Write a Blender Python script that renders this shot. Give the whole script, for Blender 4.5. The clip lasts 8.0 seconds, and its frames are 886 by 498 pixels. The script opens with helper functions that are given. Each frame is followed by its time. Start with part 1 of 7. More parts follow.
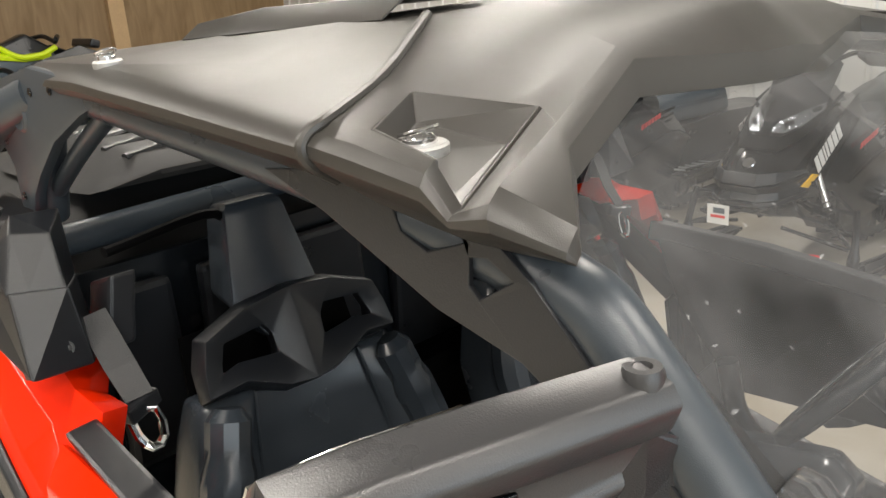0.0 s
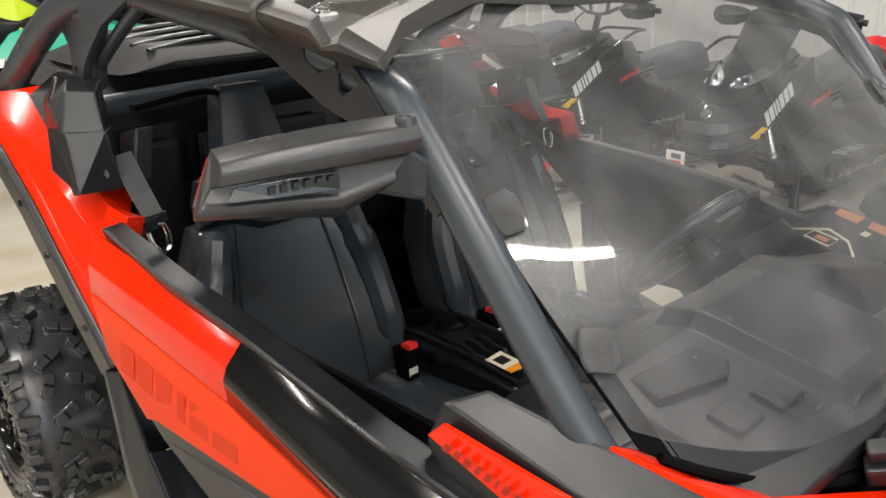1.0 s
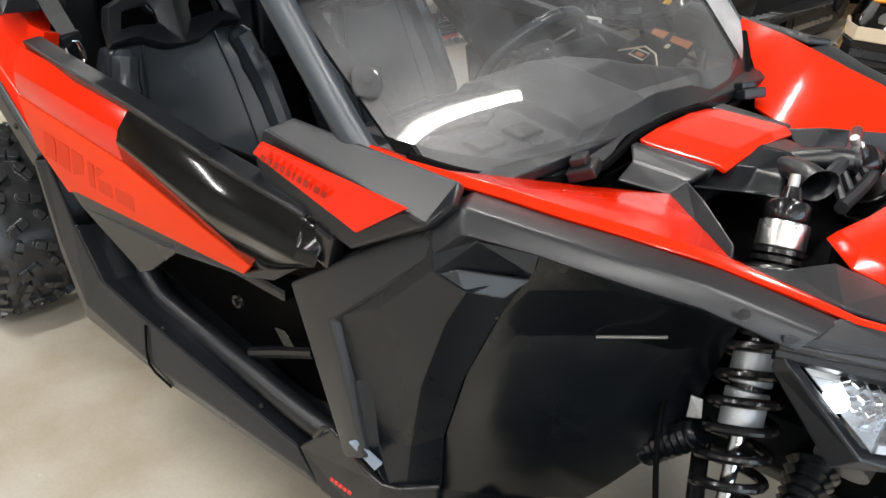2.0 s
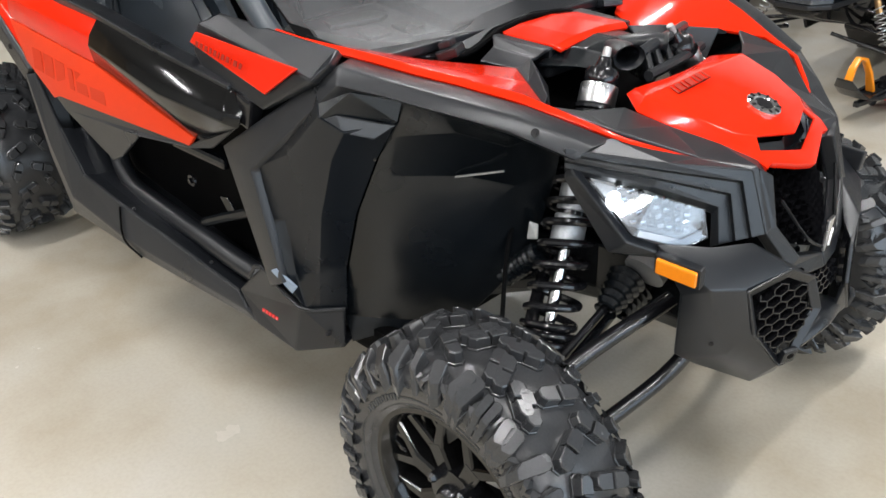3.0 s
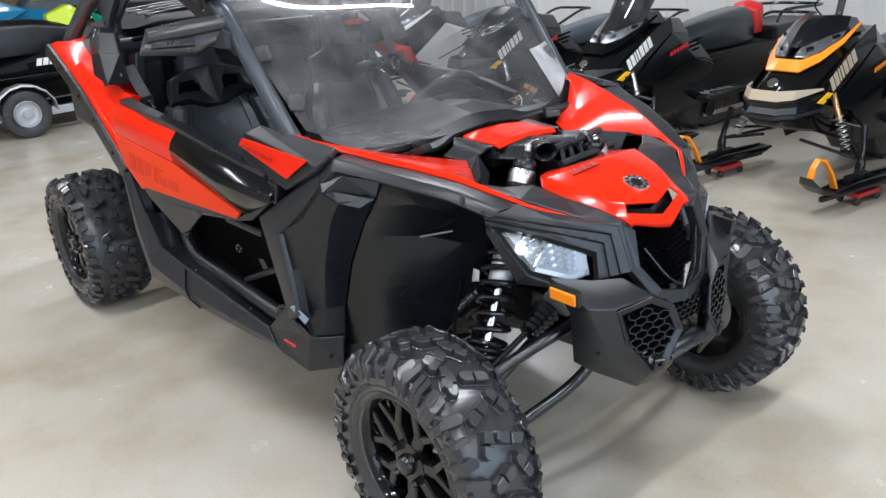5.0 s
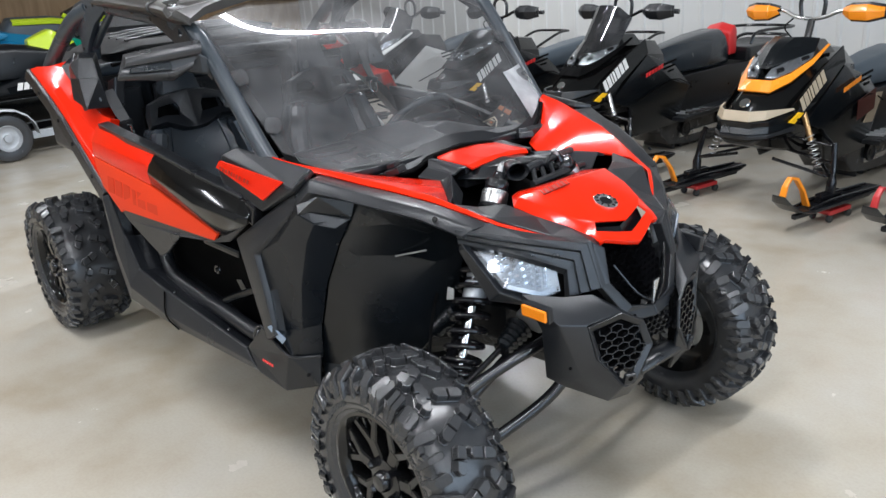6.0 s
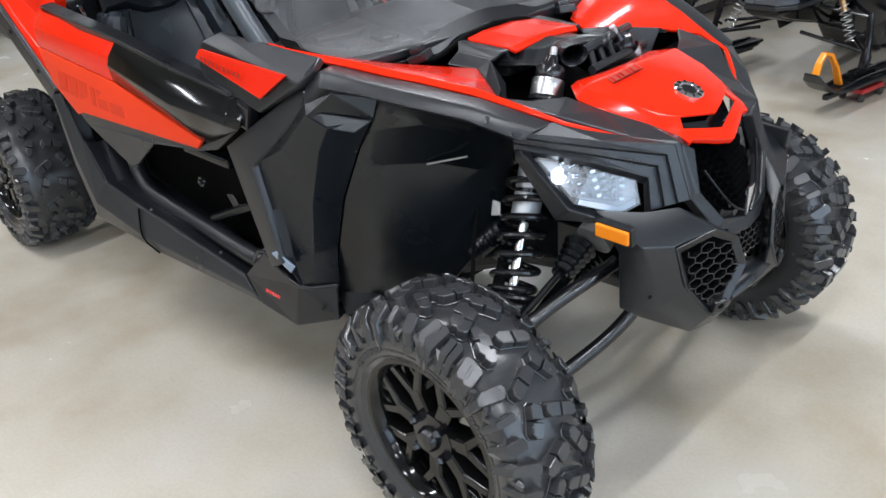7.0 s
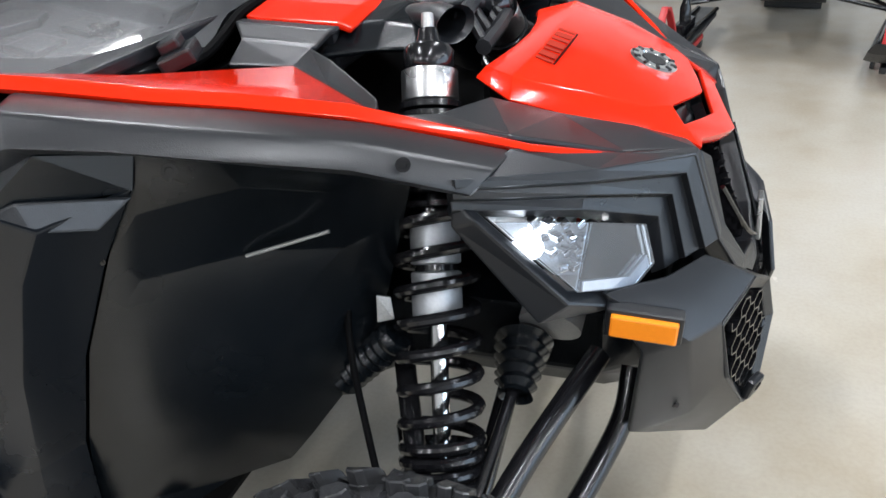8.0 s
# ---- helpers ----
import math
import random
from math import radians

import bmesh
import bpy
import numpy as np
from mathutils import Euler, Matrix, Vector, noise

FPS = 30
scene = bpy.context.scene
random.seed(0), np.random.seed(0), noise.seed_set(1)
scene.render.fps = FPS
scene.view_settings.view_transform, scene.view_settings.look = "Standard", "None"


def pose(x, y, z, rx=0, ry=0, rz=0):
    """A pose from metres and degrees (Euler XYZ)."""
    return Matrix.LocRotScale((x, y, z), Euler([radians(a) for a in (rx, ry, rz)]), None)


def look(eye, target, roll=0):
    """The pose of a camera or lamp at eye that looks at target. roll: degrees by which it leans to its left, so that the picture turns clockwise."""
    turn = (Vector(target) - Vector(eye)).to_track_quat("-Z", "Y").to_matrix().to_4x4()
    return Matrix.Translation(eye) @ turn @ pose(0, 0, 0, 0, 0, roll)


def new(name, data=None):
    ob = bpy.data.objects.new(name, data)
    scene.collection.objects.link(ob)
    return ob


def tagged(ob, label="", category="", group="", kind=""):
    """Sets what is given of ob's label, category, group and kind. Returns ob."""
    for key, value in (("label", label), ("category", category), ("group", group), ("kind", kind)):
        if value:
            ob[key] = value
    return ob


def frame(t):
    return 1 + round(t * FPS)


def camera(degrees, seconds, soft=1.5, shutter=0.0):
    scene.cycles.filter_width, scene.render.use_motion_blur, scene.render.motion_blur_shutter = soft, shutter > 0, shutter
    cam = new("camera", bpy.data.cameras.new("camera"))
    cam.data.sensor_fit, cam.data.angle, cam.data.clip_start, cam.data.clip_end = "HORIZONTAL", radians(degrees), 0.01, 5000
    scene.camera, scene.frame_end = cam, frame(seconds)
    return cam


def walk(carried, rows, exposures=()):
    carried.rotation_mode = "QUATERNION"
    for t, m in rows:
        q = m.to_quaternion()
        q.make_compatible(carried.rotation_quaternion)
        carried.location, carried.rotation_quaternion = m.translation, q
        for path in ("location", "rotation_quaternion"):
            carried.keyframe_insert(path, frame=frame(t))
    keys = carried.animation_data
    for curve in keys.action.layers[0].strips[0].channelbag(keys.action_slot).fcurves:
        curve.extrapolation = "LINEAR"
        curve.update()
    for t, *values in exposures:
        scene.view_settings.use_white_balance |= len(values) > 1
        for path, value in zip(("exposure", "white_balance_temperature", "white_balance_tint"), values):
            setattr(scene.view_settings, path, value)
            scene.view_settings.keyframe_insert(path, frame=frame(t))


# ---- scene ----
cam = camera(56.6, 8.0)
PATH = [
    (0, (-0.645, -1.008, 1.625), (-2.024, 0.301, 1.004), -4.0),
    (0.5, (-0.415, -1.162, 1.624), (-1.805, 0.134, 1.0), -2.9),
    (1, (-0.174, -1.238, 1.605), (-1.548, 0.027, 0.891), -1.0),
    (1.5, (0.063, -1.243, 1.559), (-1.284, -0.032, 0.71), -0.9),
    (2, (0.333, -1.35, 1.529), (-0.942, -0.121, 0.599), -1.4),
    (2.2, (0.444, -1.417, 1.531), (-0.8, -0.175, 0.577), -1.2),
    (3.3, (0.932, -1.51, 1.467), (-0.377, -0.348, 0.5), -3.5),
    (3.5, (0.99, -1.521, 1.476), (-0.344, -0.384, 0.513), -4.2),
    (4, (1.085, -1.611, 1.511), (-0.3, -0.485, 0.61), -5.3),
    (4.5, (1.233, -1.716, 1.555), (-0.191, -0.565, 0.75), -4.9),
    (5, (1.477, -1.759, 1.588), (0.02, -0.586, 0.879), -4.2),
    (5.2, (1.54, -1.773, 1.592), (0.071, -0.591, 0.924), -4.0),
    (6.3, (1.509, -1.744, 1.594), (0.086, -0.514, 0.915), -4.0),
    (6.5, (1.437, -1.722, 1.585), (0.041, -0.501, 0.836), -4.0),
    (7, (1.082, -1.626, 1.514), (-0.235, -0.439, 0.588), -5.2),
    (7.5, (0.694, -1.428, 1.416), (-0.409, -0.085, 0.426), -7.1),
    (8, (0.279, -1.153, 1.305), (-0.371, 0.444, 0.292), -4.2),
]
walk(cam, [(t, look(eye, target, roll)) for t, eye, target, roll in PATH], [(0.0, 0.24, 6850, 10), (0.5, 0.16, 6750, 10), (1.0, 0.02, 6700, 10), (1.5, -0.09, 6750, 10), (2.2, 0.01, 6250, 10), (3.5, -0.02, 6150, 10), (5.0, -0.15, 5800, 10), (6.5, -0.18, 5880, 10), (7.0, -0.11, 5800, 10), (7.5, 0.01, 5800, 10), (8.0, 0.0, 5880, 10)])

# ---- light ----
world = bpy.data.worlds.new("world")
scene.world = world
world.use_nodes = True
world.node_tree.nodes["Background"].inputs[0].default_value = (0.75, 0.85, 1.0, 1)
world.node_tree.nodes["Background"].inputs[1].default_value = 0.1
LAMP_WATTS = 74.0
DAYLIGHT_WATTS = 280.0
CEILING = 3.75
STRIPS = [(x, y) for x in (-5.0, -1.7, 1.10, 4.2, 6.8) for y in (-5.2, -1.9, 1.40)] + [(-5.0, 4.2)]
STRIPS.remove((4.2, 1.40))
STRIPS[STRIPS.index((1.10, 1.40))] = (1.10, 0.85)


# ---- materials ----
def material(name):
    m = bpy.data.materials.new(name)
    m.use_nodes = True
    return m, m.node_tree.nodes, m.node_tree.links, m.node_tree.nodes["Principled BSDF"]


def surface(name, colour, rough=0.5, metal=0.0, coat=0.0, vary=0.25, scale=6.0, fine=180.0, bump=0.15, spec=0.5, rvary=0.12, dist=0.002):
    """A painted, moulded or cast surface: broad tone changes, fine grain and a little relief."""
    m, n, l, p = material(name)
    co = n.new("ShaderNodeTexCoord")
    broad, grain = n.new("ShaderNodeTexNoise"), n.new("ShaderNodeTexNoise")
    broad.inputs["Scale"].default_value, broad.inputs["Detail"].default_value = scale, 5
    grain.inputs["Scale"].default_value, grain.inputs["Detail"].default_value = fine, 3
    for t in (broad, grain):
        l.new(co.outputs["Object"], t.inputs["Vector"])
    mix = n.new("ShaderNodeMix")
    mix.data_type = "RGBA"
    mix.inputs["A"].default_value = (*[c * (1 - vary) for c in colour], 1)
    mix.inputs["B"].default_value = (*[min(1, c * (1 + vary)) for c in colour], 1)
    add = n.new("ShaderNodeMath")
    add.operation = "MULTIPLY_ADD"
    add.inputs[1].default_value, add.inputs[2].default_value = 0.5, 0.0
    l.new(grain.outputs["Fac"], add.inputs[0])
    both = n.new("ShaderNodeMath")
    both.operation = "MULTIPLY_ADD"
    both.inputs[1].default_value = 0.5
    l.new(broad.outputs["Fac"], both.inputs[0])
    l.new(add.outputs[0], both.inputs[2])
    l.new(both.outputs[0], mix.inputs["Factor"])
    l.new(mix.outputs["Result"], p.inputs["Base Color"])
    rr = n.new("ShaderNodeMapRange")
    rr.inputs["To Min"].default_value, rr.inputs["To Max"].default_value = max(0.02, rough - rvary), min(1, rough + rvary)
    l.new(broad.outputs["Fac"], rr.inputs["Value"])
    l.new(rr.outputs[0], p.inputs["Roughness"])
    p.inputs["Metallic"].default_value = metal
    p.inputs["Coat Weight"].default_value, p.inputs["Coat Roughness"].default_value = coat, 0.04
    p.inputs["Specular IOR Level"].default_value = spec
    if bump:
        b = n.new("ShaderNodeBump")
        b.inputs["Strength"].default_value, b.inputs["Distance"].default_value = bump, dist
        l.new(grain.outputs["Fac"], b.inputs["Height"])
        l.new(b.outputs[0], p.inputs["Normal"])
    return m


RED = surface("red_paint", (0.68, 0.018, 0.002), 0.15, coat=0.25, spec=0.18, vary=0.05, bump=0.03, fine=400, rvary=0.05)
MIRROR_SHELL = surface("grained_mirror_plastic", (0.026, 0.026, 0.027), 0.30, vary=0.12, scale=6, fine=900, bump=0.3, dist=0.0006)
REFLECTOR = surface("smoky_reflector", (0.22, 0.27, 0.34), 0.2, vary=0.1, bump=0.05)
RED_SATIN = surface("red_decal", (0.66, 0.042, 0.008), 0.45, spec=0.15, vary=0.08, bump=0.05, rvary=0.06)
RED_GHOST = surface("tone_on_tone_red", (0.520, 0.034, 0.008), 0.50, spec=0.15, vary=0.1, bump=0.0)
RED_DARK = surface("dark_red_lettering", (0.30, 0.022, 0.010), 0.45, spec=0.15, vary=0.1, bump=0.0)
PLASTIC = surface("moulded_black_plastic", (0.0082, 0.0092, 0.0112), 0.32, spec=0.50, vary=0.3, scale=9, fine=900, bump=0.35, dist=0.0008)
PLASTIC_MID = surface("grained_grey_plastic", (0.0158, 0.0166, 0.0185), 0.32, spec=0.44, vary=0.22, scale=5, fine=700, bump=0.3, dist=0.0008)
LINER = surface("dark_liner_plastic", (0.0034, 0.0047, 0.0062), 0.24, spec=0.45, vary=0.3, scale=4, fine=500, bump=0.15, dist=0.0008)
ARCH = surface("satin_arch_plastic", (0.0046, 0.0060, 0.0082), 0.28, spec=0.40, vary=0.3, scale=6, fine=700, bump=0.25, dist=0.0008)
GLOSS_BLACK = surface("gloss_black_paint", (0.005, 0.005, 0.005), 0.10, coat=0.1, spec=0.32, vary=0.2, bump=0.02, rvary=0.05)
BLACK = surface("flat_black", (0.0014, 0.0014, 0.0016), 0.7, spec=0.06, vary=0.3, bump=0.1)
COVER = surface("matt_cover_plastic", (0.016, 0.016, 0.016), 0.55, spec=0.30, vary=0.3, scale=6, fine=700, bump=0.3, dist=0.0008)
TUBE = surface("black_powder_coat", (0.034, 0.042, 0.050), 0.30, vary=0.15, fine=1200, bump=0.25, dist=0.0006)
ROOF = surface("roof_plastic", (0.033, 0.031, 0.028), 0.34, spec=0.42, vary=0.12, scale=4, fine=1100, bump=0.3, dist=0.0006)
RUBBER = surface("tyre_rubber", (0.030, 0.0308, 0.0325), 0.23, vary=0.45, scale=14, fine=260, bump=0.25, spec=0.6, dist=0.001)
LEATHER = surface("black_vinyl", (0.026, 0.032, 0.039), 0.23, spec=0.62, vary=0.25, scale=9, fine=420, bump=0.16, dist=0.001)
WEBBING = surface("grey_webbing", (0.05, 0.05, 0.05), 0.8, vary=0.2, fine=600, bump=0.6)
ALU = surface("machined_aluminium", (0.62, 0.62, 0.62), 0.28, metal=1.0, vary=0.1, fine=300, bump=0.1)
CAST = surface("cast_aluminium", (0.42, 0.42, 0.41), 0.5, metal=0.8, vary=0.3, scale=30, fine=300, bump=0.5)
CHROME = surface("chrome", (0.8, 0.8, 0.8), 0.08, metal=1.0, vary=0.05, bump=0.0)
STEEL_BLACK = surface("black_enamel_steel", (0.006, 0.006, 0.007), 0.2, coat=0.12, spec=0.42, vary=0.2, bump=0.05)
AMBER = surface("amber_lens", (0.85, 0.25, 0.01), 0.18, coat=0.5, vary=0.12, fine=160, bump=0.2)
BUCKLE_RED = surface("red_button_plastic", (0.7, 0.03, 0.03), 0.35, bump=0.05)
WHITE = surface("white_plastic", (0.75, 0.75, 0.73), 0.4, vary=0.06, bump=0.05)
TAN = surface("tan_decal", (0.45, 0.37, 0.26), 0.4, vary=0.06, bump=0.05)
MAROON = surface("dark_red_vinyl", (0.060, 0.008, 0.008), 0.35, vary=0.3, scale=5, bump=0.05)
BRONZE = surface("bronze_anodised", (0.42, 0.26, 0.12), 0.3, metal=0.8, vary=0.1, bump=0.05)
ORANGE = surface("orange_plastic", (0.95, 0.30, 0.012), 0.3, coat=0.3, vary=0.06, bump=0.05)
YELLOW = surface("yellow_reflector", (0.95, 0.55, 0.01), 0.25, vary=0.05, bump=0.05)
LIME = surface("lime_plastic", (0.62, 0.80, 0.02), 0.3, coat=0.3, vary=0.06, bump=0.03)
TEAL = surface("sea_green_plastic", (0.02, 0.42, 0.28), 0.3, coat=0.3, vary=0.06, bump=0.03)
BLUE = surface("blue_plastic", (0.02, 0.22, 0.42), 0.35, coat=0.3, vary=0.2, bump=0.03)
GALV = surface("galvanised_steel", (0.5, 0.52, 0.54), 0.45, metal=0.7, vary=0.25, scale=30, bump=0.2)
DOLLY_RED = surface("red_enamel", (0.45, 0.03, 0.03), 0.35, vary=0.15, bump=0.1)
LUMBER = surface("pale_lumber", (0.55, 0.37, 0.20), 0.65, vary=0.2, scale=8, fine=60, bump=0.3)
CREAM = surface("cream_sticker", (0.75, 0.68, 0.52), 0.5, vary=0.05, bump=0.0)
SEAT_GREY = surface("grey_blue_vinyl", (0.075, 0.095, 0.115), 0.45, vary=0.15, fine=300, bump=0.2)


def concrete():
    """Sealed concrete: clouded tone, faint tan stains, dull gloss."""
    m, n, l, p = material("sealed_concrete")
    co = n.new("ShaderNodeTexCoord")
    big, mid, fine = (n.new("ShaderNodeTexNoise") for _ in range(3))
    for t, s, d in ((big, 0.7, 4), (mid, 3.2, 8), (fine, 90.0, 4)):
        t.inputs["Scale"].default_value, t.inputs["Detail"].default_value = s, d
        l.new(co.outputs["Object"], t.inputs["Vector"])
    ramp = n.new("ShaderNodeValToRGB")
    ramp.color_ramp.elements[0].position, ramp.color_ramp.elements[0].color = 0.32, (0.365, 0.308, 0.224, 1)
    ramp.color_ramp.elements[1].position, ramp.color_ramp.elements[1].color = 0.67, (0.505, 0.480, 0.428, 1)
    e = ramp.color_ramp.elements.new(0.49)
    e.color = (0.460, 0.418, 0.342, 1)
    mixv = n.new("ShaderNodeMath")
    mixv.operation = "MULTIPLY_ADD"
    mixv.inputs[1].default_value = 0.55
    half = n.new("ShaderNodeMath")
    half.operation = "MULTIPLY"
    half.inputs[1].default_value = 0.45
    l.new(mid.outputs["Fac"], half.inputs[0])
    l.new(big.outputs["Fac"], mixv.inputs[0])
    l.new(half.outputs[0], mixv.inputs[2])
    l.new(mixv.outputs[0], ramp.inputs["Fac"])
    speck = n.new("ShaderNodeMix")
    speck.data_type, speck.blend_type = "RGBA", "MULTIPLY"
    sr = n.new("ShaderNodeMapRange")
    sr.inputs["From Min"].default_value, sr.inputs["From Max"].default_value = 0.3, 0.6
    sr.inputs["To Min"].default_value, sr.inputs["To Max"].default_value = 0.94, 1.0
    l.new(fine.outputs["Fac"], sr.inputs["Value"])
    speck.inputs["Factor"].default_value = 1.0
    l.new(ramp.outputs["Color"], speck.inputs["A"])
    l.new(sr.outputs[0], speck.inputs["B"])
    l.new(speck.outputs["Result"], p.inputs["Base Color"])
    rr = n.new("ShaderNodeMapRange")
    rr.inputs["To Min"].default_value, rr.inputs["To Max"].default_value = 0.13, 0.34
    l.new(mid.outputs["Fac"], rr.inputs["Value"])
    l.new(rr.outputs[0], p.inputs["Roughness"])
    p.inputs["Specular IOR Level"].default_value = 0.62
    b = n.new("ShaderNodeBump")
    b.inputs["Strength"].default_value, b.inputs["Distance"].default_value = 0.05, 0.002
    l.new(mid.outputs["Fac"], b.inputs["Height"])
    l.new(b.outputs[0], p.inputs["Normal"])
    return m


def plywood():
    m, n, l, p = material("plywood")
    co, mp = n.new("ShaderNodeTexCoord"), n.new("ShaderNodeMapping")
    mp.inputs["Scale"].default_value = (1.2, 1.2, 0.25)
    l.new(co.outputs["Object"], mp.inputs["Vector"])
    w, f = n.new("ShaderNodeTexNoise"), n.new("ShaderNodeTexNoise")
    w.inputs["Scale"].default_value, w.inputs["Detail"].default_value, w.inputs["Distortion"].default_value = 5, 5, 1.5
    f.inputs["Scale"].default_value = 60
    l.new(mp.outputs[0], w.inputs["Vector"])
    l.new(mp.outputs[0], f.inputs["Vector"])
    ramp = n.new("ShaderNodeValToRGB")
    ramp.color_ramp.elements[0].position, ramp.color_ramp.elements[0].color = 0.3, (0.21, 0.130, 0.060, 1)
    ramp.color_ramp.elements[1].position, ramp.color_ramp.elements[1].color = 0.7, (0.33, 0.22, 0.115, 1)
    l.new(w.outputs["Fac"], ramp.inputs["Fac"])
    l.new(ramp.outputs["Color"], p.inputs["Base Color"])
    p.inputs["Roughness"].default_value = 0.6
    b = n.new("ShaderNodeBump")
    b.inputs["Strength"].default_value, b.inputs["Distance"].default_value = 0.2, 0.002
    l.new(f.outputs["Fac"], b.inputs["Height"])
    l.new(b.outputs[0], p.inputs["Normal"])
    return m


def glass(name, tint, haze=0.04, scratch=0.0):
    """Clear sheet: tinted straight-through view, a Fresnel gloss and a trace of dust."""
    m, n, l, p = material(name)
    n.remove(p)
    out = n["Material Output"]
    tr, gl, df = n.new("ShaderNodeBsdfTransparent"), n.new("ShaderNodeBsdfGlossy"), n.new("ShaderNodeBsdfDiffuse")
    tr.inputs["Color"].default_value = (*tint, 1)
    gl.inputs["Roughness"].default_value = 0.03
    df.inputs["Color"].default_value = (0.55, 0.55, 0.56, 1)
    fr, m1, m2 = n.new("ShaderNodeFresnel"), n.new("ShaderNodeMixShader"), n.new("ShaderNodeMixShader")
    fr.inputs["IOR"].default_value = 1.5
    co, nz = n.new("ShaderNodeTexCoord"), n.new("ShaderNodeTexNoise")
    nz.inputs["Scale"].default_value, nz.inputs["Detail"].default_value = 7, 8
    l.new(co.outputs["Object"], nz.inputs["Vector"])
    mr = n.new("ShaderNodeMapRange")
    mr.inputs["From Min"].default_value, mr.inputs["From Max"].default_value = 0.35, 0.75
    mr.inputs["To Min"].default_value, mr.inputs["To Max"].default_value = haze * 0.6, haze * 1.6
    l.new(nz.outputs["Fac"], mr.inputs["Value"])
    dust = mr.outputs[0]
    if scratch:
        mr.inputs["To Min"].default_value, mr.inputs["To Max"].default_value = haze * 0.40, haze * 1.75
        for size, stretch, lo, amount in ((110.0, (1.0, 1.0, 1.0), 0.735, 0.16), (42.0, (6.0, 1.0, 0.7), 0.745, 0.22), (38.0, (0.8, 5.0, 1.6), 0.755, 0.18)):
            fit_size, spots, cut, put = n.new("ShaderNodeMapping"), n.new("ShaderNodeTexNoise"), n.new("ShaderNodeMapRange"), n.new("ShaderNodeMath")
            fit_size.inputs["Scale"].default_value = stretch
            spots.inputs["Scale"].default_value, spots.inputs["Detail"].default_value = size, 1.0
            cut.inputs["From Min"].default_value, cut.inputs["From Max"].default_value = lo, lo + 0.06
            cut.inputs["To Min"].default_value, cut.inputs["To Max"].default_value = 0.0, amount
            put.operation = "ADD"
            l.new(co.outputs["Object"], fit_size.inputs["Vector"])
            l.new(fit_size.outputs[0], spots.inputs["Vector"])
            l.new(spots.outputs["Fac"], cut.inputs["Value"])
            l.new(dust, put.inputs[0])
            l.new(cut.outputs[0], put.inputs[1])
            dust = put.outputs[0]
    l.new(dust, m1.inputs[0])
    l.new(tr.outputs[0], m1.inputs[1])
    l.new(df.outputs[0], m1.inputs[2])
    l.new(fr.outputs[0], m2.inputs[0])
    l.new(m1.outputs[0], m2.inputs[1])
    l.new(gl.outputs[0], m2.inputs[2])
    if scratch:
        # worn hard coat: a faint broad sheen round bright reflections
        m3, sheen = n.new("ShaderNodeMixShader"), n.new("ShaderNodeBsdfGlossy")
        sheen.inputs["Roughness"].default_value = 0.26
        m3.inputs[0].default_value = scratch
        l.new(m2.outputs[0], m3.inputs[1])
        l.new(sheen.outputs[0], m3.inputs[2])
        l.new(m3.outputs[0], out.inputs[0])
    else:
        l.new(m2.outputs[0], out.inputs[0])
    return m


def glow(name, colour, strength):
    m, n, l, p = material(name)
    p.inputs["Base Color"].default_value = (0.8, 0.8, 0.8, 1)
    p.inputs["Emission Color"].default_value = (*colour, 1)
    p.inputs["Emission Strength"].default_value = strength
    return m


CONCRETE, PLYWOOD = concrete(), plywood()
WALL_METAL = surface("white_sheet_metal", (0.72, 0.72, 0.70), 0.42, vary=0.04, scale=2, bump=0.05)
CEILING_GREY = surface("grey_ceiling", (0.26, 0.265, 0.27), 0.6, vary=0.06, scale=2, bump=0.05)
WALL_GREY = surface("grey_wall_paint", (0.36, 0.365, 0.37), 0.6, vary=0.06, scale=2, bump=0.05)
# this haze holds dust and also some lamp glare, painted as diffuse grey
WINDSHIELD = glass("windshield_sheet", (0.60, 0.61, 0.62), 0.080, 0.018)
LENS = glass("headlight_lens", (0.9, 0.93, 0.97), 0.10)
VISOR = glass("smoked_visor", (0.25, 0.25, 0.26), 0.05)
CLIP = glass("clear_clip_plastic", (0.62, 0.62, 0.62), 0.10)
PALE_LENS = surface("clear_lamp_lens", (0.40, 0.44, 0.50), 0.15, coat=0.5, vary=0.30, scale=30, fine=90, bump=0.4)
LAMP_GLASS = surface("faceted_lamp_glass", (0.36, 0.38, 0.41), 0.14, metal=0.85, vary=0.7, scale=22, fine=40, bump=0.9, dist=0.008)
BULB = glow("headlight_bulb", (0.92, 0.96, 1.0), 11.0)
SHOP_GLASS = glass("shop_window_glass", (0.92, 0.95, 0.95), 0.01)
DAY_SKY = glow("overcast_daylight", (0.80, 0.90, 1.0), 1.2)
TUBE_GLOW = glow("led_strip", (1.0, 0.93, 0.82), 14.0)


# ---- mesh helpers ----
def part(name, bm, mat, parent, label="", smooth=False, angle=35):
    me = bpy.data.meshes.new(name)
    bm.normal_update()
    bm.to_mesh(me)
    bm.free()
    me.materials.append(mat)
    if smooth:
        me.polygons.foreach_set("use_smooth", [True] * len(me.polygons))
        me.set_sharp_from_angle(angle=radians(angle))
    ob = new(name, me)
    if parent:
        ob.parent = parent
    if label:
        tagged(ob, label)
    return ob


def thing(name, label, category, group="", at=(0, 0, 0), turn=0.0, kind=""):
    ob = new(name)
    ob.empty_display_size = 0.1
    ob.matrix_basis = pose(*at, 0, 0, turn)
    return tagged(ob, label, category, group, kind)


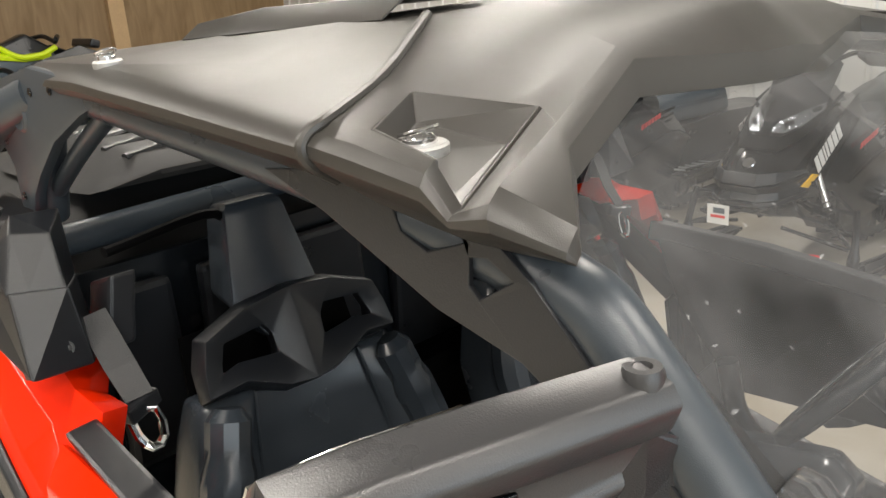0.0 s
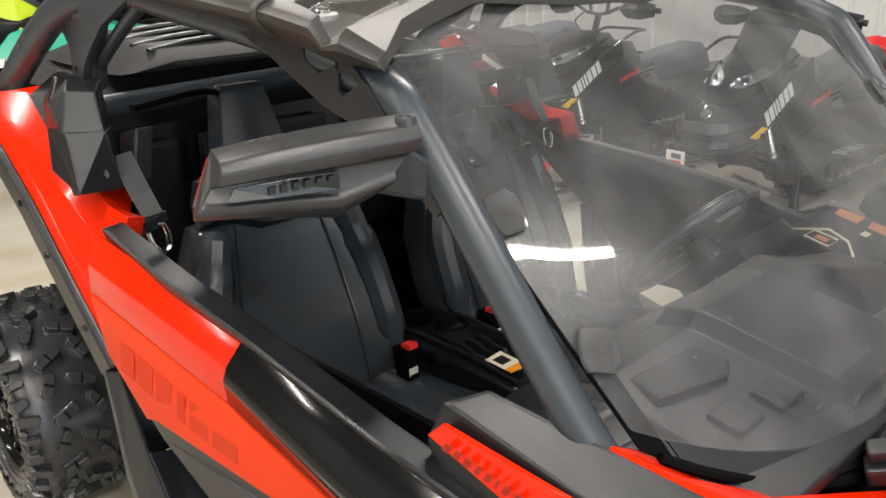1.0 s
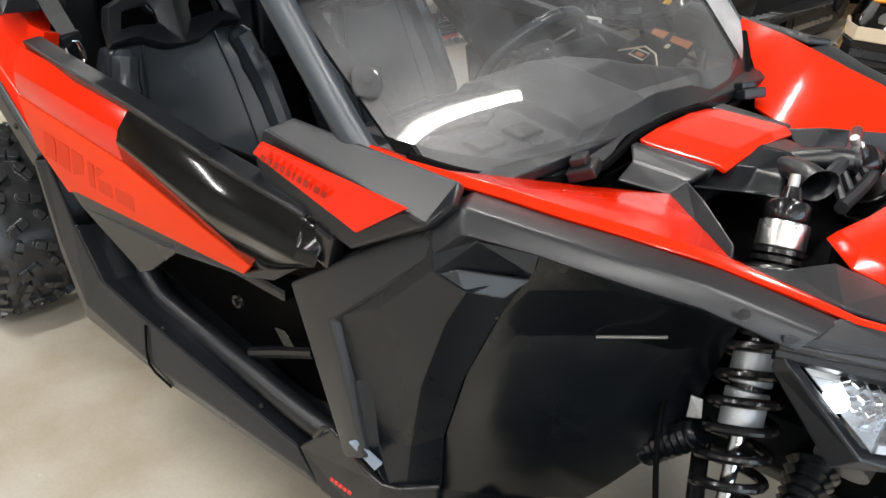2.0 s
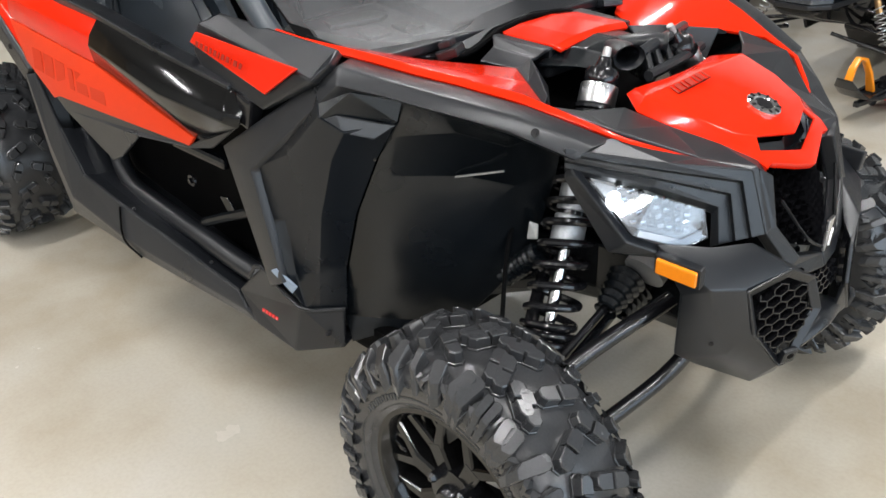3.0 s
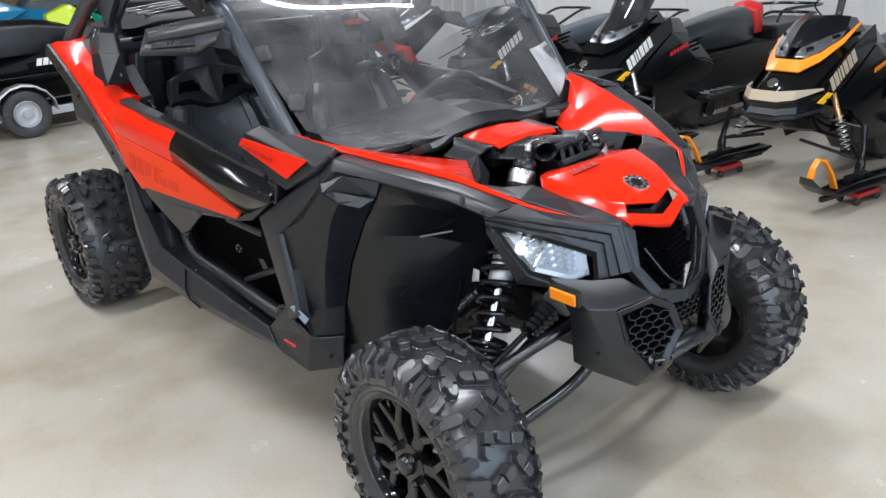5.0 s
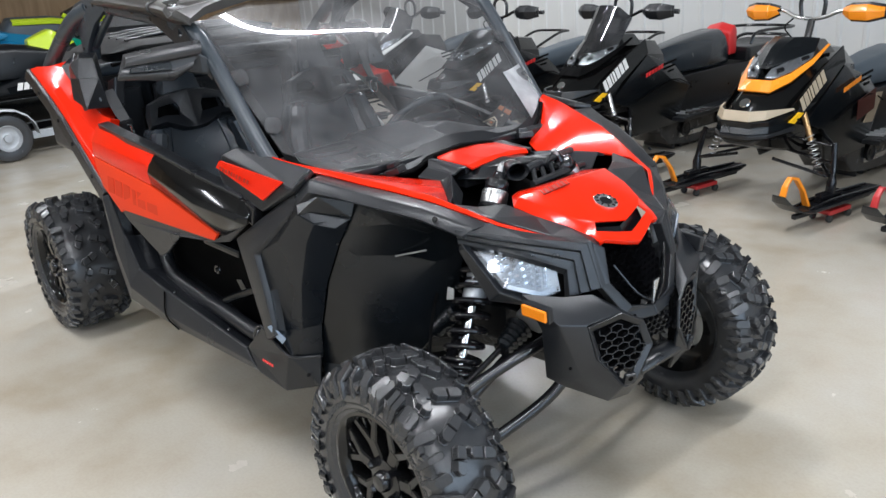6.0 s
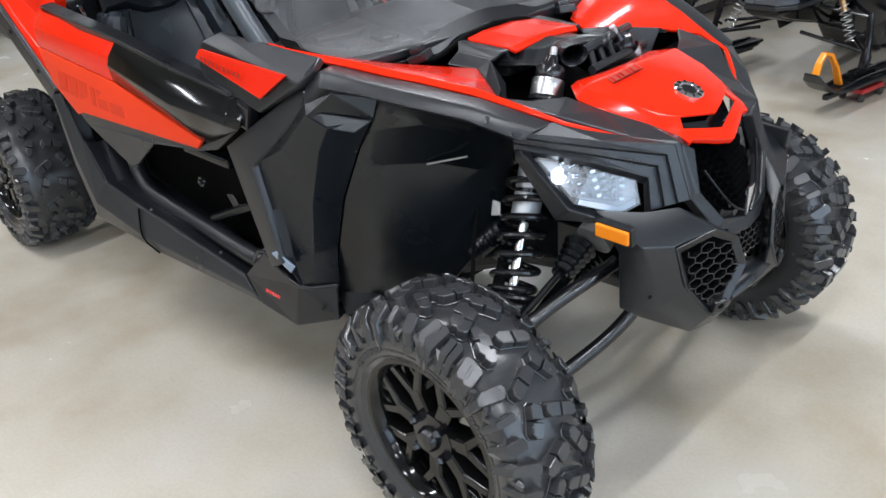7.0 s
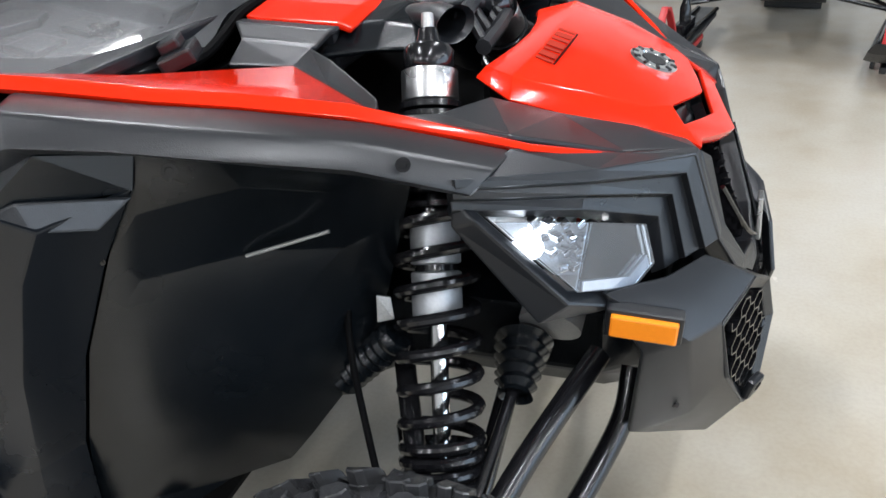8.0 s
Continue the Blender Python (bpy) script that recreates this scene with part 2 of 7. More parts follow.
def flip(bm, side):
    """Mirrors a mesh to the other flank when side is -1."""
    if side < 0:
        for v in bm.verts:
            v.co.y = -v.co.y
        bmesh.ops.reverse_faces(bm, faces=bm.faces)
    return bm


def soften(bm, w, seg=2, angle=20):
    if w:
        edges = [e for e in bm.edges if len(e.link_faces) == 2 and e.calc_face_angle(0) > radians(angle)]
        bmesh.ops.bevel(bm, geom=edges, offset=w, segments=seg, profile=0.6, affect="EDGES", clamp_overlap=True)
    return bm


def sheet(verts, faces, t=0.006, w=0.003):
    """A moulded panel: faceted skin with thickness and rounded edges."""
    bm = bmesh.new()
    vs = [bm.verts.new(v) for v in verts]
    for f in faces:
        bm.faces.new([vs[i] for i in f])
    bmesh.ops.recalc_face_normals(bm, faces=bm.faces)
    if t:
        bmesh.ops.solidify(bm, geom=bm.faces[:], thickness=t)
        bmesh.ops.recalc_face_normals(bm, faces=bm.faces)
    return soften(bm, w)


def loft(secs, t=0.0, w=0.003, closed=False, cap=False, skip=()):
    """Skin over equal sections; closed sections make a solid when capped."""
    k = len(secs[0])
    bm = bmesh.new()
    vs = [[bm.verts.new(p) for p in s] for s in secs]
    for r in range(len(secs) - 1):
        for c in range(k if closed else k - 1):
            if (r, c) in skip:
                continue
            d = (c + 1) % k
            bm.faces.new((vs[r][c], vs[r][d], vs[r + 1][d], vs[r + 1][c]))
    if cap:
        bm.faces.new(vs[0])
        bm.faces.new(vs[-1])
    bmesh.ops.recalc_face_normals(bm, faces=bm.faces)
    if t:
        bmesh.ops.solidify(bm, geom=bm.faces[:], thickness=t)
        bmesh.ops.recalc_face_normals(bm, faces=bm.faces)
    return soften(bm, w)


def block(size, at=(0, 0, 0), turn=(0, 0, 0), w=0.004, taper=1.0, seg=2):
    """A rounded box; taper narrows its top."""
    bm = bmesh.new()
    bmesh.ops.create_cube(bm, size=1.0)
    for v in bm.verts:
        k = taper if v.co.z > 0 else 1.0
        v.co = Vector((v.co.x * size[0] * k, v.co.y * size[1] * k, v.co.z * size[2]))
    soften(bm, min(w, min(size) * 0.4), seg)
    bm.transform(pose(*at, *turn))
    return bm


def prism(pts, axis, depth, w=0.003):
    """A flat outline of (u, v) pairs made thick along one axis, centred on depth = (from, to)."""
    put = {"x": lambda u, v, d: (d, u, v), "y": lambda u, v, d: (u, d, v), "z": lambda u, v, d: (u, v, d)}[axis]
    return loft([[put(u, v, d) for u, v in pts] for d in depth], w=w, closed=True, cap=True)


def smooth_path(pts, n=6):
    if len(pts) < 3:
        return [Vector(p) for p in pts]
    p = [Vector(q) for q in pts]
    p = [2 * p[0] - p[1], *p, 2 * p[-1] - p[-2]]
    out = []
    for i in range(1, len(p) - 2):
        for j in range(n):
            t = j / n
            out.append(0.5 * ((2 * p[i]) + (p[i + 1] - p[i - 1]) * t + (2 * p[i - 1] - 5 * p[i] + 4 * p[i + 1] - p[i + 2]) * t * t
                              + (3 * p[i] - p[i - 1] - 3 * p[i + 1] + p[i + 2]) * t ** 3))
    out.append(p[-2])
    return out


def tube(pts, r, n=14, smooth=6, squash=1.0, ends=True):
    path = smooth_path(pts, smooth)
    bm, rings = bmesh.new(), []
    side = None
    for i, c in enumerate(path):
        d = (path[min(i + 1, len(path) - 1)] - path[max(i - 1, 0)]).normalized()
        if side is None:
            side = d.cross(Vector((0, 0, 1)))
            if side.length < 0.1:
                side = d.cross(Vector((1, 0, 0)))
        side = (side - d * side.dot(d)).normalized()
        up = d.cross(side)
        rr = r[i * (len(r) - 1) // max(1, len(path) - 1)] if isinstance(r, (list, tuple)) else r
        rings.append([bm.verts.new(c + side * math.cos(a) * rr + up * math.sin(a) * rr * squash) for a in (2 * math.pi * k / n for k in range(n))])
    for a, b in zip(rings, rings[1:]):
        for k in range(n):
            bm.faces.new((a[k], a[(k + 1) % n], b[(k + 1) % n], b[k]))
    if ends:
        bm.faces.new(rings[0])
        bm.faces.new(rings[-1])
    bmesh.ops.recalc_face_normals(bm, faces=bm.faces)
    return bm


def lathe(profile, n=40, axis="y"):
    """Turns (radius, along) pairs round an axis."""
    bm, rings = bmesh.new(), []
    for r, h in profile:
        ring = []
        for k in range(n):
            a = 2 * math.pi * k / n
            u, v = r * math.cos(a), r * math.sin(a)
            ring.append(bm.verts.new({"y": (u, h, v), "z": (u, v, h), "x": (h, u, v)}[axis]))
        rings.append(ring)
    for a, b in zip(rings, rings[1:]):
        for k in range(n):
            bm.faces.new((a[k], a[(k + 1) % n], b[(k + 1) % n], b[k]))
    bmesh.ops.recalc_face_normals(bm, faces=bm.faces)
    return bm


def along(bm, a, b):
    """Lays a mesh built up the z axis along the line from a to b, starting at a."""
    d = Vector(b) - Vector(a)
    bm.transform(Matrix.Translation(a) @ d.to_track_quat("Z", "Y").to_matrix().to_4x4())
    return bm


def spring(r, wire, length, turns, n=10, steps=18):
    pts = [(r * math.cos(2 * math.pi * i / steps), r * math.sin(2 * math.pi * i / steps), length * i / (turns * steps)) for i in range(int(turns * steps) + 1)]
    return tube(pts, wire, n, 1)


def merge(*meshes):
    out = bmesh.new()
    for b in meshes:
        me = bpy.data.meshes.new("tmp")
        b.to_mesh(me)
        b.free()
        out.from_mesh(me)
        bpy.data.meshes.remove(me)
    return out


def decal(origin, right, up, outline, depth=0.002):
    """A thin plate in the plane of right and up; outline is in metres along them."""
    o, r, u = Vector(origin), Vector(right).normalized(), Vector(up)
    u = (u - r * u.dot(r)).normalized()
    nrm = r.cross(u)
    return loft([[o + r * a + u * b + nrm * d for a, b in outline] for d in (0, depth)], w=0, closed=True, cap=True)


def bars(origin, right, up, widths, height, gap, slant=0.25, depth=0.002):
    """A row of plain slanted bars that stands for lettering."""
    x, made = 0.0, []
    for wd in widths:
        made.append(decal(origin, right, up, [(x, 0), (x + wd, 0), (x + wd + slant * height, height), (x + slant * height, height)], depth))
        x += wd + gap
    return merge(*made)


def screw(p, n, r=0.006):
    bm = lathe([(0.0001, 0.003), (r * 0.5, 0.003), (r * 0.55, 0.0015), (r, 0.0015), (r, 0)], 10, "z")
    return along(bm, Vector(p), Vector(p) + Vector(n))


# ---- the hall ----
def slab(name, lo, hi, mat, label, category, parent=None):
    bm = block([b - a for a, b in zip(lo, hi)], [(a + b) / 2 for a, b in zip(lo, hi)], w=0)
    return tagged(part(name, bm, mat, parent), label, category, kind="structure")


X0, X1, Y0, Y1 = -10.6, 8.0, -7.0, 5.75
slab("floor", (X0 - 0.2, Y0 - 0.2, -0.2), (X1 + 0.2, Y1 + 0.2, 0.0), CONCRETE, "sealed tan-grey concrete showroom floor with a dull gloss", "floor")
slab("ceiling", (X0 - 0.2, Y0 - 0.2, CEILING + 0.1), (X1 + 0.2, Y1 + 0.2, CEILING + 0.3), CEILING_GREY, "plain grey showroom ceiling", "ceiling")
slab("wall_south", (X0, Y0 - 0.2, 0), (X1, Y0, CEILING + 0.1), WALL_GREY, "plain grey showroom wall", "wall")
GLAZED = (-6.2, 4.8, 0.25, 3.45)


def glazed_front():
    """East wall with one wide shop window that lets the daylight in."""
    a, b, lo, hi = GLAZED
    bm = merge(*(block((0.2, y1 - y0, z1 - z0), (X1 + 0.1, (y0 + y1) / 2, (z0 + z1) / 2), w=0) for y0, y1, z0, z1 in ((Y0, a, 0, CEILING + 0.1), (b, Y1, 0, CEILING + 0.1), (a, b, 0, lo), (a, b, hi, CEILING + 0.1))))
    tagged(part("wall_east", bm, WALL_GREY, None), "plain grey showroom wall round a wide shop window", "wall", kind="structure")
    win = tagged(new("window_1"), "wide aluminium-framed shop window in daylight", "window", kind="structure")
    for k in range(5):
        y = a + (b - a) * k / 4
        part("window_frame", block((0.08, 0.07, hi - lo), (X1 + 0.06, y + (0.035 if k == 0 else -0.035 if k == 4 else 0), (lo + hi) / 2), w=0.004), ALU, win)
    for z in (lo + 0.035, hi - 0.035):
        part("window_frame", block((0.07, b - a - 0.14, 0.07), (X1 + 0.062, (a + b) / 2, z), w=0.004), ALU, win)
    for k in range(4):
        y0, y1 = a + (b - a) * k / 4, a + (b - a) * (k + 1) / 4
        pane = part("pane", block((0.008, y1 - y0 - 0.09, hi - lo - 0.15), (X1 + 0.07, (y0 + y1) / 2, (lo + hi) / 2), w=0), SHOP_GLASS, win)
        pane.visible_shadow = False
    day = bpy.data.lights.new("window_daylight", "AREA")
    day.shape, day.size, day.size_y = "RECTANGLE", hi - lo - 0.2, b - a - 0.2
    day.energy, day.color = DAYLIGHT_WATTS, (0.72, 0.86, 1.0)
    new("window_daylight", day).matrix_basis = pose(X1 + 0.01, (a + b) / 2, (lo + hi) / 2, 0, 90, 0)
    tagged(part("backdrop", block((0.05, 22, 9), (X1 + 3.0, (a + b) / 2, 2.5), w=0), DAY_SKY, None), "pale overcast daylight outside the window", "backdrop", kind="structure")


glazed_front()
wall_west = slab("wall_west", (X0 - 0.2, Y0, 0), (X0, Y1, CEILING + 0.1), PLYWOOD, "brown plywood wall with pale lumber posts", "wall")
for y in (-5.2, -2.4, 0.4, 3.35):
    part("post", block((0.09, 0.19, CEILING), (X0 + 0.05, y, CEILING / 2), w=0.004), LUMBER, wall_west, "pale lumber post")


def ribbed_wall():
    """Ribbed white sheet metal above a low plywood skirting."""
    bm = bmesh.new()
    prof, x = [], X0
    while x < X1:
        prof += [(x, 0.0), (x + 0.10, 0.0), (x + 0.115, -0.014), (x + 0.140, -0.014), (x + 0.155, 0.0)]
        x += 0.2286
    prof.append((X1, 0.0))
    lo = [bm.verts.new((x, Y1 + d, 0.32)) for x, d in prof]
    hi = [bm.verts.new((x, Y1 + d, CEILING + 0.1)) for x, d in prof]
    bk = [bm.verts.new((x, Y1 + 0.2, z)) for x, z in ((X0, 0.32), (X1, 0.32), (X1, CEILING + 0.1), (X0, CEILING + 0.1))]
    for i in range(len(prof) - 1):
        bm.faces.new((lo[i], lo[i + 1], hi[i + 1], hi[i]))
    bm.faces.new(bk)
    bmesh.ops.recalc_face_normals(bm, faces=bm.faces)
    wall = part("wall_north", bm, WALL_METAL, None)
    tagged(wall, "white ribbed sheet-metal wall above a plywood skirting", "wall", kind="structure")
    part("skirting", block((X1 - X0, 0.2, 0.32), ((X0 + X1) / 2, Y1 + 0.085, 0.16), w=0.003), PLYWOOD, wall, "brown plywood skirting")


ribbed_wall()


def ceiling_strip(x, y):
    t = thing("ceiling_light", "white LED strip light fixed under the ceiling", "lamp", "ceiling strip lights", (x, y, CEILING))
    part("housing", block((0.13, 1.55, 0.06), (0, 0, 0.06), w=0.01), WHITE, t)
    part("diffuser", block((0.09, 1.5, 0.03), (0, 0, 0.018), w=0.01), TUBE_GLOW, t, "glowing white diffuser")
    lamp = bpy.data.lights.new("strip_lamp", "AREA")
    lamp.shape, lamp.size, lamp.size_y = "RECTANGLE", 0.09, 1.5
    lamp.energy, lamp.color = LAMP_WATTS, (1.0, 0.97, 0.93)
    new("strip_lamp", lamp).matrix_basis = pose(x, y, CEILING - 0.004)


for sx, sy in STRIPS:
    ceiling_strip(sx, sy)


# ---- the side-by-side vehicle: x to its front, y to its left, front axle at x = 0 ----
CAR = thing("side_by_side_vehicle", "red and black two-seat off-road side-by-side with roof and windshield", "off-road vehicle")
AXLE_R, HUB_Z = -2.59, 0.325
SIDES = ((1, "right"), (-1, "left"))


# wheels
def lug(poly, R, h, W):
    """One tread block on a low ledge: an outline in (arc, across) metres wrapped on the tyre's crown."""
    def at(s, w, dh):
        k = abs(w) / (W / 2)
        r = R - 0.014 * min(1.0, k) ** 4 - 0.16 * max(0.0, k - 1.0) + dh
        a = s / R
        return (r * math.sin(a), w, r * math.cos(a))
    n = len(poly)
    cs, cw = sum(p[0] for p in poly) / n, sum(p[1] for p in poly) / n
    grow = lambda d, dh: [at(cs + (s - cs) * (1 + d / max(0.012, math.hypot(s - cs, w - cw))), cw + (w - cw) * (1 + d / max(0.012, math.hypot(s - cs, w - cw))), dh) for s, w in poly]
    rings = [grow(0.0045, -0.014), grow(0.0035, 0.0035), grow(0.0015, 0.0045), grow(-0.0005, h - 0.002), grow(-0.0025, h)]
    vs = [v for ring in rings for v in ring]
    fs = [(k * n + i, k * n + (i + 1) % n, (k + 1) * n + (i + 1) % n, (k + 1) * n + i) for k in range(4) for i in range(n)]
    return vs, fs + [tuple(range(4 * n, 5 * n))]


def tread(R, W, count):
    """Alternating crosswise and slanted bars, each with a cut across, long shoulder blocks and ribs down the sidewall."""
    verts, faces = [], []
    p = 2 * math.pi * R / count
    e = W / 2

    def bar(cs, cw, length, width, deg, cut=True):
        """Outlines of a six-sided bar; a narrow cut parts it in two."""
        c, s = math.cos(radians(deg)), math.sin(radians(deg))
        a, b = length / 2, width / 2
        g = 0.0022 if cut else 0.0
        halves = [[(-a, -b * 0.55), (-a + b * 0.5, -b), (-g, -b), (-g, b), (-a + b * 0.7, b), (-a, b * 0.35)], [(g, -b), (a - b * 0.7, -b), (a, -b * 0.35), (a, b * 0.55), (a - b * 0.5, b), (g, b)]]
        if not cut:
            halves = [[(-a, -b * 0.6), (-a + b * 0.4, -b), (a - b * 0.5, -b), (a, -b * 0.4), (a, b * 0.8), (a - b * 0.3, b), (-a + b * 0.5, b), (-a, b * 0.4)]]
        return [[(cs + u * s + v * c, cw + u * c - v * s) for u, v in h] for h in halves]

    def put(vs, fs):
        b = len(verts)
        verts.extend(vs)
        faces.extend(tuple(b + k for k in f) for f in fs)

    for i in range(count):
        for sg in (1, -1):
            o = i + (0.0 if sg > 0 else 0.5)
            polys = bar(0.02 * p, 0.24 * e, 0.074, 0.027, 24) + bar(0.47 * p, 0.40 * e, 0.066, 0.025, 62)
            polys += bar(-0.06 * p, 0.92 * e, 0.050, 0.027, -14, False) + bar(0.28 * p, 0.95 * e, 0.036, 0.017, 4, False) + bar(0.62 * p, 0.98 * e, 0.036, 0.027, 16, False)
            for poly in polys:
                q = [(o * p + s, sg * w) for s, w in poly]
                put(*lug(q if sg > 0 else q[::-1], R - 0.022, 0.025, W))
            # ribs in pairs that spread down the sidewall
            for k0, r1, lean in ((-0.10, 0.252, -0.030), (0.10, 0.262, 0.022), (0.42, 0.264, -0.024), (0.60, 0.252, 0.030)):
                ring = []
                for r, lift, shift, wd in ((R - 0.030, 0.004, 0.0, 0.011), (0.284, 0.011, 0.5, 0.009), (r1, 0.008, 1.0, 0.006)):
                    mid = (o + k0) * p / R + lean * shift / r
                    side = e * (1.03 if r > 0.28 else 1.055) - max(0.0, r - 0.288) * 0.25
                    for da, dy in ((-wd, 0.0), (-wd * 0.6, lift), (wd * 0.6, lift), (wd, 0.0)):
                        a = mid + da / r
                        ring.append((r * math.sin(a), sg * (side + dy - 0.002), r * math.cos(a)))
                put(ring, [(b + k, b + k + 1, b + k + 5, b + k + 4) for b in (0, 4) for k in (0, 1, 2)] + [(8, 9, 10, 11)])
    bm = bmesh.new()
    vs = [bm.verts.new(v) for v in verts]
    for f in faces:
        bm.faces.new([vs[k] for k in f])
    bmesh.ops.recalc_face_normals(bm, faces=bm.faces)
    return bm


def spoke_rim(face_y, n=7):
    """Alloy face facing -y: broad stems that fork into pairs of arms, with deep pocket walls."""
    bms = []

    def blade(a0, r0, w0, a1, r1, w1, y0, y1, deep):
        u0, u1 = Vector((math.cos(a0), 0, math.sin(a0))) * r0, Vector((math.cos(a1), 0, math.sin(a1))) * r1
        d = (u1 - u0).normalized()
        s = d.cross(Vector((0, 1, 0)))
        ring = lambda c, w, y: [c + s * k * w + Vector((0, y + h, 0)) for k, h in ((-1.15, deep), (-1.0, 0.004), (-0.72, 0.0), (0.72, 0.0), (1.0, 0.004), (1.15, deep))]
        return loft([ring(u0, w0, y0), ring(u1, w1, y1)], w=0.0, closed=True, cap=True)
    for i in range(n):
        a = 2 * math.pi * i / n + 0.2
        bms.append(blade(a, 0.040, 0.019, a, 0.112, 0.021, face_y + 0.004, face_y + 0.001, 0.046))
        for sg in (1, -1):
            bms.append(blade(a + sg * 0.02, 0.100, 0.013, a + sg * 0.30, 0.180, 0.0095, face_y + 0.0015, face_y + 0.003, 0.046))
            bms.append(blade(a + sg * 0.16, 0.136, 0.006, a + sg * 0.06, 0.180, 0.005, face_y + 0.010, face_y + 0.008, 0.034))
    return merge(*bms)


def wheel(side, x, yc, W, name, steer=0.0):
    """Wheel with its centre plane at yc (right flank negative)."""
    R = 0.324
    w = new(name)
    w.parent = CAR
    w.matrix_basis = pose(x, yc * side if side > 0 else -yc, HUB_Z, 0, 0, steer + (0 if side > 0 else 180))
    e = W / 2
    prof = [(0.186, 0.80), (0.194, 0.90), (0.218, 1.00), (0.247, 1.05), (0.275, 1.02), (0.290, 0.90), (0.299, 0.6)]
    part("tyre", lathe([(r, -e * k) for r, k in prof] + [(0.303, 0)] + [(r, e * k) for r, k in prof[::-1]], 64), RUBBER, w, "black knobbly rubber tyre", True)
    part("tread", tread(R, W * 0.97, 13), RUBBER, w, "deep angled tread blocks", True, 24)
    marks = []
    for k in range(26):
        a = 0.55 + 0.045 * k + (0.9 if k > 12 else 0.0)
        marks.append(block((0.006, 0.003, 0.015 - 0.004 * (k % 3 == 1)), (0.226 * math.cos(a), -e * 1.032, 0.226 * math.sin(a)), (0, 90 - math.degrees(a) + 20 * (k % 2), 0), 0.001, seg=1))
    tagged(part("sidewall_lettering", merge(*marks), RUBBER, w), "raised bars of moulded lettering", kind="stuff")
    ridge = merge(lathe([(0.2225, -e * 1.012), (0.225, -e * 1.03), (0.2275, -e * 1.022)], 64), lathe([(0.206, -e * 0.955), (0.208, -e * 0.975), (0.210, -e * 0.968)], 64))
    part("sidewall_ridge", ridge, RUBBER, w, smooth=True)
    f = -e * 0.86
    part("rim", lathe([(0.120, e * 0.5), (0.165, e * 0.6), (0.190, e * 0.82), (0.197, e * 0.84), (0.197, e * 0.80), (0.170, e * 0.5), (0.168, f + 0.03), (0.176, f + 0.006), (0.186, f - 0.004), (0.197, f - 0.005),
                       (0.200, f + 0.002), (0.196, f + 0.01), (0.18, f + 0.04), (0.175, e * 0.5)], 64), GLOSS_BLACK, w, "gloss black alloy rim", True)
    part("spokes", spoke_rim(f + 0.012), GLOSS_BLACK, w, "gloss black forked spokes")
    part("hub_cap", lathe([(0.0001, f - 0.012), (0.022, f - 0.010), (0.028, f - 0.002), (0.030, f + 0.01), (0.060, f + 0.014), (0.062, f + 0.05), (0.0001, f + 0.055)], 28), STEEL_BLACK, w, "black hub cap", True)
    for k in range(4):
        a = math.pi / 4 + k * math.pi / 2
        nut = lathe([(0.0001, f - 0.010), (0.006, f - 0.010), (0.011, f - 0.002), (0.011, f + 0.03)], 6)
        nut.transform(Matrix.Translation((0.052 * math.cos(a), 0, 0.052 * math.sin(a))))
        part("lug_nut", nut, STEEL_BLACK, w, "black lug nut")
    part("brake_disc", lathe([(0.05, e * 0.1), (0.115, e * 0.1), (0.115, e * 0.16), (0.05, e * 0.16)], 40), ALU, w, "steel brake disc")
    return w


wheel(1, 0.0, -0.659, 0.206, "wheel")
wheel(-1, 0.0, -0.620, 0.208, "wheel")
wheel(1, AXLE_R, -0.655, 0.275, "wheel")
wheel(-1, AXLE_R, -0.655, 0.275, "wheel")


# body shell, built for the right flank and mirrored for the left
def mirrored(name, make, mat, label="", smooth=False, angle=35):
    return [part(name, flip(make(), s), mat, CAR, label, smooth, angle) for s, _ in SIDES]


def front_flare():
    secs = [[(-0.605, -0.690, 0.520), (-0.600, -0.705, 0.530), (-0.545, -0.705, 0.560), (-0.540, -0.690, 0.560)],
            [(-0.735, -0.675, 0.825), (-0.728, -0.692, 0.830), (-0.622, -0.695, 0.802), (-0.610, -0.670, 0.800)],
            [(-0.430, -0.548, 1.044), (-0.395, -0.608, 1.048), (-0.378, -0.628, 1.018), (-0.372, -0.600, 1.000)],
            [(-0.300, -0.497, 1.020), (-0.298, -0.562, 1.026), (-0.294, -0.586, 1.004), (-0.294, -0.560, 0.990)],
            [(-0.220, -0.466, 1.009), (-0.218, -0.532, 1.012), (-0.214, -0.556, 0.990), (-0.214, -0.530, 0.976)],
            [(-0.100, -0.408, 0.981), (-0.092, -0.464, 0.981), (-0.085, -0.488, 0.960), (-0.088, -0.466, 0.944)],
            [(0.045, -0.346, 0.934), (0.040, -0.402, 0.934), (0.020, -0.430, 0.915), (0.010, -0.405, 0.900)]]
    return loft(secs, w=0.006, closed=True, cap=True)


def brow():
    """Stepped brow that wraps over the headlight and turns down beside the grille."""
    st = [((0.005, -0.436, 0.936), (0.002, -0.430, 0.892)), ((0.130, -0.300, 0.898), (0.122, -0.335, 0.856)), ((0.226, -0.176, 0.872), (0.196, -0.238, 0.800)), ((0.266, -0.170, 0.752), (0.206, -0.248, 0.738))]
    out = Vector((0.55, -0.65, 0.52)).normalized()
    rows = []
    for a, b in st:
        rows.append([Vector(a).lerp(Vector(b), k) + out * d for k, d in ((0, 0.0), (0.28, 0.004), (0.30, -0.008), (0.56, -0.006), (0.58, -0.018), (0.86, -0.014), (1.0, -0.030))])
    return loft(rows, 0.010, 0.0015)


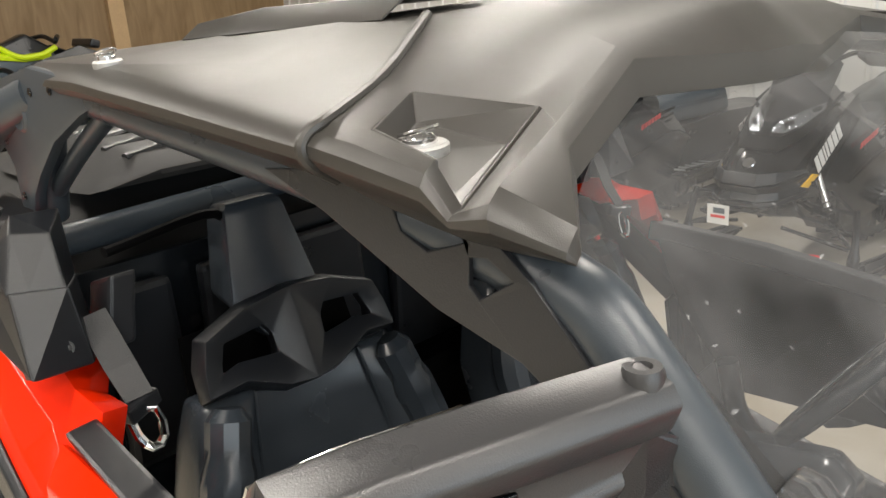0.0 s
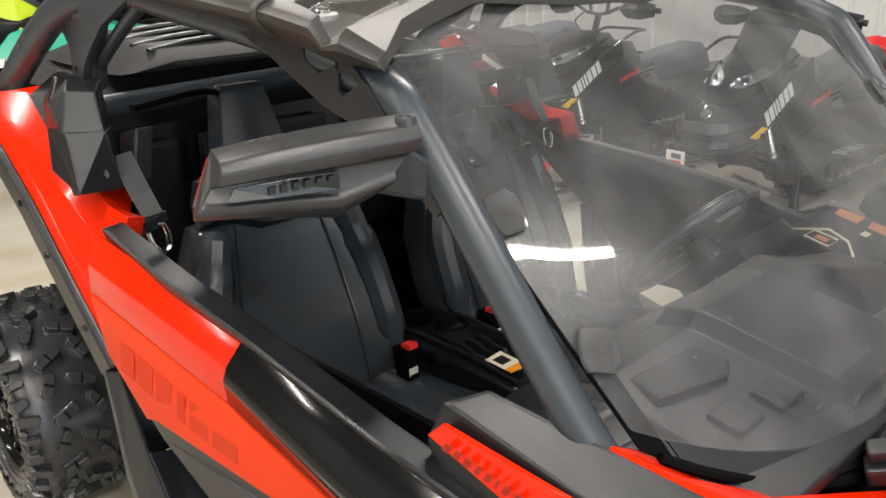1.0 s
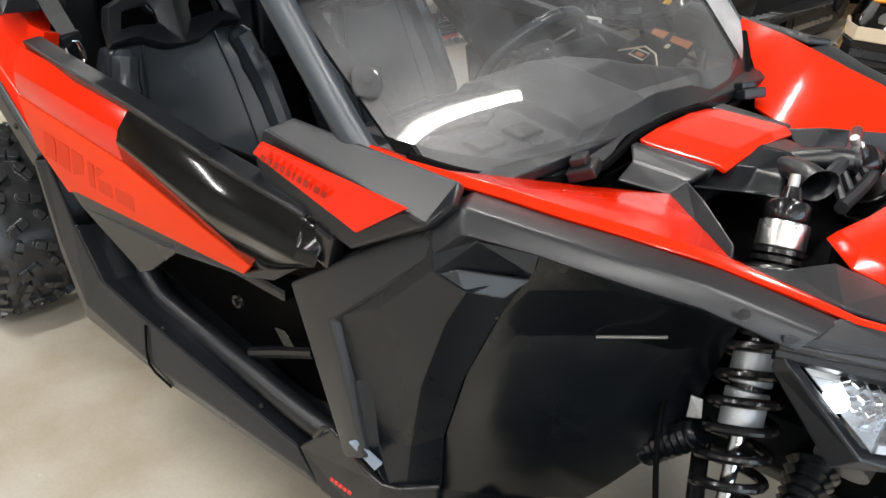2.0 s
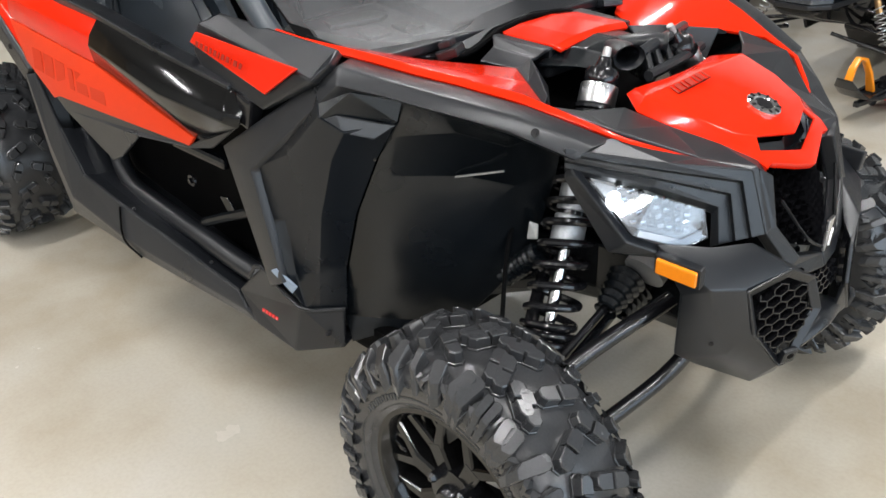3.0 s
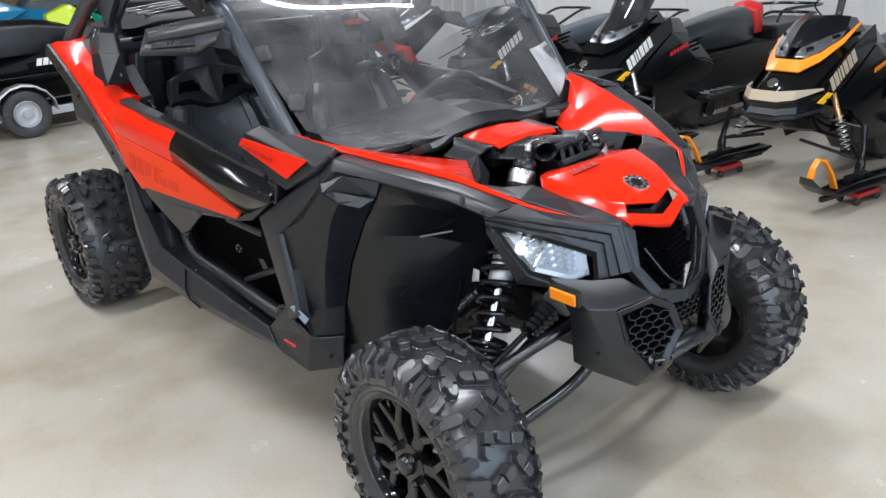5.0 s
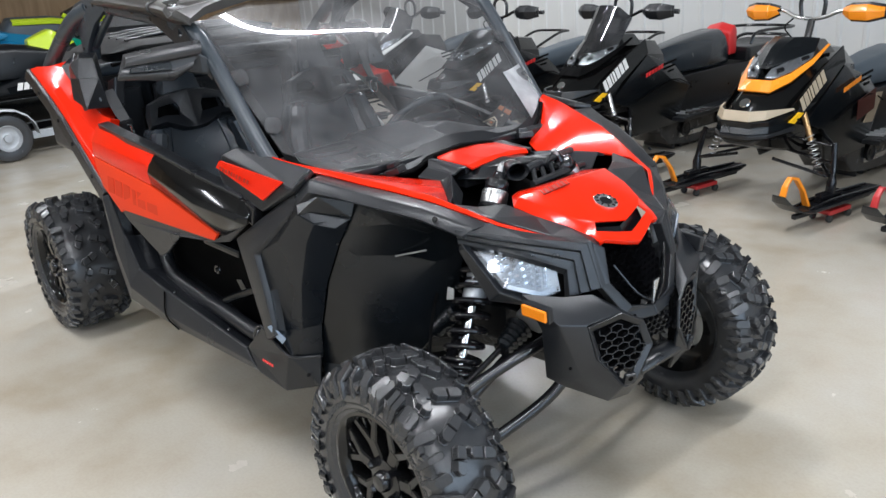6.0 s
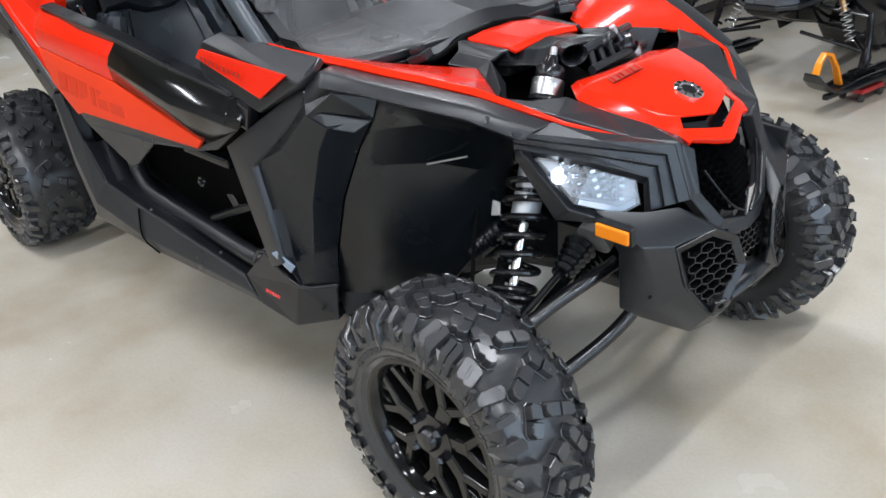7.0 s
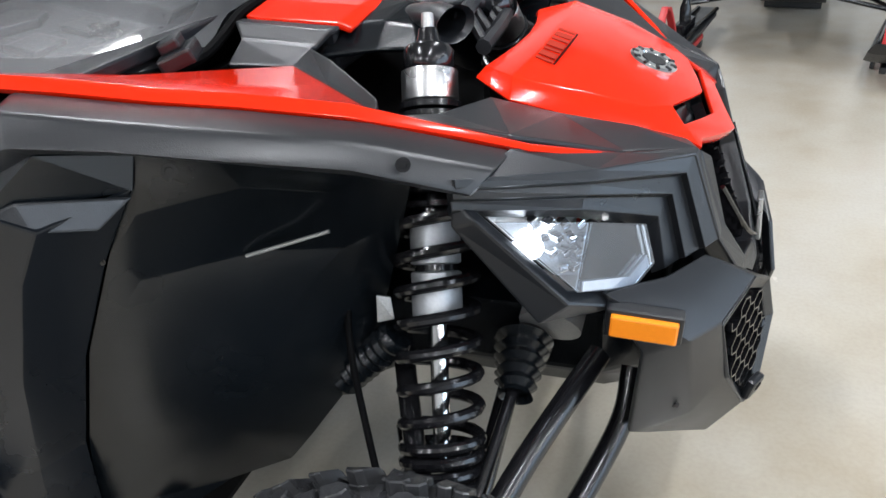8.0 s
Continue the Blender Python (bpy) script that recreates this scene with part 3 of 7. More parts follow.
def brow_top():
    v = [(0.042, -0.350, 0.938), (0.146, -0.232, 0.891), (0.230, -0.165, 0.877), (0.004, -0.438, 0.934), (0.130, -0.302, 0.897), (0.228, -0.178, 0.871), (0.268, -0.172, 0.752), (0.268, -0.150, 0.760)]
    return sheet(v, [(0, 3, 4, 1), (1, 4, 5, 2), (2, 5, 6, 7)], 0.010, 0.003)


def headlight_blade():
    v = [(-0.012, -0.406, 0.902), (0.020, -0.420, 0.880), (0.120, -0.400, 0.775), (0.160, -0.345, 0.742), (0.140, -0.330, 0.722), (0.085, -0.405, 0.745), (-0.010, -0.418, 0.868)]
    return sheet(v, [(0, 1, 6), (6, 1, 2, 5), (5, 2, 3, 4)], 0.02, 0.004)


def door_cap():
    """Black cap in front of the door that carries the long red plate."""
    v = [(-0.835, -0.665, 1.015), (-0.815, -0.655, 1.075), (-0.770, -0.620, 1.098), (-0.430, -0.575, 1.066), (-0.400, -0.622, 1.056), (-0.430, -0.648, 1.020), (-0.585, -0.665, 0.935), (-0.80, -0.672, 0.985)]
    return sheet(v, [(1, 2, 3, 4, 5), (0, 1, 5, 6, 7)], 0.02, 0.006)


def door_cap_plate():
    v = [(-0.815, -0.680, 1.040), (-0.792, -0.676, 1.064), (-0.462, -0.655, 1.040), (-0.560, -0.672, 0.975)]
    return sheet(v, [(0, 1, 2, 3)], 0.008, 0.002)


def red_cowl():
    outer = [(-0.610, -0.606, 1.072), (-0.540, -0.592, 1.062), (-0.480, -0.572, 1.055), (-0.385, -0.533, 1.040), (-0.300, -0.500, 1.024), (-0.220, -0.469, 1.012), (-0.120, -0.420, 0.989), (-0.020, -0.372, 0.957), (0.060, -0.338, 0.931), (0.142, -0.246, 0.888)]
    crest = [(x - 0.002, y + 0.016, z + 0.009) for x, y, z in outer[:7]] + [(-0.020, -0.362, 0.962), (0.060, -0.331, 0.935), (0.142, -0.240, 0.891)]
    inner = [(-0.600, -0.548, 1.060), (-0.545, -0.510, 1.030), (-0.480, -0.430, 1.000), (-0.410, -0.290, 0.974), (-0.300, -0.216, 0.969), (-0.225, -0.268, 0.966), (-0.125, -0.340, 0.963), (-0.030, -0.350, 0.959), (0.055, -0.325, 0.934), (0.138, -0.232, 0.890)]
    return loft([outer, crest, inner], 0.008, 0.003)


def hood():
    half = [[(-0.063, -0.157, 0.947), (-0.053, -0.142, 0.958), (-0.036, -0.060, 0.961), (-0.030, 0, 0.963)],
            [(0.000, -0.214, 0.940), (-0.002, -0.188, 0.962), (0.010, -0.070, 0.968), (0.010, 0, 0.971)],
            [(0.090, -0.186, 0.911), (0.090, -0.164, 0.938), (0.090, -0.060, 0.950), (0.090, 0, 0.953)],
            [(0.160, -0.157, 0.887), (0.158, -0.134, 0.913), (0.157, -0.050, 0.922), (0.160, 0, 0.922)],
            [(0.195, -0.142, 0.880), (0.188, -0.098, 0.903), (0.208, -0.040, 0.895), (0.219, 0, 0.889)],
            [(0.212, -0.136, 0.874), (0.206, -0.112, 0.884), (0.224, -0.045, 0.868), (0.236, 0, 0.859)],
            [(0.232, -0.128, 0.860), (0.230, -0.105, 0.863), (0.254, -0.040, 0.846), (0.268, 0, 0.838)],
            [(0.226, -0.126, 0.848), (0.224, -0.104, 0.850), (0.246, -0.040, 0.832), (0.258, 0, 0.824)]]
    rows = [r + [(x, -y, z) for x, y, z in r[-2::-1]] for r in half]
    return loft(rows, 0.007, 0.003, skip=((4, 1), (4, 2), (4, 3), (4, 4)))


def hood_side():
    v = [(-0.020, -0.225, 0.948), (0.060, -0.196, 0.922), (0.148, -0.155, 0.896), (0.212, -0.130, 0.872), (0.228, -0.165, 0.876), (0.145, -0.228, 0.890), (0.035, -0.330, 0.944), (-0.105, -0.358, 0.968), (-0.060, -0.300, 0.952),
         (0.226, -0.112, 0.846), (0.240, -0.158, 0.850)]
    return sheet(v, [(0, 1, 6, 8), (1, 2, 5, 6), (2, 3, 4, 5), (6, 7, 8), (3, 9, 10, 4)], 0.008, 0.004)


def cowl_bracket():
    """Stepped charcoal shoulder between windshield base and shock bay, with an arm along the red fender."""
    v = [(-0.425, -0.130, 1.006), (-0.265, -0.135, 1.002), (-0.418, -0.160, 1.010), (-0.270, -0.156, 1.000), (-0.402, -0.176, 0.992), (-0.285, -0.168, 0.984), (-0.398, -0.184, 0.990), (-0.290, -0.178, 0.982), (-0.400, -0.222, 0.968), (-0.305, -0.212, 0.966),
         (-0.235, -0.226, 0.984), (-0.225, -0.268, 0.962), (-0.130, -0.318, 0.972), (-0.122, -0.342, 0.960), (-0.240, -0.180, 0.930), (-0.140, -0.290, 0.900)]
    return sheet(v, [(0, 1, 3, 2), (2, 3, 5, 4), (4, 5, 7, 6), (6, 7, 9, 8), (7, 10, 11, 9), (10, 12, 13, 11), (7, 14, 10), (10, 14, 15, 12)], 0.008, 0.004)


def inner_fender():
    """Liner behind the wheel: a shelf under the flare, a recessed field and a raised lower facet."""
    v = [(-0.331, -0.510, 0.972), (-0.384, -0.537, 0.845), (-0.437, -0.562, 0.715), (-0.477, -0.573, 0.575), (-0.500, -0.582, 0.438), (-0.470, -0.590, 0.380),
         (-0.348, -0.519, 0.893), (-0.252, -0.443, 0.903), (-0.180, -0.378, 0.873), (-0.075, -0.330, 0.925), (-0.085, -0.460, 0.948), (-0.215, -0.532, 0.985),
         (-0.372, -0.512, 0.800), (-0.275, -0.402, 0.792), (-0.190, -0.345, 0.775), (-0.120, -0.300, 0.800),
         (-0.382, -0.525, 0.648), (-0.258, -0.424, 0.694), (-0.205, -0.366, 0.636), (-0.258, -0.388, 0.474), (-0.342, -0.468, 0.540), (-0.365, -0.455, 0.418), (-0.300, -0.395, 0.418), (-0.228, -0.352, 0.522),
         (-0.150, -0.305, 0.690), (-0.196, -0.352, 0.560)]
    f = [(0, 6, 7, 11), (11, 7, 8, 10), (8, 9, 10), (0, 1, 6), (1, 12, 6), (6, 12, 13, 7), (7, 13, 14, 8), (8, 14, 15, 9), (1, 2, 12), (2, 16, 12), (12, 16, 17, 13), (13, 17, 14), (17, 18, 14), (14, 18, 24, 15),
         (2, 3, 16), (3, 20, 16), (16, 20, 19, 18, 17), (3, 4, 20), (4, 21, 20), (20, 21, 22, 19), (19, 22, 23), (18, 19, 25), (19, 23, 25), (18, 25, 24), (4, 5, 21)]
    return sheet(v, f, 0.006, 0.0025)


def arch_panel():
    """Outer arch panel in three long folds between the flare and the bolted seam of the liner."""
    flare = [(-0.440, -0.628, 1.012), (-0.612, -0.678, 0.806), (-0.585, -0.684, 0.690), (-0.552, -0.692, 0.560), (-0.534, -0.668, 0.480)]
    fold_a = [(-0.415, -0.650, 0.955), (-0.526, -0.662, 0.848), (-0.560, -0.664, 0.697), (-0.550, -0.664, 0.562), (-0.528, -0.662, 0.484)]
    fold_b = [(-0.374, -0.624, 0.926), (-0.402, -0.640, 0.868), (-0.462, -0.640, 0.722), (-0.500, -0.636, 0.572), (-0.512, -0.640, 0.478)]
    seam = [(-0.335, -0.524, 0.930), (-0.381, -0.544, 0.845), (-0.434, -0.569, 0.715), (-0.474, -0.580, 0.575), (-0.470, -0.594, 0.470)]
    return loft([flare, fold_a, fold_b, seam], 0.006, 0.003)


def arch_roof():
    """Dark skin that closes the gap between flare, ledge and liner."""
    return sheet([(-0.372, -0.602, 1.000), (-0.440, -0.628, 1.010), (-0.415, -0.648, 0.953), (-0.335, -0.524, 0.928), (-0.331, -0.510, 0.972), (-0.215, -0.532, 0.985)], [(0, 1, 2, 3), (0, 3, 4), (0, 4, 5)], 0.004, 0.0)


def rocker_front():
    v = [(-0.762, -0.697, 0.452), (-0.645, -0.692, 0.558), (-0.540, -0.672, 0.482), (-0.468, -0.602, 0.476), (-0.456, -0.622, 0.387), (-0.567, -0.684, 0.355), (-0.700, -0.702, 0.384), (-0.700, -0.60, 0.39), (-0.50, -0.55, 0.37)]
    return sheet(v, [(0, 1, 2), (0, 2, 5, 6), (2, 3, 4, 5), (6, 5, 8, 7), (5, 4, 8)], 0.012, 0.006)


def rocker():
    top = [(-1.600, -0.762, 0.845), (-1.532, -0.760, 0.700), (-1.455, -0.755, 0.575), (-1.295, -0.745, 0.545), (-0.768, -0.698, 0.448)]
    mid = [(-1.628, -0.778, 0.840), (-1.578, -0.783, 0.640), (-1.500, -0.786, 0.500), (-1.230, -0.766, 0.452), (-0.724, -0.706, 0.410)]
    low = [(-1.665, -0.770, 0.830), (-1.628, -0.774, 0.600), (-1.567, -0.772, 0.428), (-1.165, -0.752, 0.410), (-0.700, -0.698, 0.382)]
    tuck = [(-1.650, -0.690, 0.830), (-1.620, -0.690, 0.600), (-1.560, -0.680, 0.415), (-1.155, -0.665, 0.390), (-0.690, -0.615, 0.366)]
    return loft([top, mid, low, tuck], 0.010, 0.006)


def rocker_ledge():
    """Dark step between the rocker's upper edge and the tube."""
    edge = [(-1.532, -0.758, 0.695), (-1.455, -0.753, 0.570), (-1.295, -0.743, 0.540), (-0.768, -0.696, 0.443)]
    return loft([edge, [(x, y + 0.035, z - 0.012) for x, y, z in edge], [(x, y + 0.14, z - 0.02) for x, y, z in edge]], 0.006, 0.002)


def rear_strip():
    """Dark edge strip that runs outside the red fender."""
    inner = [(-1.592, -0.764, 0.862), (-1.812, -0.762, 1.020), (-1.942, -0.757, 1.104), (-2.098, -0.752, 1.184), (-2.352, -0.737, 1.280)]
    secs = [[(x, y, z), (x - 0.012, y - 0.012, z - 0.006), (x - 0.062, y - 0.012, z - 0.044), (x - 0.085, y + 0.012, z - 0.060), (x - 0.02, y + 0.03, z - 0.03)] for x, y, z in inner]
    return loft(secs, w=0.005, closed=True, cap=True)


def rear_fender():
    rows = [[(-2.352, -0.735, 1.276), (-2.315, -0.715, 1.286), (-2.240, -0.690, 1.288), (-2.150, -0.645, 1.305), (-2.13, -0.56, 1.29)],
            [(-2.098, -0.750, 1.180), (-2.085, -0.738, 1.200), (-2.070, -0.710, 1.215), (-2.050, -0.660, 1.240), (-2.02, -0.58, 1.20)],
            [(-1.942, -0.755, 1.100), (-1.932, -0.740, 1.115), (-1.930, -0.705, 1.120), (-1.870, -0.668, 1.158), (-1.85, -0.58, 1.12)],
            [(-1.812, -0.760, 1.016), (-1.805, -0.748, 1.035), (-1.800, -0.700, 1.060), (-1.765, -0.672, 1.118), (-1.79, -0.62, 1.08)],
            [(-1.700, -0.762, 0.934), (-1.695, -0.750, 0.962), (-1.705, -0.722, 1.010), (-1.672, -0.672, 1.112), (-1.69, -0.63, 1.10)],
            [(-1.592, -0.762, 0.858), (-1.598, -0.755, 0.890), (-1.655, -0.740, 0.960), (-1.672, -0.690, 1.050), (-1.69, -0.65, 1.04)]]
    return loft(rows, 0.008, 0.008)


def shoulder_cover():
    """Two-piece faceted cover at the foot of the cage: a box below, a pyramid above, and a ramp along the fender."""
    box = sheet([(-1.756, -0.725, 1.150), (-1.768, -0.636, 1.142), (-1.780, -0.645, 1.258), (-1.805, -0.716, 1.264), (-1.840, -0.600, 1.140), (-1.860, -0.605, 1.250), (-1.860, -0.735, 1.180), (-1.890, -0.720, 1.260)],
                [(0, 1, 2, 3), (1, 4, 5, 2), (0, 3, 7, 6)], 0.010, 0.004)
    top = sheet([(-1.807, -0.719, 1.257), (-1.781, -0.647, 1.251), (-1.812, -0.644, 1.330), (-1.835, -0.690, 1.335), (-1.875, -0.672, 1.352), (-1.880, -0.712, 1.310), (-1.890, -0.600, 1.345), (-1.860, -0.606, 1.251), (-1.798, -0.692, 1.256)],
                [(8, 1, 2, 3), (0, 8, 3), (0, 3, 5), (3, 2, 4), (3, 4, 5), (2, 6, 4), (1, 7, 6, 2)], 0.010, 0.003)
    ramp = sheet([(-2.050, -0.668, 1.285), (-1.985, -0.690, 1.228), (-1.800, -0.722, 1.138), (-1.762, -0.720, 1.148), (-1.812, -0.718, 1.258), (-1.885, -0.712, 1.308), (-1.985, -0.660, 1.345), (-2.040, -0.640, 1.335)],
                 [(1, 2, 3, 4), (1, 4, 5), (0, 1, 5, 6), (0, 6, 7)], 0.010, 0.004)
    return merge(box, top, ramp)


def door_red_upper():
    v = [(-1.680, -0.728, 1.090), (-1.672, -0.760, 1.045), (-1.660, -0.768, 0.990), (-1.209, -0.742, 0.938), (-1.190, -0.742, 1.005), (-1.180, -0.715, 1.048)]
    return sheet(v, [(0, 1, 4, 5), (1, 2, 3, 4)], 0.012, 0.004)


def door_red_lower():
    v = [(-1.660, -0.770, 0.986), (-1.610, -0.772, 0.880), (-1.475, -0.770, 0.800), (-1.440, -0.768, 0.812), (-0.868, -0.702, 0.796), (-0.842, -0.700, 0.822), (-1.209, -0.744, 0.935)]
    return sheet(v, [(0, 1, 2, 3, 6), (3, 4, 5, 6)], 0.012, 0.003)


def door_gloss():
    """Gloss panel with a soft ridge along its middle."""
    secs = [[(-1.185, -0.690, 1.052), (-1.184, -0.718, 1.048), (-1.193, -0.744, 1.010), (-1.197, -0.751, 0.985), (-1.207, -0.742, 0.940)],
            [(-0.900, -0.672, 1.002), (-0.898, -0.700, 0.995), (-0.888, -0.734, 0.950), (-0.886, -0.743, 0.925), (-0.960, -0.714, 0.866)],
            [(-0.690, -0.655, 0.965), (-0.680, -0.676, 0.958), (-0.676, -0.705, 0.920), (-0.680, -0.712, 0.900), (-0.840, -0.700, 0.825)],
            [(-0.655, -0.640, 0.945), (-0.648, -0.658, 0.940), (-0.650, -0.682, 0.905), (-0.655, -0.688, 0.885), (-0.820, -0.690, 0.815)]]
    return loft(secs, 0.012, 0.004)


def door_rail():
    secs = [[(x, y, z), (x, y + 0.045, z + 0.004), (x, y + 0.055, z - 0.04), (x, y + 0.01, z - 0.03)] for x, y, z in ((-1.685, -0.722, 1.100), (-1.40, -0.735, 1.083), (-1.182, -0.725, 1.058), (-0.90, -0.705, 1.006), (-0.69, -0.680, 0.968))]
    return loft(secs, w=0.006, closed=True, cap=True)


def door_lower():
    v = [(-1.475, -0.765, 0.802), (-1.440, -0.760, 0.770), (-1.250, -0.738, 0.668), (-1.200, -0.733, 0.690), (-1.075, -0.728, 0.775), (-0.870, -0.698, 0.788), (-0.868, -0.700, 0.798), (-1.440, -0.764, 0.815),
         (-0.800, -0.680, 0.800), (-0.660, -0.665, 0.895)]
    return sheet(v, [(0, 1, 4, 5, 6, 7), (1, 2, 3, 4), (5, 8, 9, 6)], 0.012, 0.004)


def door_inner():
    return sheet([(-1.66, -0.68, 1.07), (-1.18, -0.67, 1.03), (-0.68, -0.63, 0.94), (-0.70, -0.62, 0.80), (-1.45, -0.69, 0.72), (-1.60, -0.69, 0.90)], [(0, 1, 4, 5), (1, 2, 3, 4)], 0.01, 0.003)


mirrored("front_flare", front_flare, PLASTIC_MID, "grained charcoal plastic fender flare", True)
mirrored("brow", brow, PLASTIC, "stepped black plastic brow above the headlight")
mirrored("brow_top", brow_top, PLASTIC_MID)
mirrored("headlight_blade", headlight_blade, PLASTIC)
mirrored("door_cap", door_cap, PLASTIC)
mirrored("door_cap_plate", door_cap_plate, RED, "long red plate with dark lettering bars")
mirrored("cowl", red_cowl, RED, "glossy red front fender top", True, 32)
part("hood", hood(), RED, CAR, "glossy red hood with a chevron scoop", True, 18)
mirrored("hood_side", hood_side, PLASTIC_MID)
mirrored("cowl_bracket", cowl_bracket, PLASTIC_MID)
mirrored("inner_fender", inner_fender, LINER, "faceted dark wheel-arch liner", True, 28)
mirrored("arch_panel", arch_panel, ARCH, "folded charcoal panel inside the arch", True, 14)
mirrored("arch_roof", arch_roof, LINER)
mirrored("rocker_front", rocker_front, PLASTIC)
mirrored("rocker", rocker, PLASTIC_MID, "black plastic rocker panel")
mirrored("rocker_ledge", rocker_ledge, PLASTIC)
mirrored("rear_strip", rear_strip, PLASTIC)
mirrored("rear_fender", rear_fender, RED, "glossy red sculpted rear fender", True)
mirrored("shoulder_cover", shoulder_cover, PLASTIC, "faceted black shoulder cover")
for s, flank in SIDES:
    d = new("door")
    d.parent = CAR
    if s < 0:
        d.matrix_basis = pose(0, 0, -0.07)  # the far door hangs lower
    tagged(d, "half-height side door, red at the rear and gloss black in front")
    part("upper_skin", flip(door_red_upper(), s), RED, d, "glossy red skin", True, 30)
    part("lower_skin", flip(door_red_lower(), s), RED_SATIN, d, "satin red decal skin", True, 30)
    part("front_skin", flip(door_gloss(), s), GLOSS_BLACK, d, "gloss black skin", True, 50)
    part("rail", flip(door_rail(), s), PLASTIC, d)
    part("bottom_skin", flip(door_lower(), s), PLASTIC_MID, d)
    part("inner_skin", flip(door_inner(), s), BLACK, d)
    part("lettering", flip(bars((-1.56, -0.7708, 0.868), (1, 0.060, -0.105), (0, 0.060, 1), (0.050, 0.052, 0.050), 0.060, 0.012, 0.08, 0.0008), s), RED_GHOST, d, "darker red bars of large lettering")
    part("lettering", flip(bars((-1.362, -0.7594, 0.847), (1, 0.115, -0.105), (0, 0.0, 1), (0.022, 0.052, 0.066), 0.058, 0.012, 0.08, 0.0008), s), RED_GHOST, d, "darker red bars of large lettering")
    part("end_cap", flip(block((0.05, 0.04, 0.07), (-0.655, -0.655, 0.92), (0, 20, 5), 0.008), s), STEEL_BLACK, d)
    for x, y, z in ((-1.70, -0.776, 0.905), (-1.86, -0.775, 1.012), (-1.99, -0.770, 1.092), (-2.20, -0.762, 1.185)):
        part("screw", flip(screw((x, y, z), (0.3, -1, 0.1), 0.008), s), STEEL_BLACK, CAR)
    for x, y, z in ((-0.384, -0.549, 0.846), (-0.440, -0.572, 0.718), (-0.479, -0.584, 0.577), (-0.478, -0.598, 0.490), (-0.505, -0.655, 0.870), (-0.480, -0.612, 0.430)):
        part("screw", flip(screw((x, y, z), (0.5, -1, 0), 0.005), s), STEEL_BLACK, CAR)
    part("screw", flip(screw((-0.037, -0.466, 0.962), (0.2, -0.8, 0.5), 0.008), s), STEEL_BLACK, CAR)
    part("screw", flip(screw((0.238, -0.268, 0.547), (0.4, -1, 0), 0.005), s), STEEL_BLACK, CAR)
    part("lettering", flip(bars((-0.782, -0.6850, 1.038), (1, 0.056, -0.150), (0, 0, 1), (0.009, 0.008, 0.009, 0.007, 0.008, 0.003, 0.008, 0.009, 0.0, 0.010, 0.008), 0.013, 0.008, 0.4, 0.0012), s), RED_DARK, CAR, "dark bars of small lettering")
    part("lettering", flip(bars((-0.655, -0.7035, 0.440), (1, 0.14, -0.16), (0, 0, 1), (0.008,) * 5, 0.009, 0.003, 0.2), s), BUCKLE_RED, CAR, "small red lettering bars")
    # the lit gusset, and a pale tube that paints the glint on the liner's edge
    part("arch_gusset", flip(sheet([(-0.420, -0.650, 0.947), (-0.392, -0.624, 0.957), (-0.330, -0.530, 0.925), (-0.379, -0.625, 0.924), (-0.345, -0.575, 0.905)], [(0, 1, 3), (1, 2, 4, 3)], 0.008, 0.003), s), PLASTIC_MID, CAR)
    part("liner_glint", flip(tube([(-0.285, -0.42, 0.792), (-0.18, -0.388, 0.824)], 0.0026, 8, 1), s), CAST, CAR, "pale glint painted on the liner edge", True)
    for x, y, z in ((-0.300, -0.500, 0.945), (-0.262, -0.470, 0.943)):
        part("screw", flip(screw((x, y, z), (0.66, -0.74, 0.1), 0.009), s), STEEL_BLACK, CAR)
    part("side_reflector", flip(sheet([(-0.575, -0.712, 0.583), (-0.560, -0.706, 0.591), (-0.522, -0.684, 0.548), (-0.536, -0.690, 0.529)], [(0, 1, 2, 3)], 0.006, 0.002), s), REFLECTOR, CAR, "small smoky grey reflector")

# hood scoop, badge and lettering
part("scoop_mesh", sheet([(0.170, -0.115, 0.885), (0.196, 0.0, 0.866), (0.170, 0.115, 0.885), (0.190, 0.115, 0.850), (0.215, 0.0, 0.835), (0.190, -0.115, 0.850)], [(0, 1, 4, 5), (1, 2, 3, 4)], 0.004, 0), LINER, CAR)
face_on = Matrix.Translation((0.148, 0.0, 0.9285)) @ Matrix.Rotation(radians(21), 4, "Y")
badge = lathe([(0.0001, 0.003), (0.020, 0.003), (0.022, 0.005), (0.031, 0.005), (0.035, 0.002), (0.035, -0.004)], 32, "z")
badge.transform(face_on)
bd = part("badge", badge, CHROME, CAR, "round chrome badge with a dark centre", True)
core = lathe([(0.0001, 0.0042), (0.016, 0.0042), (0.018, 0.003)], 24, "z")
core.transform(face_on)
part("badge_core", core, STEEL_BLACK, bd)
for k in range(10):
    notch = block((0.010, 0.005, 0.003), (0.0285, 0, 0.0048), w=0.001)
    notch.transform(face_on @ Matrix.Rotation(k * math.pi / 5, 4, "Z"))
    part("badge_notch", notch, STEEL_BLACK, bd)
part("lettering", bars((0.034, -0.128, 0.9605), (0.10, 1.0, 0.11), (-1.0, 0.10, 0.13), (0.006, 0.013, 0.006, 0.015, 0.006, 0.012, 0.006), 0.026, 0.006, 0.3, 0.0012), RED_DARK, CAR, "dark angular lettering bars")
part("lettering", bars((0.038, -0.130, 0.9600), (0.10, 1.0, 0.11), (-1.0, 0.10, 0.13), (0.10,), 0.002, 0.005, 0.3, 0.0012), BLACK, CAR)


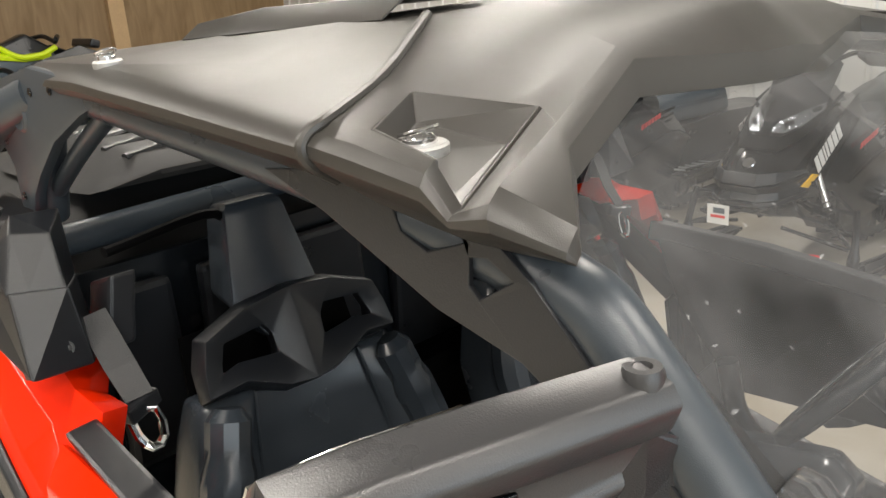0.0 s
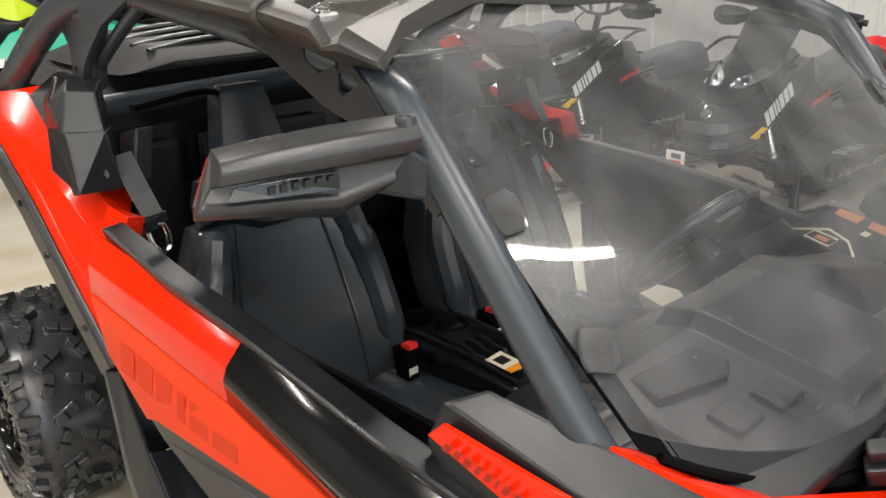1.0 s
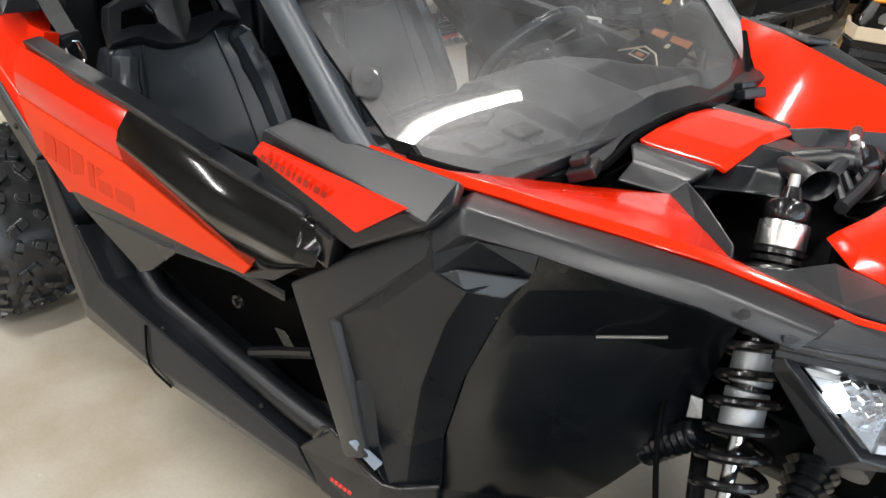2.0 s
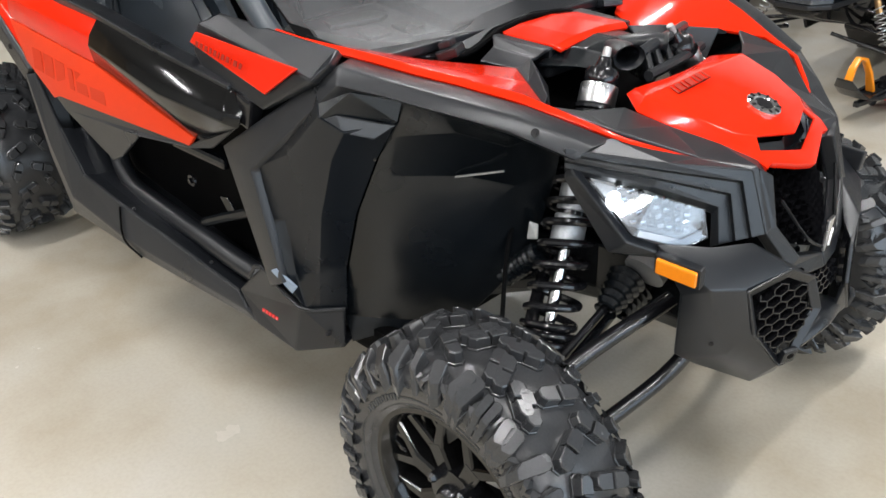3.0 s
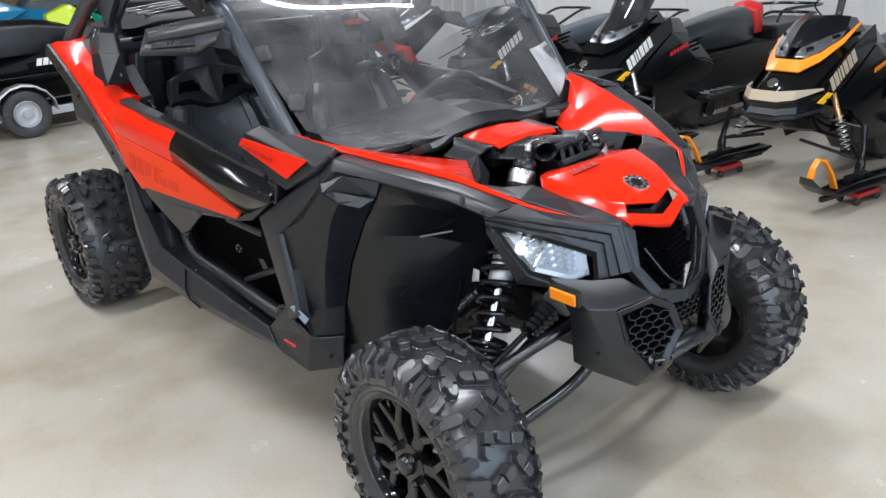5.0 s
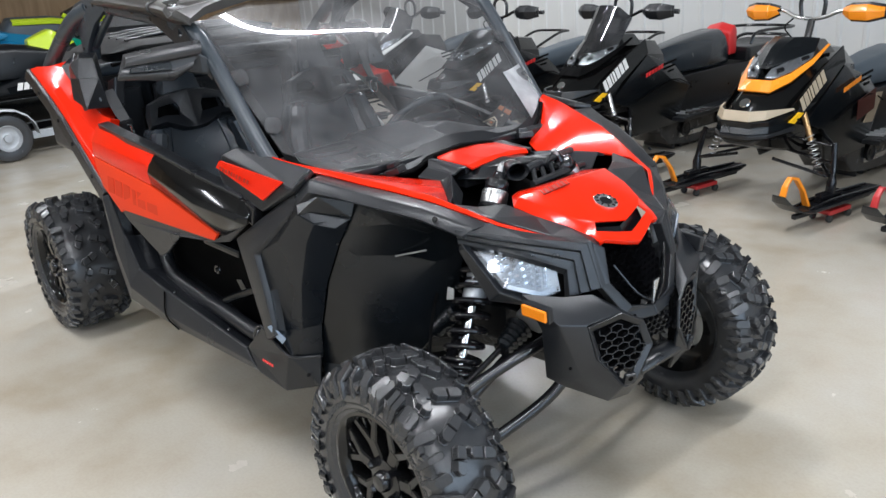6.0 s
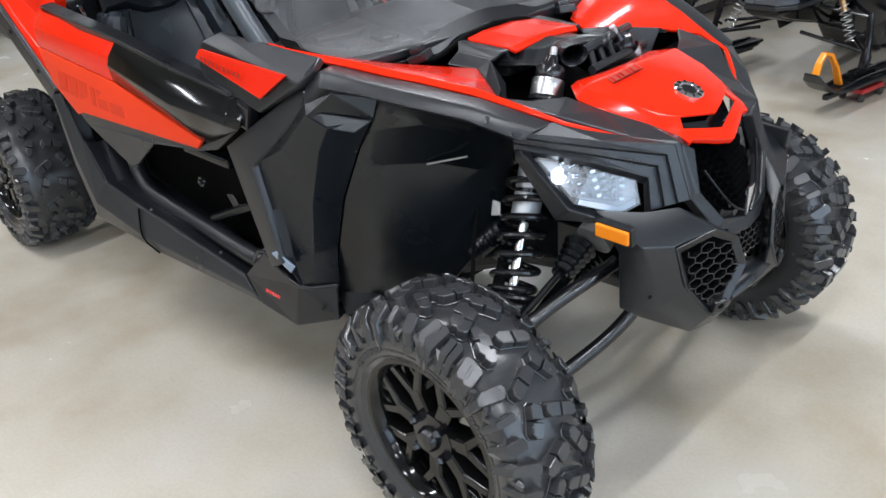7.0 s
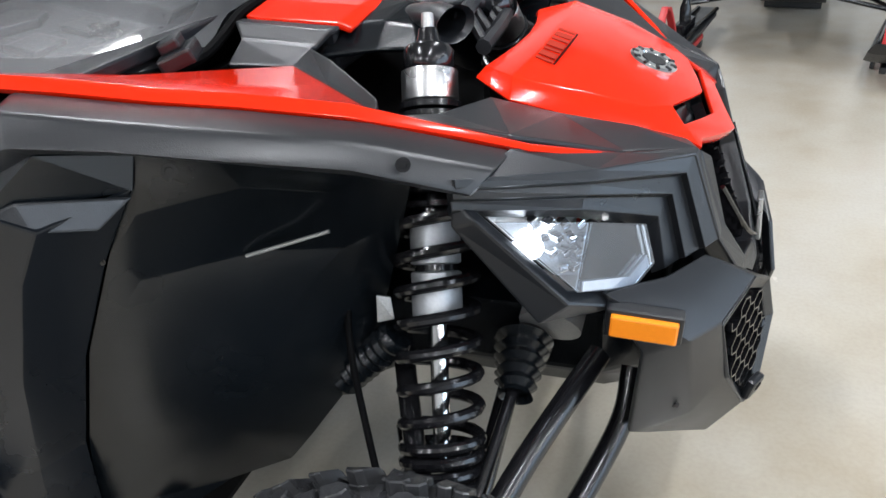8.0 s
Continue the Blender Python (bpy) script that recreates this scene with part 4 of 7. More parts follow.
# nose: grille, headlights, bumper pods
def hex_mesh(origin, right, up, outline, cell=0.017, wire=0.0022, deep=0.006, wide=1.0):
    """Honeycomb bars clipped to a convex outline in (u, v)."""
    o, r, u = Vector(origin), Vector(right).normalized(), Vector(up)
    u = (u - r * u.dot(r)).normalized()
    n = r.cross(u)
    k = len(outline)
    area = sum(outline[i][0] * outline[(i + 1) % k][1] - outline[(i + 1) % k][0] * outline[i][1] for i in range(k))
    sg = 1 if area > 0 else -1

    def inside(p):
        return all(sg * ((outline[(i + 1) % k][0] - outline[i][0]) * (p[1] - outline[i][1]) - (outline[(i + 1) % k][1] - outline[i][1]) * (p[0] - outline[i][0])) > 0 for i in range(k))
    us, vs = [p[0] for p in outline], [p[1] for p in outline]
    bm = bmesh.new()
    dx, dy = cell * math.sqrt(3) * wide, cell * 1.5 * 0.8
    for row in range(int((max(vs) - min(vs)) / dy) + 2):
        for col in range(int((max(us) - min(us)) / dx) + 2):
            cu, cv = min(us) + col * dx + (row % 2) * dx / 2, min(vs) + row * dy
            for j in (0, 1, 2):
                a0, a1 = math.pi / 6 + j * math.pi / 3, math.pi / 6 + (j + 1) * math.pi / 3
                p0, p1 = (cu + wide * cell * math.cos(a0), cv + cell * math.sin(a0) * 0.8), (cu + wide * cell * math.cos(a1), cv + cell * math.sin(a1) * 0.8)
                if not (inside(p0) and inside(p1)):
                    continue
                d = Vector((p1[0] - p0[0], p1[1] - p0[1])).normalized()
                q = Vector((-d.y, d.x)) * wire
                cs = [(p0[0] + q.x, p0[1] + q.y), (p1[0] + q.x, p1[1] + q.y), (p1[0] - q.x, p1[1] - q.y), (p0[0] - q.x, p0[1] - q.y)]
                f = [bm.verts.new(o + r * a + u * b + n * deep) for a, b in cs]
                g = [bm.verts.new(o + r * a + u * b - n * deep) for a, b in cs]
                bm.faces.new(f)
                for i in range(4):
                    bm.faces.new((f[i], f[(i + 1) % 4], g[(i + 1) % 4], g[i]))
    return bm


def nose_frame():
    v = [(0.232, -0.162, 0.872), (0.262, -0.172, 0.760), (0.300, -0.115, 0.668), (0.316, -0.060, 0.640), (0.245, -0.128, 0.850), (0.272, -0.140, 0.760), (0.302, -0.085, 0.685), (0.312, 0.0, 0.662), (0.322, 0.0, 0.632)]
    return sheet(v, [(0, 1, 5, 4), (1, 2, 6, 5), (2, 3, 7, 6), (3, 8, 7)], 0.03, 0.004)


def grille_bar():
    return tube([(0.262, -0.115, 0.80), (0.300, -0.060, 0.712), (0.318, -0.004, 0.675)], 0.0035, 6, 3)


mirrored("nose_frame", nose_frame, PLASTIC)
grille = new("grille")
grille.parent = CAR
tagged(grille, "black honeycomb grille with a raised V")
for s, _ in SIDES:
    part("honeycomb", flip(hex_mesh((0.300, 0.0, 0.66), (-0.22, -1, 0), (-0.42, 0, 1), [(0, 0), (0.09, 0.035), (0.132, 0.10), (0.125, 0.20), (0.0, 0.215)], 0.0125, 0.0011, 0.008, 1.25), s), STEEL_BLACK, grille)
    part("chevron", flip(grille_bar(), s), STEEL_BLACK, grille)
part("emblem", sheet([(0.322, -0.018, 0.672), (0.318, -0.008, 0.735), (0.318, 0.016, 0.738)], [(0, 1, 2)], 0.008, 0.002), ALU, grille, "small bright fin")
# black block put in for the shade behind the honeycomb
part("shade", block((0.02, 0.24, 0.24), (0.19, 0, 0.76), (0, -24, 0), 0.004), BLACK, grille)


def pod_shell():
    v = [(0.150, -0.352, 0.765), (0.215, -0.262, 0.745), (0.252, -0.190, 0.740), (0.300, -0.118, 0.682), (0.196, -0.330, 0.668), (0.250, -0.322, 0.694), (0.284, -0.252, 0.678), (0.318, -0.150, 0.692), (0.338, -0.085, 0.652),
         (0.184, -0.305, 0.515), (0.258, -0.245, 0.520), (0.280, -0.165, 0.418), (0.348, -0.068, 0.578), (0.342, -0.130, 0.488), (0.325, -0.155, 0.476), (0.296, -0.232, 0.580), (0.198, -0.250, 0.470), (0.30, -0.10, 0.42), (0.33, -0.07, 0.47)]
    f = [(0, 5, 6, 1), (1, 6, 7, 2), (2, 7, 3), (3, 7, 8), (0, 4, 5), (4, 9, 10, 5), (5, 10, 15, 6), (9, 16, 11, 10), (10, 11, 14, 15), (11, 17, 14), (14, 17, 18, 13), (12, 13, 18)]
    return sheet(v, f, 0.010, 0.005)


def pod_rim():
    outer = [(0.286, -0.250, 0.672), (0.320, -0.150, 0.690), (0.340, -0.085, 0.652), (0.354, -0.062, 0.578), (0.344, -0.128, 0.484), (0.328, -0.150, 0.472), (0.302, -0.228, 0.575)]
    c = [sum(p[i] for p in outer) / 7 for i in range(3)]
    inner = [tuple(c[i] + (p[i] - c[i]) * 0.80 + (-0.008 if i == 0 else 0) for i in range(3)) for p in outer]
    n = 7
    return sheet(outer + inner, [(i, (i + 1) % n, n + (i + 1) % n, n + i) for i in range(n)], 0.008, 0.003)


mirrored("bumper_pod", pod_shell, PLASTIC, "faceted black bumper corner", True, 36)
mirrored("pod_rim", pod_rim, PLASTIC)
for s, _ in SIDES:
    part("pod_mesh", flip(hex_mesh((0.296, -0.236, 0.50), (0.28, 1, 0), (-0.10, 0, 1), [(0.0, 0.08), (0.075, 0.0), (0.15, 0.03), (0.17, 0.08), (0.15, 0.14), (0.09, 0.17), (0.01, 0.155)], 0.0155, 0.0013, 0.010, 1.35), s), STEEL_BLACK, CAR)
    part("pod_back", flip(sheet([(0.262, -0.235, 0.66), (0.305, -0.08, 0.66), (0.300, -0.085, 0.50), (0.262, -0.20, 0.545)], [(0, 1, 2, 3)], 0.01, 0), s), BLACK, CAR)
    hook = new("tow_eye")
    hook.parent = CAR
    part("plate", flip(block((0.014, 0.034, 0.036), (0.336, -0.142, 0.500), (0, 15, -25), 0.006), s), PLASTIC, hook)
    part("hole", flip(along(lathe([(0.0001, 0.001), (0.007, 0.001), (0.008, 0)], 14, "z"), (0.343, -0.146, 0.503), (0.36, -0.155, 0.498)), s), BLACK, hook)
    lamp = new("headlight")
    lamp.parent = CAR
    tagged(lamp, "lit clear headlight")
    lens_v = [(0.040, -0.412, 0.878), (0.130, -0.335, 0.848), (0.182, -0.248, 0.806), (0.196, -0.250, 0.752), (0.178, -0.300, 0.742), (0.128, -0.392, 0.788)]
    part("lens", flip(sheet(lens_v, [(0, 1, 5), (1, 4, 5), (1, 2, 3, 4)], 0.004, 0.002), s), LENS, lamp, "clear lens")
    back = [(x - 0.035, y + 0.035, z - 0.004) for x, y, z in lens_v]
    part("reflector", flip(sheet(back, [(0, 1, 5), (1, 4, 5), (1, 2, 3, 4)], 0.004, 0), s), CAST, lamp)
    part("projector", flip(along(lathe([(0.014, 0), (0.015, 0.02), (0.012, 0.028), (0.008, 0.032), (0.0001, 0.034)], 20, "z"), (0.055, -0.352, 0.825), (0.095, -0.400, 0.825)), s), BULB, lamp, "glowing projector bulb")
    for k in range(7):
        for j in range(4):
            c = Vector((0.066, -0.356, 0.852)).lerp(Vector((0.152, -0.262, 0.806)), k / 6).lerp(Vector((0.100, -0.356, 0.796)).lerp(Vector((0.160, -0.272, 0.766)), k / 6), j / 3)
            part("facet", flip(block((0.012, 0.016, 0.009), tuple(c), (12 * (k % 3) - 12, 18 * (j % 2) - 20, 45 + 14 * (k % 2)), 0.002), s), CHROME, lamp)
    part("bezel", flip(sheet([(0.186, -0.258, 0.768), (0.190, -0.262, 0.756), (0.176, -0.300, 0.746), (0.132, -0.386, 0.786), (0.132, -0.380, 0.796), (0.172, -0.300, 0.760)], [(0, 1, 2, 5), (5, 2, 3, 4)], 0.003, 0.001), s), PALE_LENS, lamp, "pale frosted bezel")
    sig = new("turn_signal")
    sig.parent = CAR
    part("amber_lens", flip(block((0.078, 0.02, 0.032), (0.198, -0.352, 0.727), (8, 3, 4), 0.003), s), AMBER, sig, "amber plastic lens")
    part("socket", flip(block((0.090, 0.02, 0.044), (0.197, -0.345, 0.727), (8, 3, 4), 0.004), s), PLASTIC, sig)
part("lower_bumper", tube([(0.312, -0.085, 0.50), (0.325, 0.0, 0.512), (0.312, 0.085, 0.50)], 0.030, 12, 5, 0.7), PLASTIC, CAR, "", True)
part("bumper_mesh", hex_mesh((0.325, -0.075, 0.575), (0.0, 1, 0), (-0.2, 0, 1), [(0.0, 0.0), (0.15, 0.0), (0.135, 0.06), (0.015, 0.06)], 0.011, 0.0011, 0.006, 1.3), STEEL_BLACK, CAR)
part("keel", loft([[(x, -w, z0 + 0.05), (x, -w * 0.8, z0), (x, w * 0.8, z0), (x, w, z0 + 0.05), (x, w, 0.60), (x, -w, 0.60)] for x, w, z0 in ((-0.42, 0.30, 0.36), (-0.22, 0.20, 0.43), (-0.10, 0.165, 0.435), (0.12, 0.16, 0.44), (0.23, 0.11, 0.46))], w=0.008, closed=True, cap=True), LINER, CAR, "black moulded underbody nose")
part("skid_plate", sheet([(-0.42, 0.24, 0.335), (-0.42, -0.24, 0.335), (-0.6, 0.34, 0.33), (-0.6, -0.34, 0.33), (-1.6, 0.45, 0.33), (-1.6, -0.45, 0.33)], [(1, 0, 2, 3), (3, 2, 4, 5)], 0.01, 0.003), PLASTIC, CAR)
# rough boxes for the frame; their flat black also paints the arch's deep shade
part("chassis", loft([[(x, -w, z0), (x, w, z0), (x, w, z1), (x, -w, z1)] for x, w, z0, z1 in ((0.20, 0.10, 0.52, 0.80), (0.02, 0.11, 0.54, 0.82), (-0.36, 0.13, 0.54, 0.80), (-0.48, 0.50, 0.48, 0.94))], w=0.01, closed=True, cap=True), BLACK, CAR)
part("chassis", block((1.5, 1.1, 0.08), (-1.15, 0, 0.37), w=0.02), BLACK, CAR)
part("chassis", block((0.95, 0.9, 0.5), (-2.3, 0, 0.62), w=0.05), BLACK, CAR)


# suspension
def shock(side):
    sh = new("shock_absorber")
    sh.parent = CAR
    tagged(sh, "coil-over shock with silver body and black spring")
    m = lambda p: (p[0], p[1] * side, p[2])
    top, bot = m((-0.141, -0.116, 1.014)), m((-0.036, -0.440, 0.455))
    d = Vector(bot) - Vector(top)
    L = d.length
    at = lambda a: tuple(Vector(top) + d * (a / L))
    seg = lambda prof, a: along(lathe(prof, 24, "z"), at(a), at(a + 0.1))
    part("upper_eye", seg([(0.0001, -0.002), (0.008, -0.001), (0.009, 0.010), (0.008, 0.024), (0.0001, 0.025)], -0.002), CAST, sh, smooth=True)
    part("cap", seg([(0.0001, 0), (0.013, 0), (0.015, 0.010), (0.018, 0.020), (0.030, 0.024), (0.0345, 0.031), (0.0345, 0.052), (0.0325, 0.056), (0.0001, 0.058)], 0.018), STEEL_BLACK, sh, "black cap", True)
    part("body", seg([(0.038, 0), (0.0385, 0.002), (0.0385, 0.040), (0.034, 0.042), (0.030, 0.046)], 0.076), ALU, sh, "silver aluminium body", True)
    for k in range(3):
        part("collar", seg([(0.032, 0), (0.043, 0.002), (0.043, 0.010), (0.032, 0.012)], 0.118 + 0.013 * k), STEEL_BLACK, sh, smooth=True)
    part("sleeve", seg([(0.029, 0), (0.029, 0.29)], 0.12), STEEL_BLACK, sh, smooth=True)
    for a, h in ((0.272, 0.062), (0.345, 0.060)):
        part("sleeve_band", seg([(0.0295, 0), (0.034, 0.002), (0.034, h), (0.0295, h + 0.002)], a), GALV, sh, "silver aluminium band", True)
    part("rod", seg([(0.0125, 0), (0.0125, 0.19)], 0.415), CHROME, sh, "chrome rod", True)
    part("tender_coil", along(spring(0.051, 0.0072, 0.100, 5.0), at(0.150), at(0.250)), STEEL_BLACK, sh, "gloss black close-wound spring", True)
    part("divider_ring", seg([(0.034, 0), (0.055, 0.001), (0.056, 0.008), (0.034, 0.010)], 0.252), STEEL_BLACK, sh, smooth=True)
    part("coil", along(spring(0.052, 0.0085, L - 0.350, 7.0), at(0.265), at(0.365)), STEEL_BLACK, sh, "gloss black coil spring", True)
    part("end_coil", along(spring(0.052, 0.0085, 0.060, 3.2), at(L - 0.085), at(L)), STEEL_BLACK, sh, "gloss black close-wound spring", True)
    part("seat_ring", seg([(0.012, 0), (0.057, 0.002), (0.057, 0.012), (0.02, 0.03), (0.0001, 0.03)], L - 0.022), STEEL_BLACK, sh, smooth=True)
    part("reservoir", along(lathe([(0.0001, 0), (0.022, 0.002), (0.027, 0.01)] + [(0.027 - 0.004 * (k % 2), 0.016 + 0.0075 * k) for k in range(14)] + [(0.027, 0.125), (0.020, 0.140), (0.0001, 0.142)], 20, "z"), m((-0.128, -0.332, 0.64)), m((-0.226, -0.345, 0.542))), LINER, sh, "ribbed black reservoir", True)
    part("bracket", sheet([m((-0.152, -0.340, 0.705)), m((-0.135, -0.332, 0.700)), m((-0.128, -0.342, 0.672)), m((-0.150, -0.350, 0.668))], [(0, 1, 2, 3)], 0.006, 0.002), CAST, sh)


def arms(side):
    m = lambda *pts: [(x, y * side, z) for x, y, z in pts]
    def tubes(name, pts, r, mat=STEEL_BLACK, label=""):
        return part(name, tube(m(*pts), r, 14, 5), mat, CAR, label, True)
    tubes("upper_arm", [(0.128, -0.235, 0.585), (0.066, -0.40, 0.520), (0.020, -0.545, 0.450)], 0.017, label="gloss black suspension arm")
    tubes("upper_arm", [(-0.16, -0.26, 0.600), (-0.08, -0.42, 0.52), (-0.005, -0.545, 0.445)], 0.015)
    tubes("lower_arm", [(0.168, -0.170, 0.520), (0.164, -0.215, 0.462), (0.138, -0.280, 0.405), (0.090, -0.405, 0.340), (0.030, -0.565, 0.268)], 0.017, label="gloss black suspension arm")
    tubes("lower_arm", [(-0.17, -0.26, 0.40), (-0.07, -0.44, 0.31), (-0.005, -0.565, 0.262)], 0.016)
    tubes("tie_rod", [(0.026, -0.29, 0.565), (0.010, -0.56, 0.44)], 0.009, label="black steering tie rod")
    tubes("axle_shaft", [(0.0, -0.20, 0.53), (0.0, -0.57, 0.36)], 0.016)
    def boot(a, b, r0, r1, n=6):
        prof = []
        for k in range(n):
            r = r0 + (r1 - r0) * k / n
            prof += [(r * 0.80, k / n), (r, (k + 0.5) / n)]
        d = (Vector(b) - Vector(a)).length
        return part("rubber_boot", along(lathe([(r, h * d) for r, h in prof], 20, "z"), *m(a, b)), LINER, CAR, "ribbed black rubber boot", True)
    boot((0.020, -0.225, 0.590), (0.030, -0.325, 0.548), 0.042, 0.022)
    boot((0.0, -0.165, 0.53), (0.0, -0.235, 0.49), 0.046, 0.026)
    part("gear_housing", along(lathe([(0.0001, 0), (0.034, 0.004), (0.045, 0.03), (0.045, 0.08), (0.0001, 0.085)], 20, "z"), *m((0.060, -0.16, 0.655), (0.055, -0.25, 0.60))), CAST, CAR, "cast alloy housing", True)
    part("knuckle", loft([[Vector((x, y * side, z)) for x, y, z in ring] for ring in (
        [(-0.03, -0.535, 0.235), (0.05, -0.535, 0.235), (0.05, -0.58, 0.235), (-0.03, -0.58, 0.235)],
        [(-0.06, -0.54, 0.35), (0.07, -0.54, 0.35), (0.07, -0.60, 0.35), (-0.06, -0.60, 0.35)],
        [(-0.03, -0.525, 0.47), (0.05, -0.525, 0.47), (0.05, -0.57, 0.47), (-0.03, -0.57, 0.47)])], w=0.008, closed=True, cap=True), CAST, CAR, "cast alloy wheel knuckle")
    tubes("brake_hose", [(-0.20, -0.28, 0.76), (-0.19, -0.36, 0.66), (-0.13, -0.45, 0.54), (-0.06, -0.54, 0.45)], 0.005, BLACK)
    tubes("trailing_arm", [(-1.52, -0.52, 0.42), (-2.0, -0.50, 0.40), (-2.55, -0.49, 0.36)], 0.035, TUBE)


for s, _ in SIDES:
    shock(s)
    arms(s)

# under-hood shock bay; two black sheets are added as its dark depth
part("bay_shade_floor", sheet([(-0.40, -0.20, 0.90), (-0.40, 0.20, 0.90), (-0.05, 0.16, 0.80), (-0.05, -0.16, 0.80)], [(0, 1, 2, 3)], 0.01, 0), BLACK, CAR)
part("bay_shade_front", sheet([(-0.045, -0.15, 0.935), (-0.045, 0.15, 0.935), (-0.05, 0.15, 0.80), (-0.05, -0.15, 0.80)], [(0, 1, 2, 3)], 0.008, 0), BLACK, CAR)
for s, _ in SIDES:
    part("air_duct", tube([(-0.245, -0.01 * s, 0.965), (-0.20, -0.02 * s, 0.985), (-0.155, -0.045 * s, 0.993), (-0.118, -0.070 * s, 0.990)], [0.022, 0.024, 0.026, 0.034], 16, 5, 0.8, False), PLASTIC, CAR, "black moulded air duct", True)
    part("wash_cover", loft([[(-0.30, -0.15 * s, 0.96), (-0.29, -0.10 * s, 0.995), (-0.28, 0.0, 1.005)], [(-0.22, -0.12 * s, 0.965), (-0.22, -0.08 * s, 0.995), (-0.21, 0.0, 1.005)], [(-0.17, -0.08 * s, 0.955), (-0.175, -0.05 * s, 0.98), (-0.165, 0.0, 0.99)]], 0.01, 0.006), LINER, CAR)
brace = []
for k in range(5):
    brace.append(tube([(-0.095 - 0.004 * k, -0.02 + 0.045 * k, 0.953), (-0.125 - 0.008 * k, 0.0 + 0.045 * k, 0.990)], 0.008, 8, 1))
brace.append(tube([(-0.122, -0.03, 0.990), (-0.135, 0.09, 0.996), (-0.180, 0.24, 0.985)], 0.012, 8, 4))
brace.append(tube([(-0.088, -0.04, 0.950), (-0.097, 0.09, 0.953), (-0.130, 0.24, 0.945)], 0.012, 8, 4))
part("cast_brace", merge(*brace), PLASTIC_MID, CAR, "black cast cross brace with holes", True)
part("centre_cover", loft([[(-0.430, y * 0.88, z), (-0.405, y, z + 0.002), (-0.268, y, z - 0.002), (-0.252, y * 0.94, z - 0.012)] for y, z in ((-0.130, 1.006), (-0.06, 1.013), (0.06, 1.013), (0.130, 1.006))], 0.010, 0.004), RED, CAR, "small glossy red service cover")
part("cover_skirt", block((0.13, 0.26, 0.07), (-0.345, 0, 0.962), (0, 0, 0), 0.01), PLASTIC, CAR)


# roll cage
def cage(side):
    m = lambda *pts: [(x, y * side, z) for x, y, z in pts]
    put = lambda name, pts, r, lab="": part(name, tube(m(*pts), r, 18, 6), TUBE, CAR, lab, True)
    put("pillar_tube", [(-0.590, -0.580, 1.02), (-0.665, -0.590, 1.095), (-0.884, -0.606, 1.372), (-0.965, -0.608, 1.434), (-1.15, -0.612, 1.470), (-1.45, -0.606, 1.498), (-1.75, -0.592, 1.514), (-1.88, -0.588, 1.48), (-1.96, -0.588, 1.32)], 0.0255, "black powder-coated roll cage tube")
    put("rear_stay", [(-1.86, -0.600, 1.515), (-2.01, -0.635, 1.456), (-2.275, -0.660, 1.297), (-2.33, -0.660, 1.25)], 0.031)
    put("cross_stay", [(-1.62, -0.600, 1.510), (-1.80, -0.588, 1.43), (-1.978, -0.580, 1.335)], 0.013)
    plate = [(-1.58, 1.524), (-1.70, 1.542), (-1.833, 1.552), (-1.95, 1.533), (-2.03, 1.499), (-2.062, 1.451), (-1.992, 1.425), (-1.969, 1.400), (-1.975, 1.338), (-1.922, 1.338), (-1.905, 1.365), (-1.866, 1.398), (-1.782, 1.454), (-1.678, 1.495)]
    part("gusset_plate", flip(prism(plate, "y", (-0.606, -0.624), 0.006), side), TUBE, CAR, "broad curved plate between roof and shoulder", True, 30)
    part("plate_dimple", flip(along(lathe([(0.0001, 0.0), (0.018, 0.001), (0.024, 0.004), (0.028, 0.0)], 18, "z"), (-1.891, -0.624, 1.487), (-1.891, -1.6, 1.487)), side), TUBE, CAR, "", True)
    for x, z in ((-1.754, 1.524), (-1.827, 1.519), (-1.995, 1.47), (-1.945, 1.36)):
        part("screw", flip(screw((x, -0.6245, z), (0, -1, 0), 0.006), side), STEEL_BLACK, CAR)


def a_gusset():
    """Long flat plate outboard of the pillar with two punched openings."""
    out = [(-1.250, 1.482), (-1.165, 1.492), (-1.085, 1.484), (-1.010, 1.472), (-0.982, 1.460), (-0.958, 1.440), (-0.838, 1.306), (-0.846, 1.297), (-0.968, 1.382), (-1.045, 1.402), (-1.170, 1.456)]
    a = [(-1.086, 1.474), (-1.020, 1.468), (-1.012, 1.458), (-1.052, 1.444), (-1.078, 1.455)]
    b = [(-1.010, 1.448), (-0.994, 1.450), (-0.973, 1.438), (-1.003, 1.419), (-1.012, 1.427)]
    at = lambda p: (p[0], -0.638 + 0.06 * max(0.0, p[0] + 0.98), p[1])
    v = [at(p) for p in out + a + b]
    A, B = 11, 16
    f = [(0, 1, 2, A, A + 4, 10), (2, 3, A + 1, A), (3, B, A + 3, A + 2, A + 1), (3, 4, B + 1, B), (4, 5, B + 2, B + 1), (A + 4, A + 3, 9, 10), (A + 3, B, B + 4, 9), (B + 4, B + 3, 8, 9), (B + 3, B + 2, 5, 8), (5, 6, 7, 8)]
    return sheet(v, f, 0.005, 0.0012)


for s, _ in SIDES:
    cage(s)
    part("pillar_gusset", flip(a_gusset(), s), PLASTIC_MID, CAR, "flat charcoal gusset plate with two cut-outs")
part("cross_tube", tube([(-2.0, -0.60, 1.262), (-2.02, 0.0, 1.27), (-2.0, 0.60, 1.262)], 0.026, 16, 5), TUBE, CAR, "", True)
part("cross_tube", tube([(-1.80, -0.58, 1.505), (-1.82, 0.0, 1.515), (-1.80, 0.58, 1.505)], 0.022, 14, 5), TUBE, CAR, "", True)


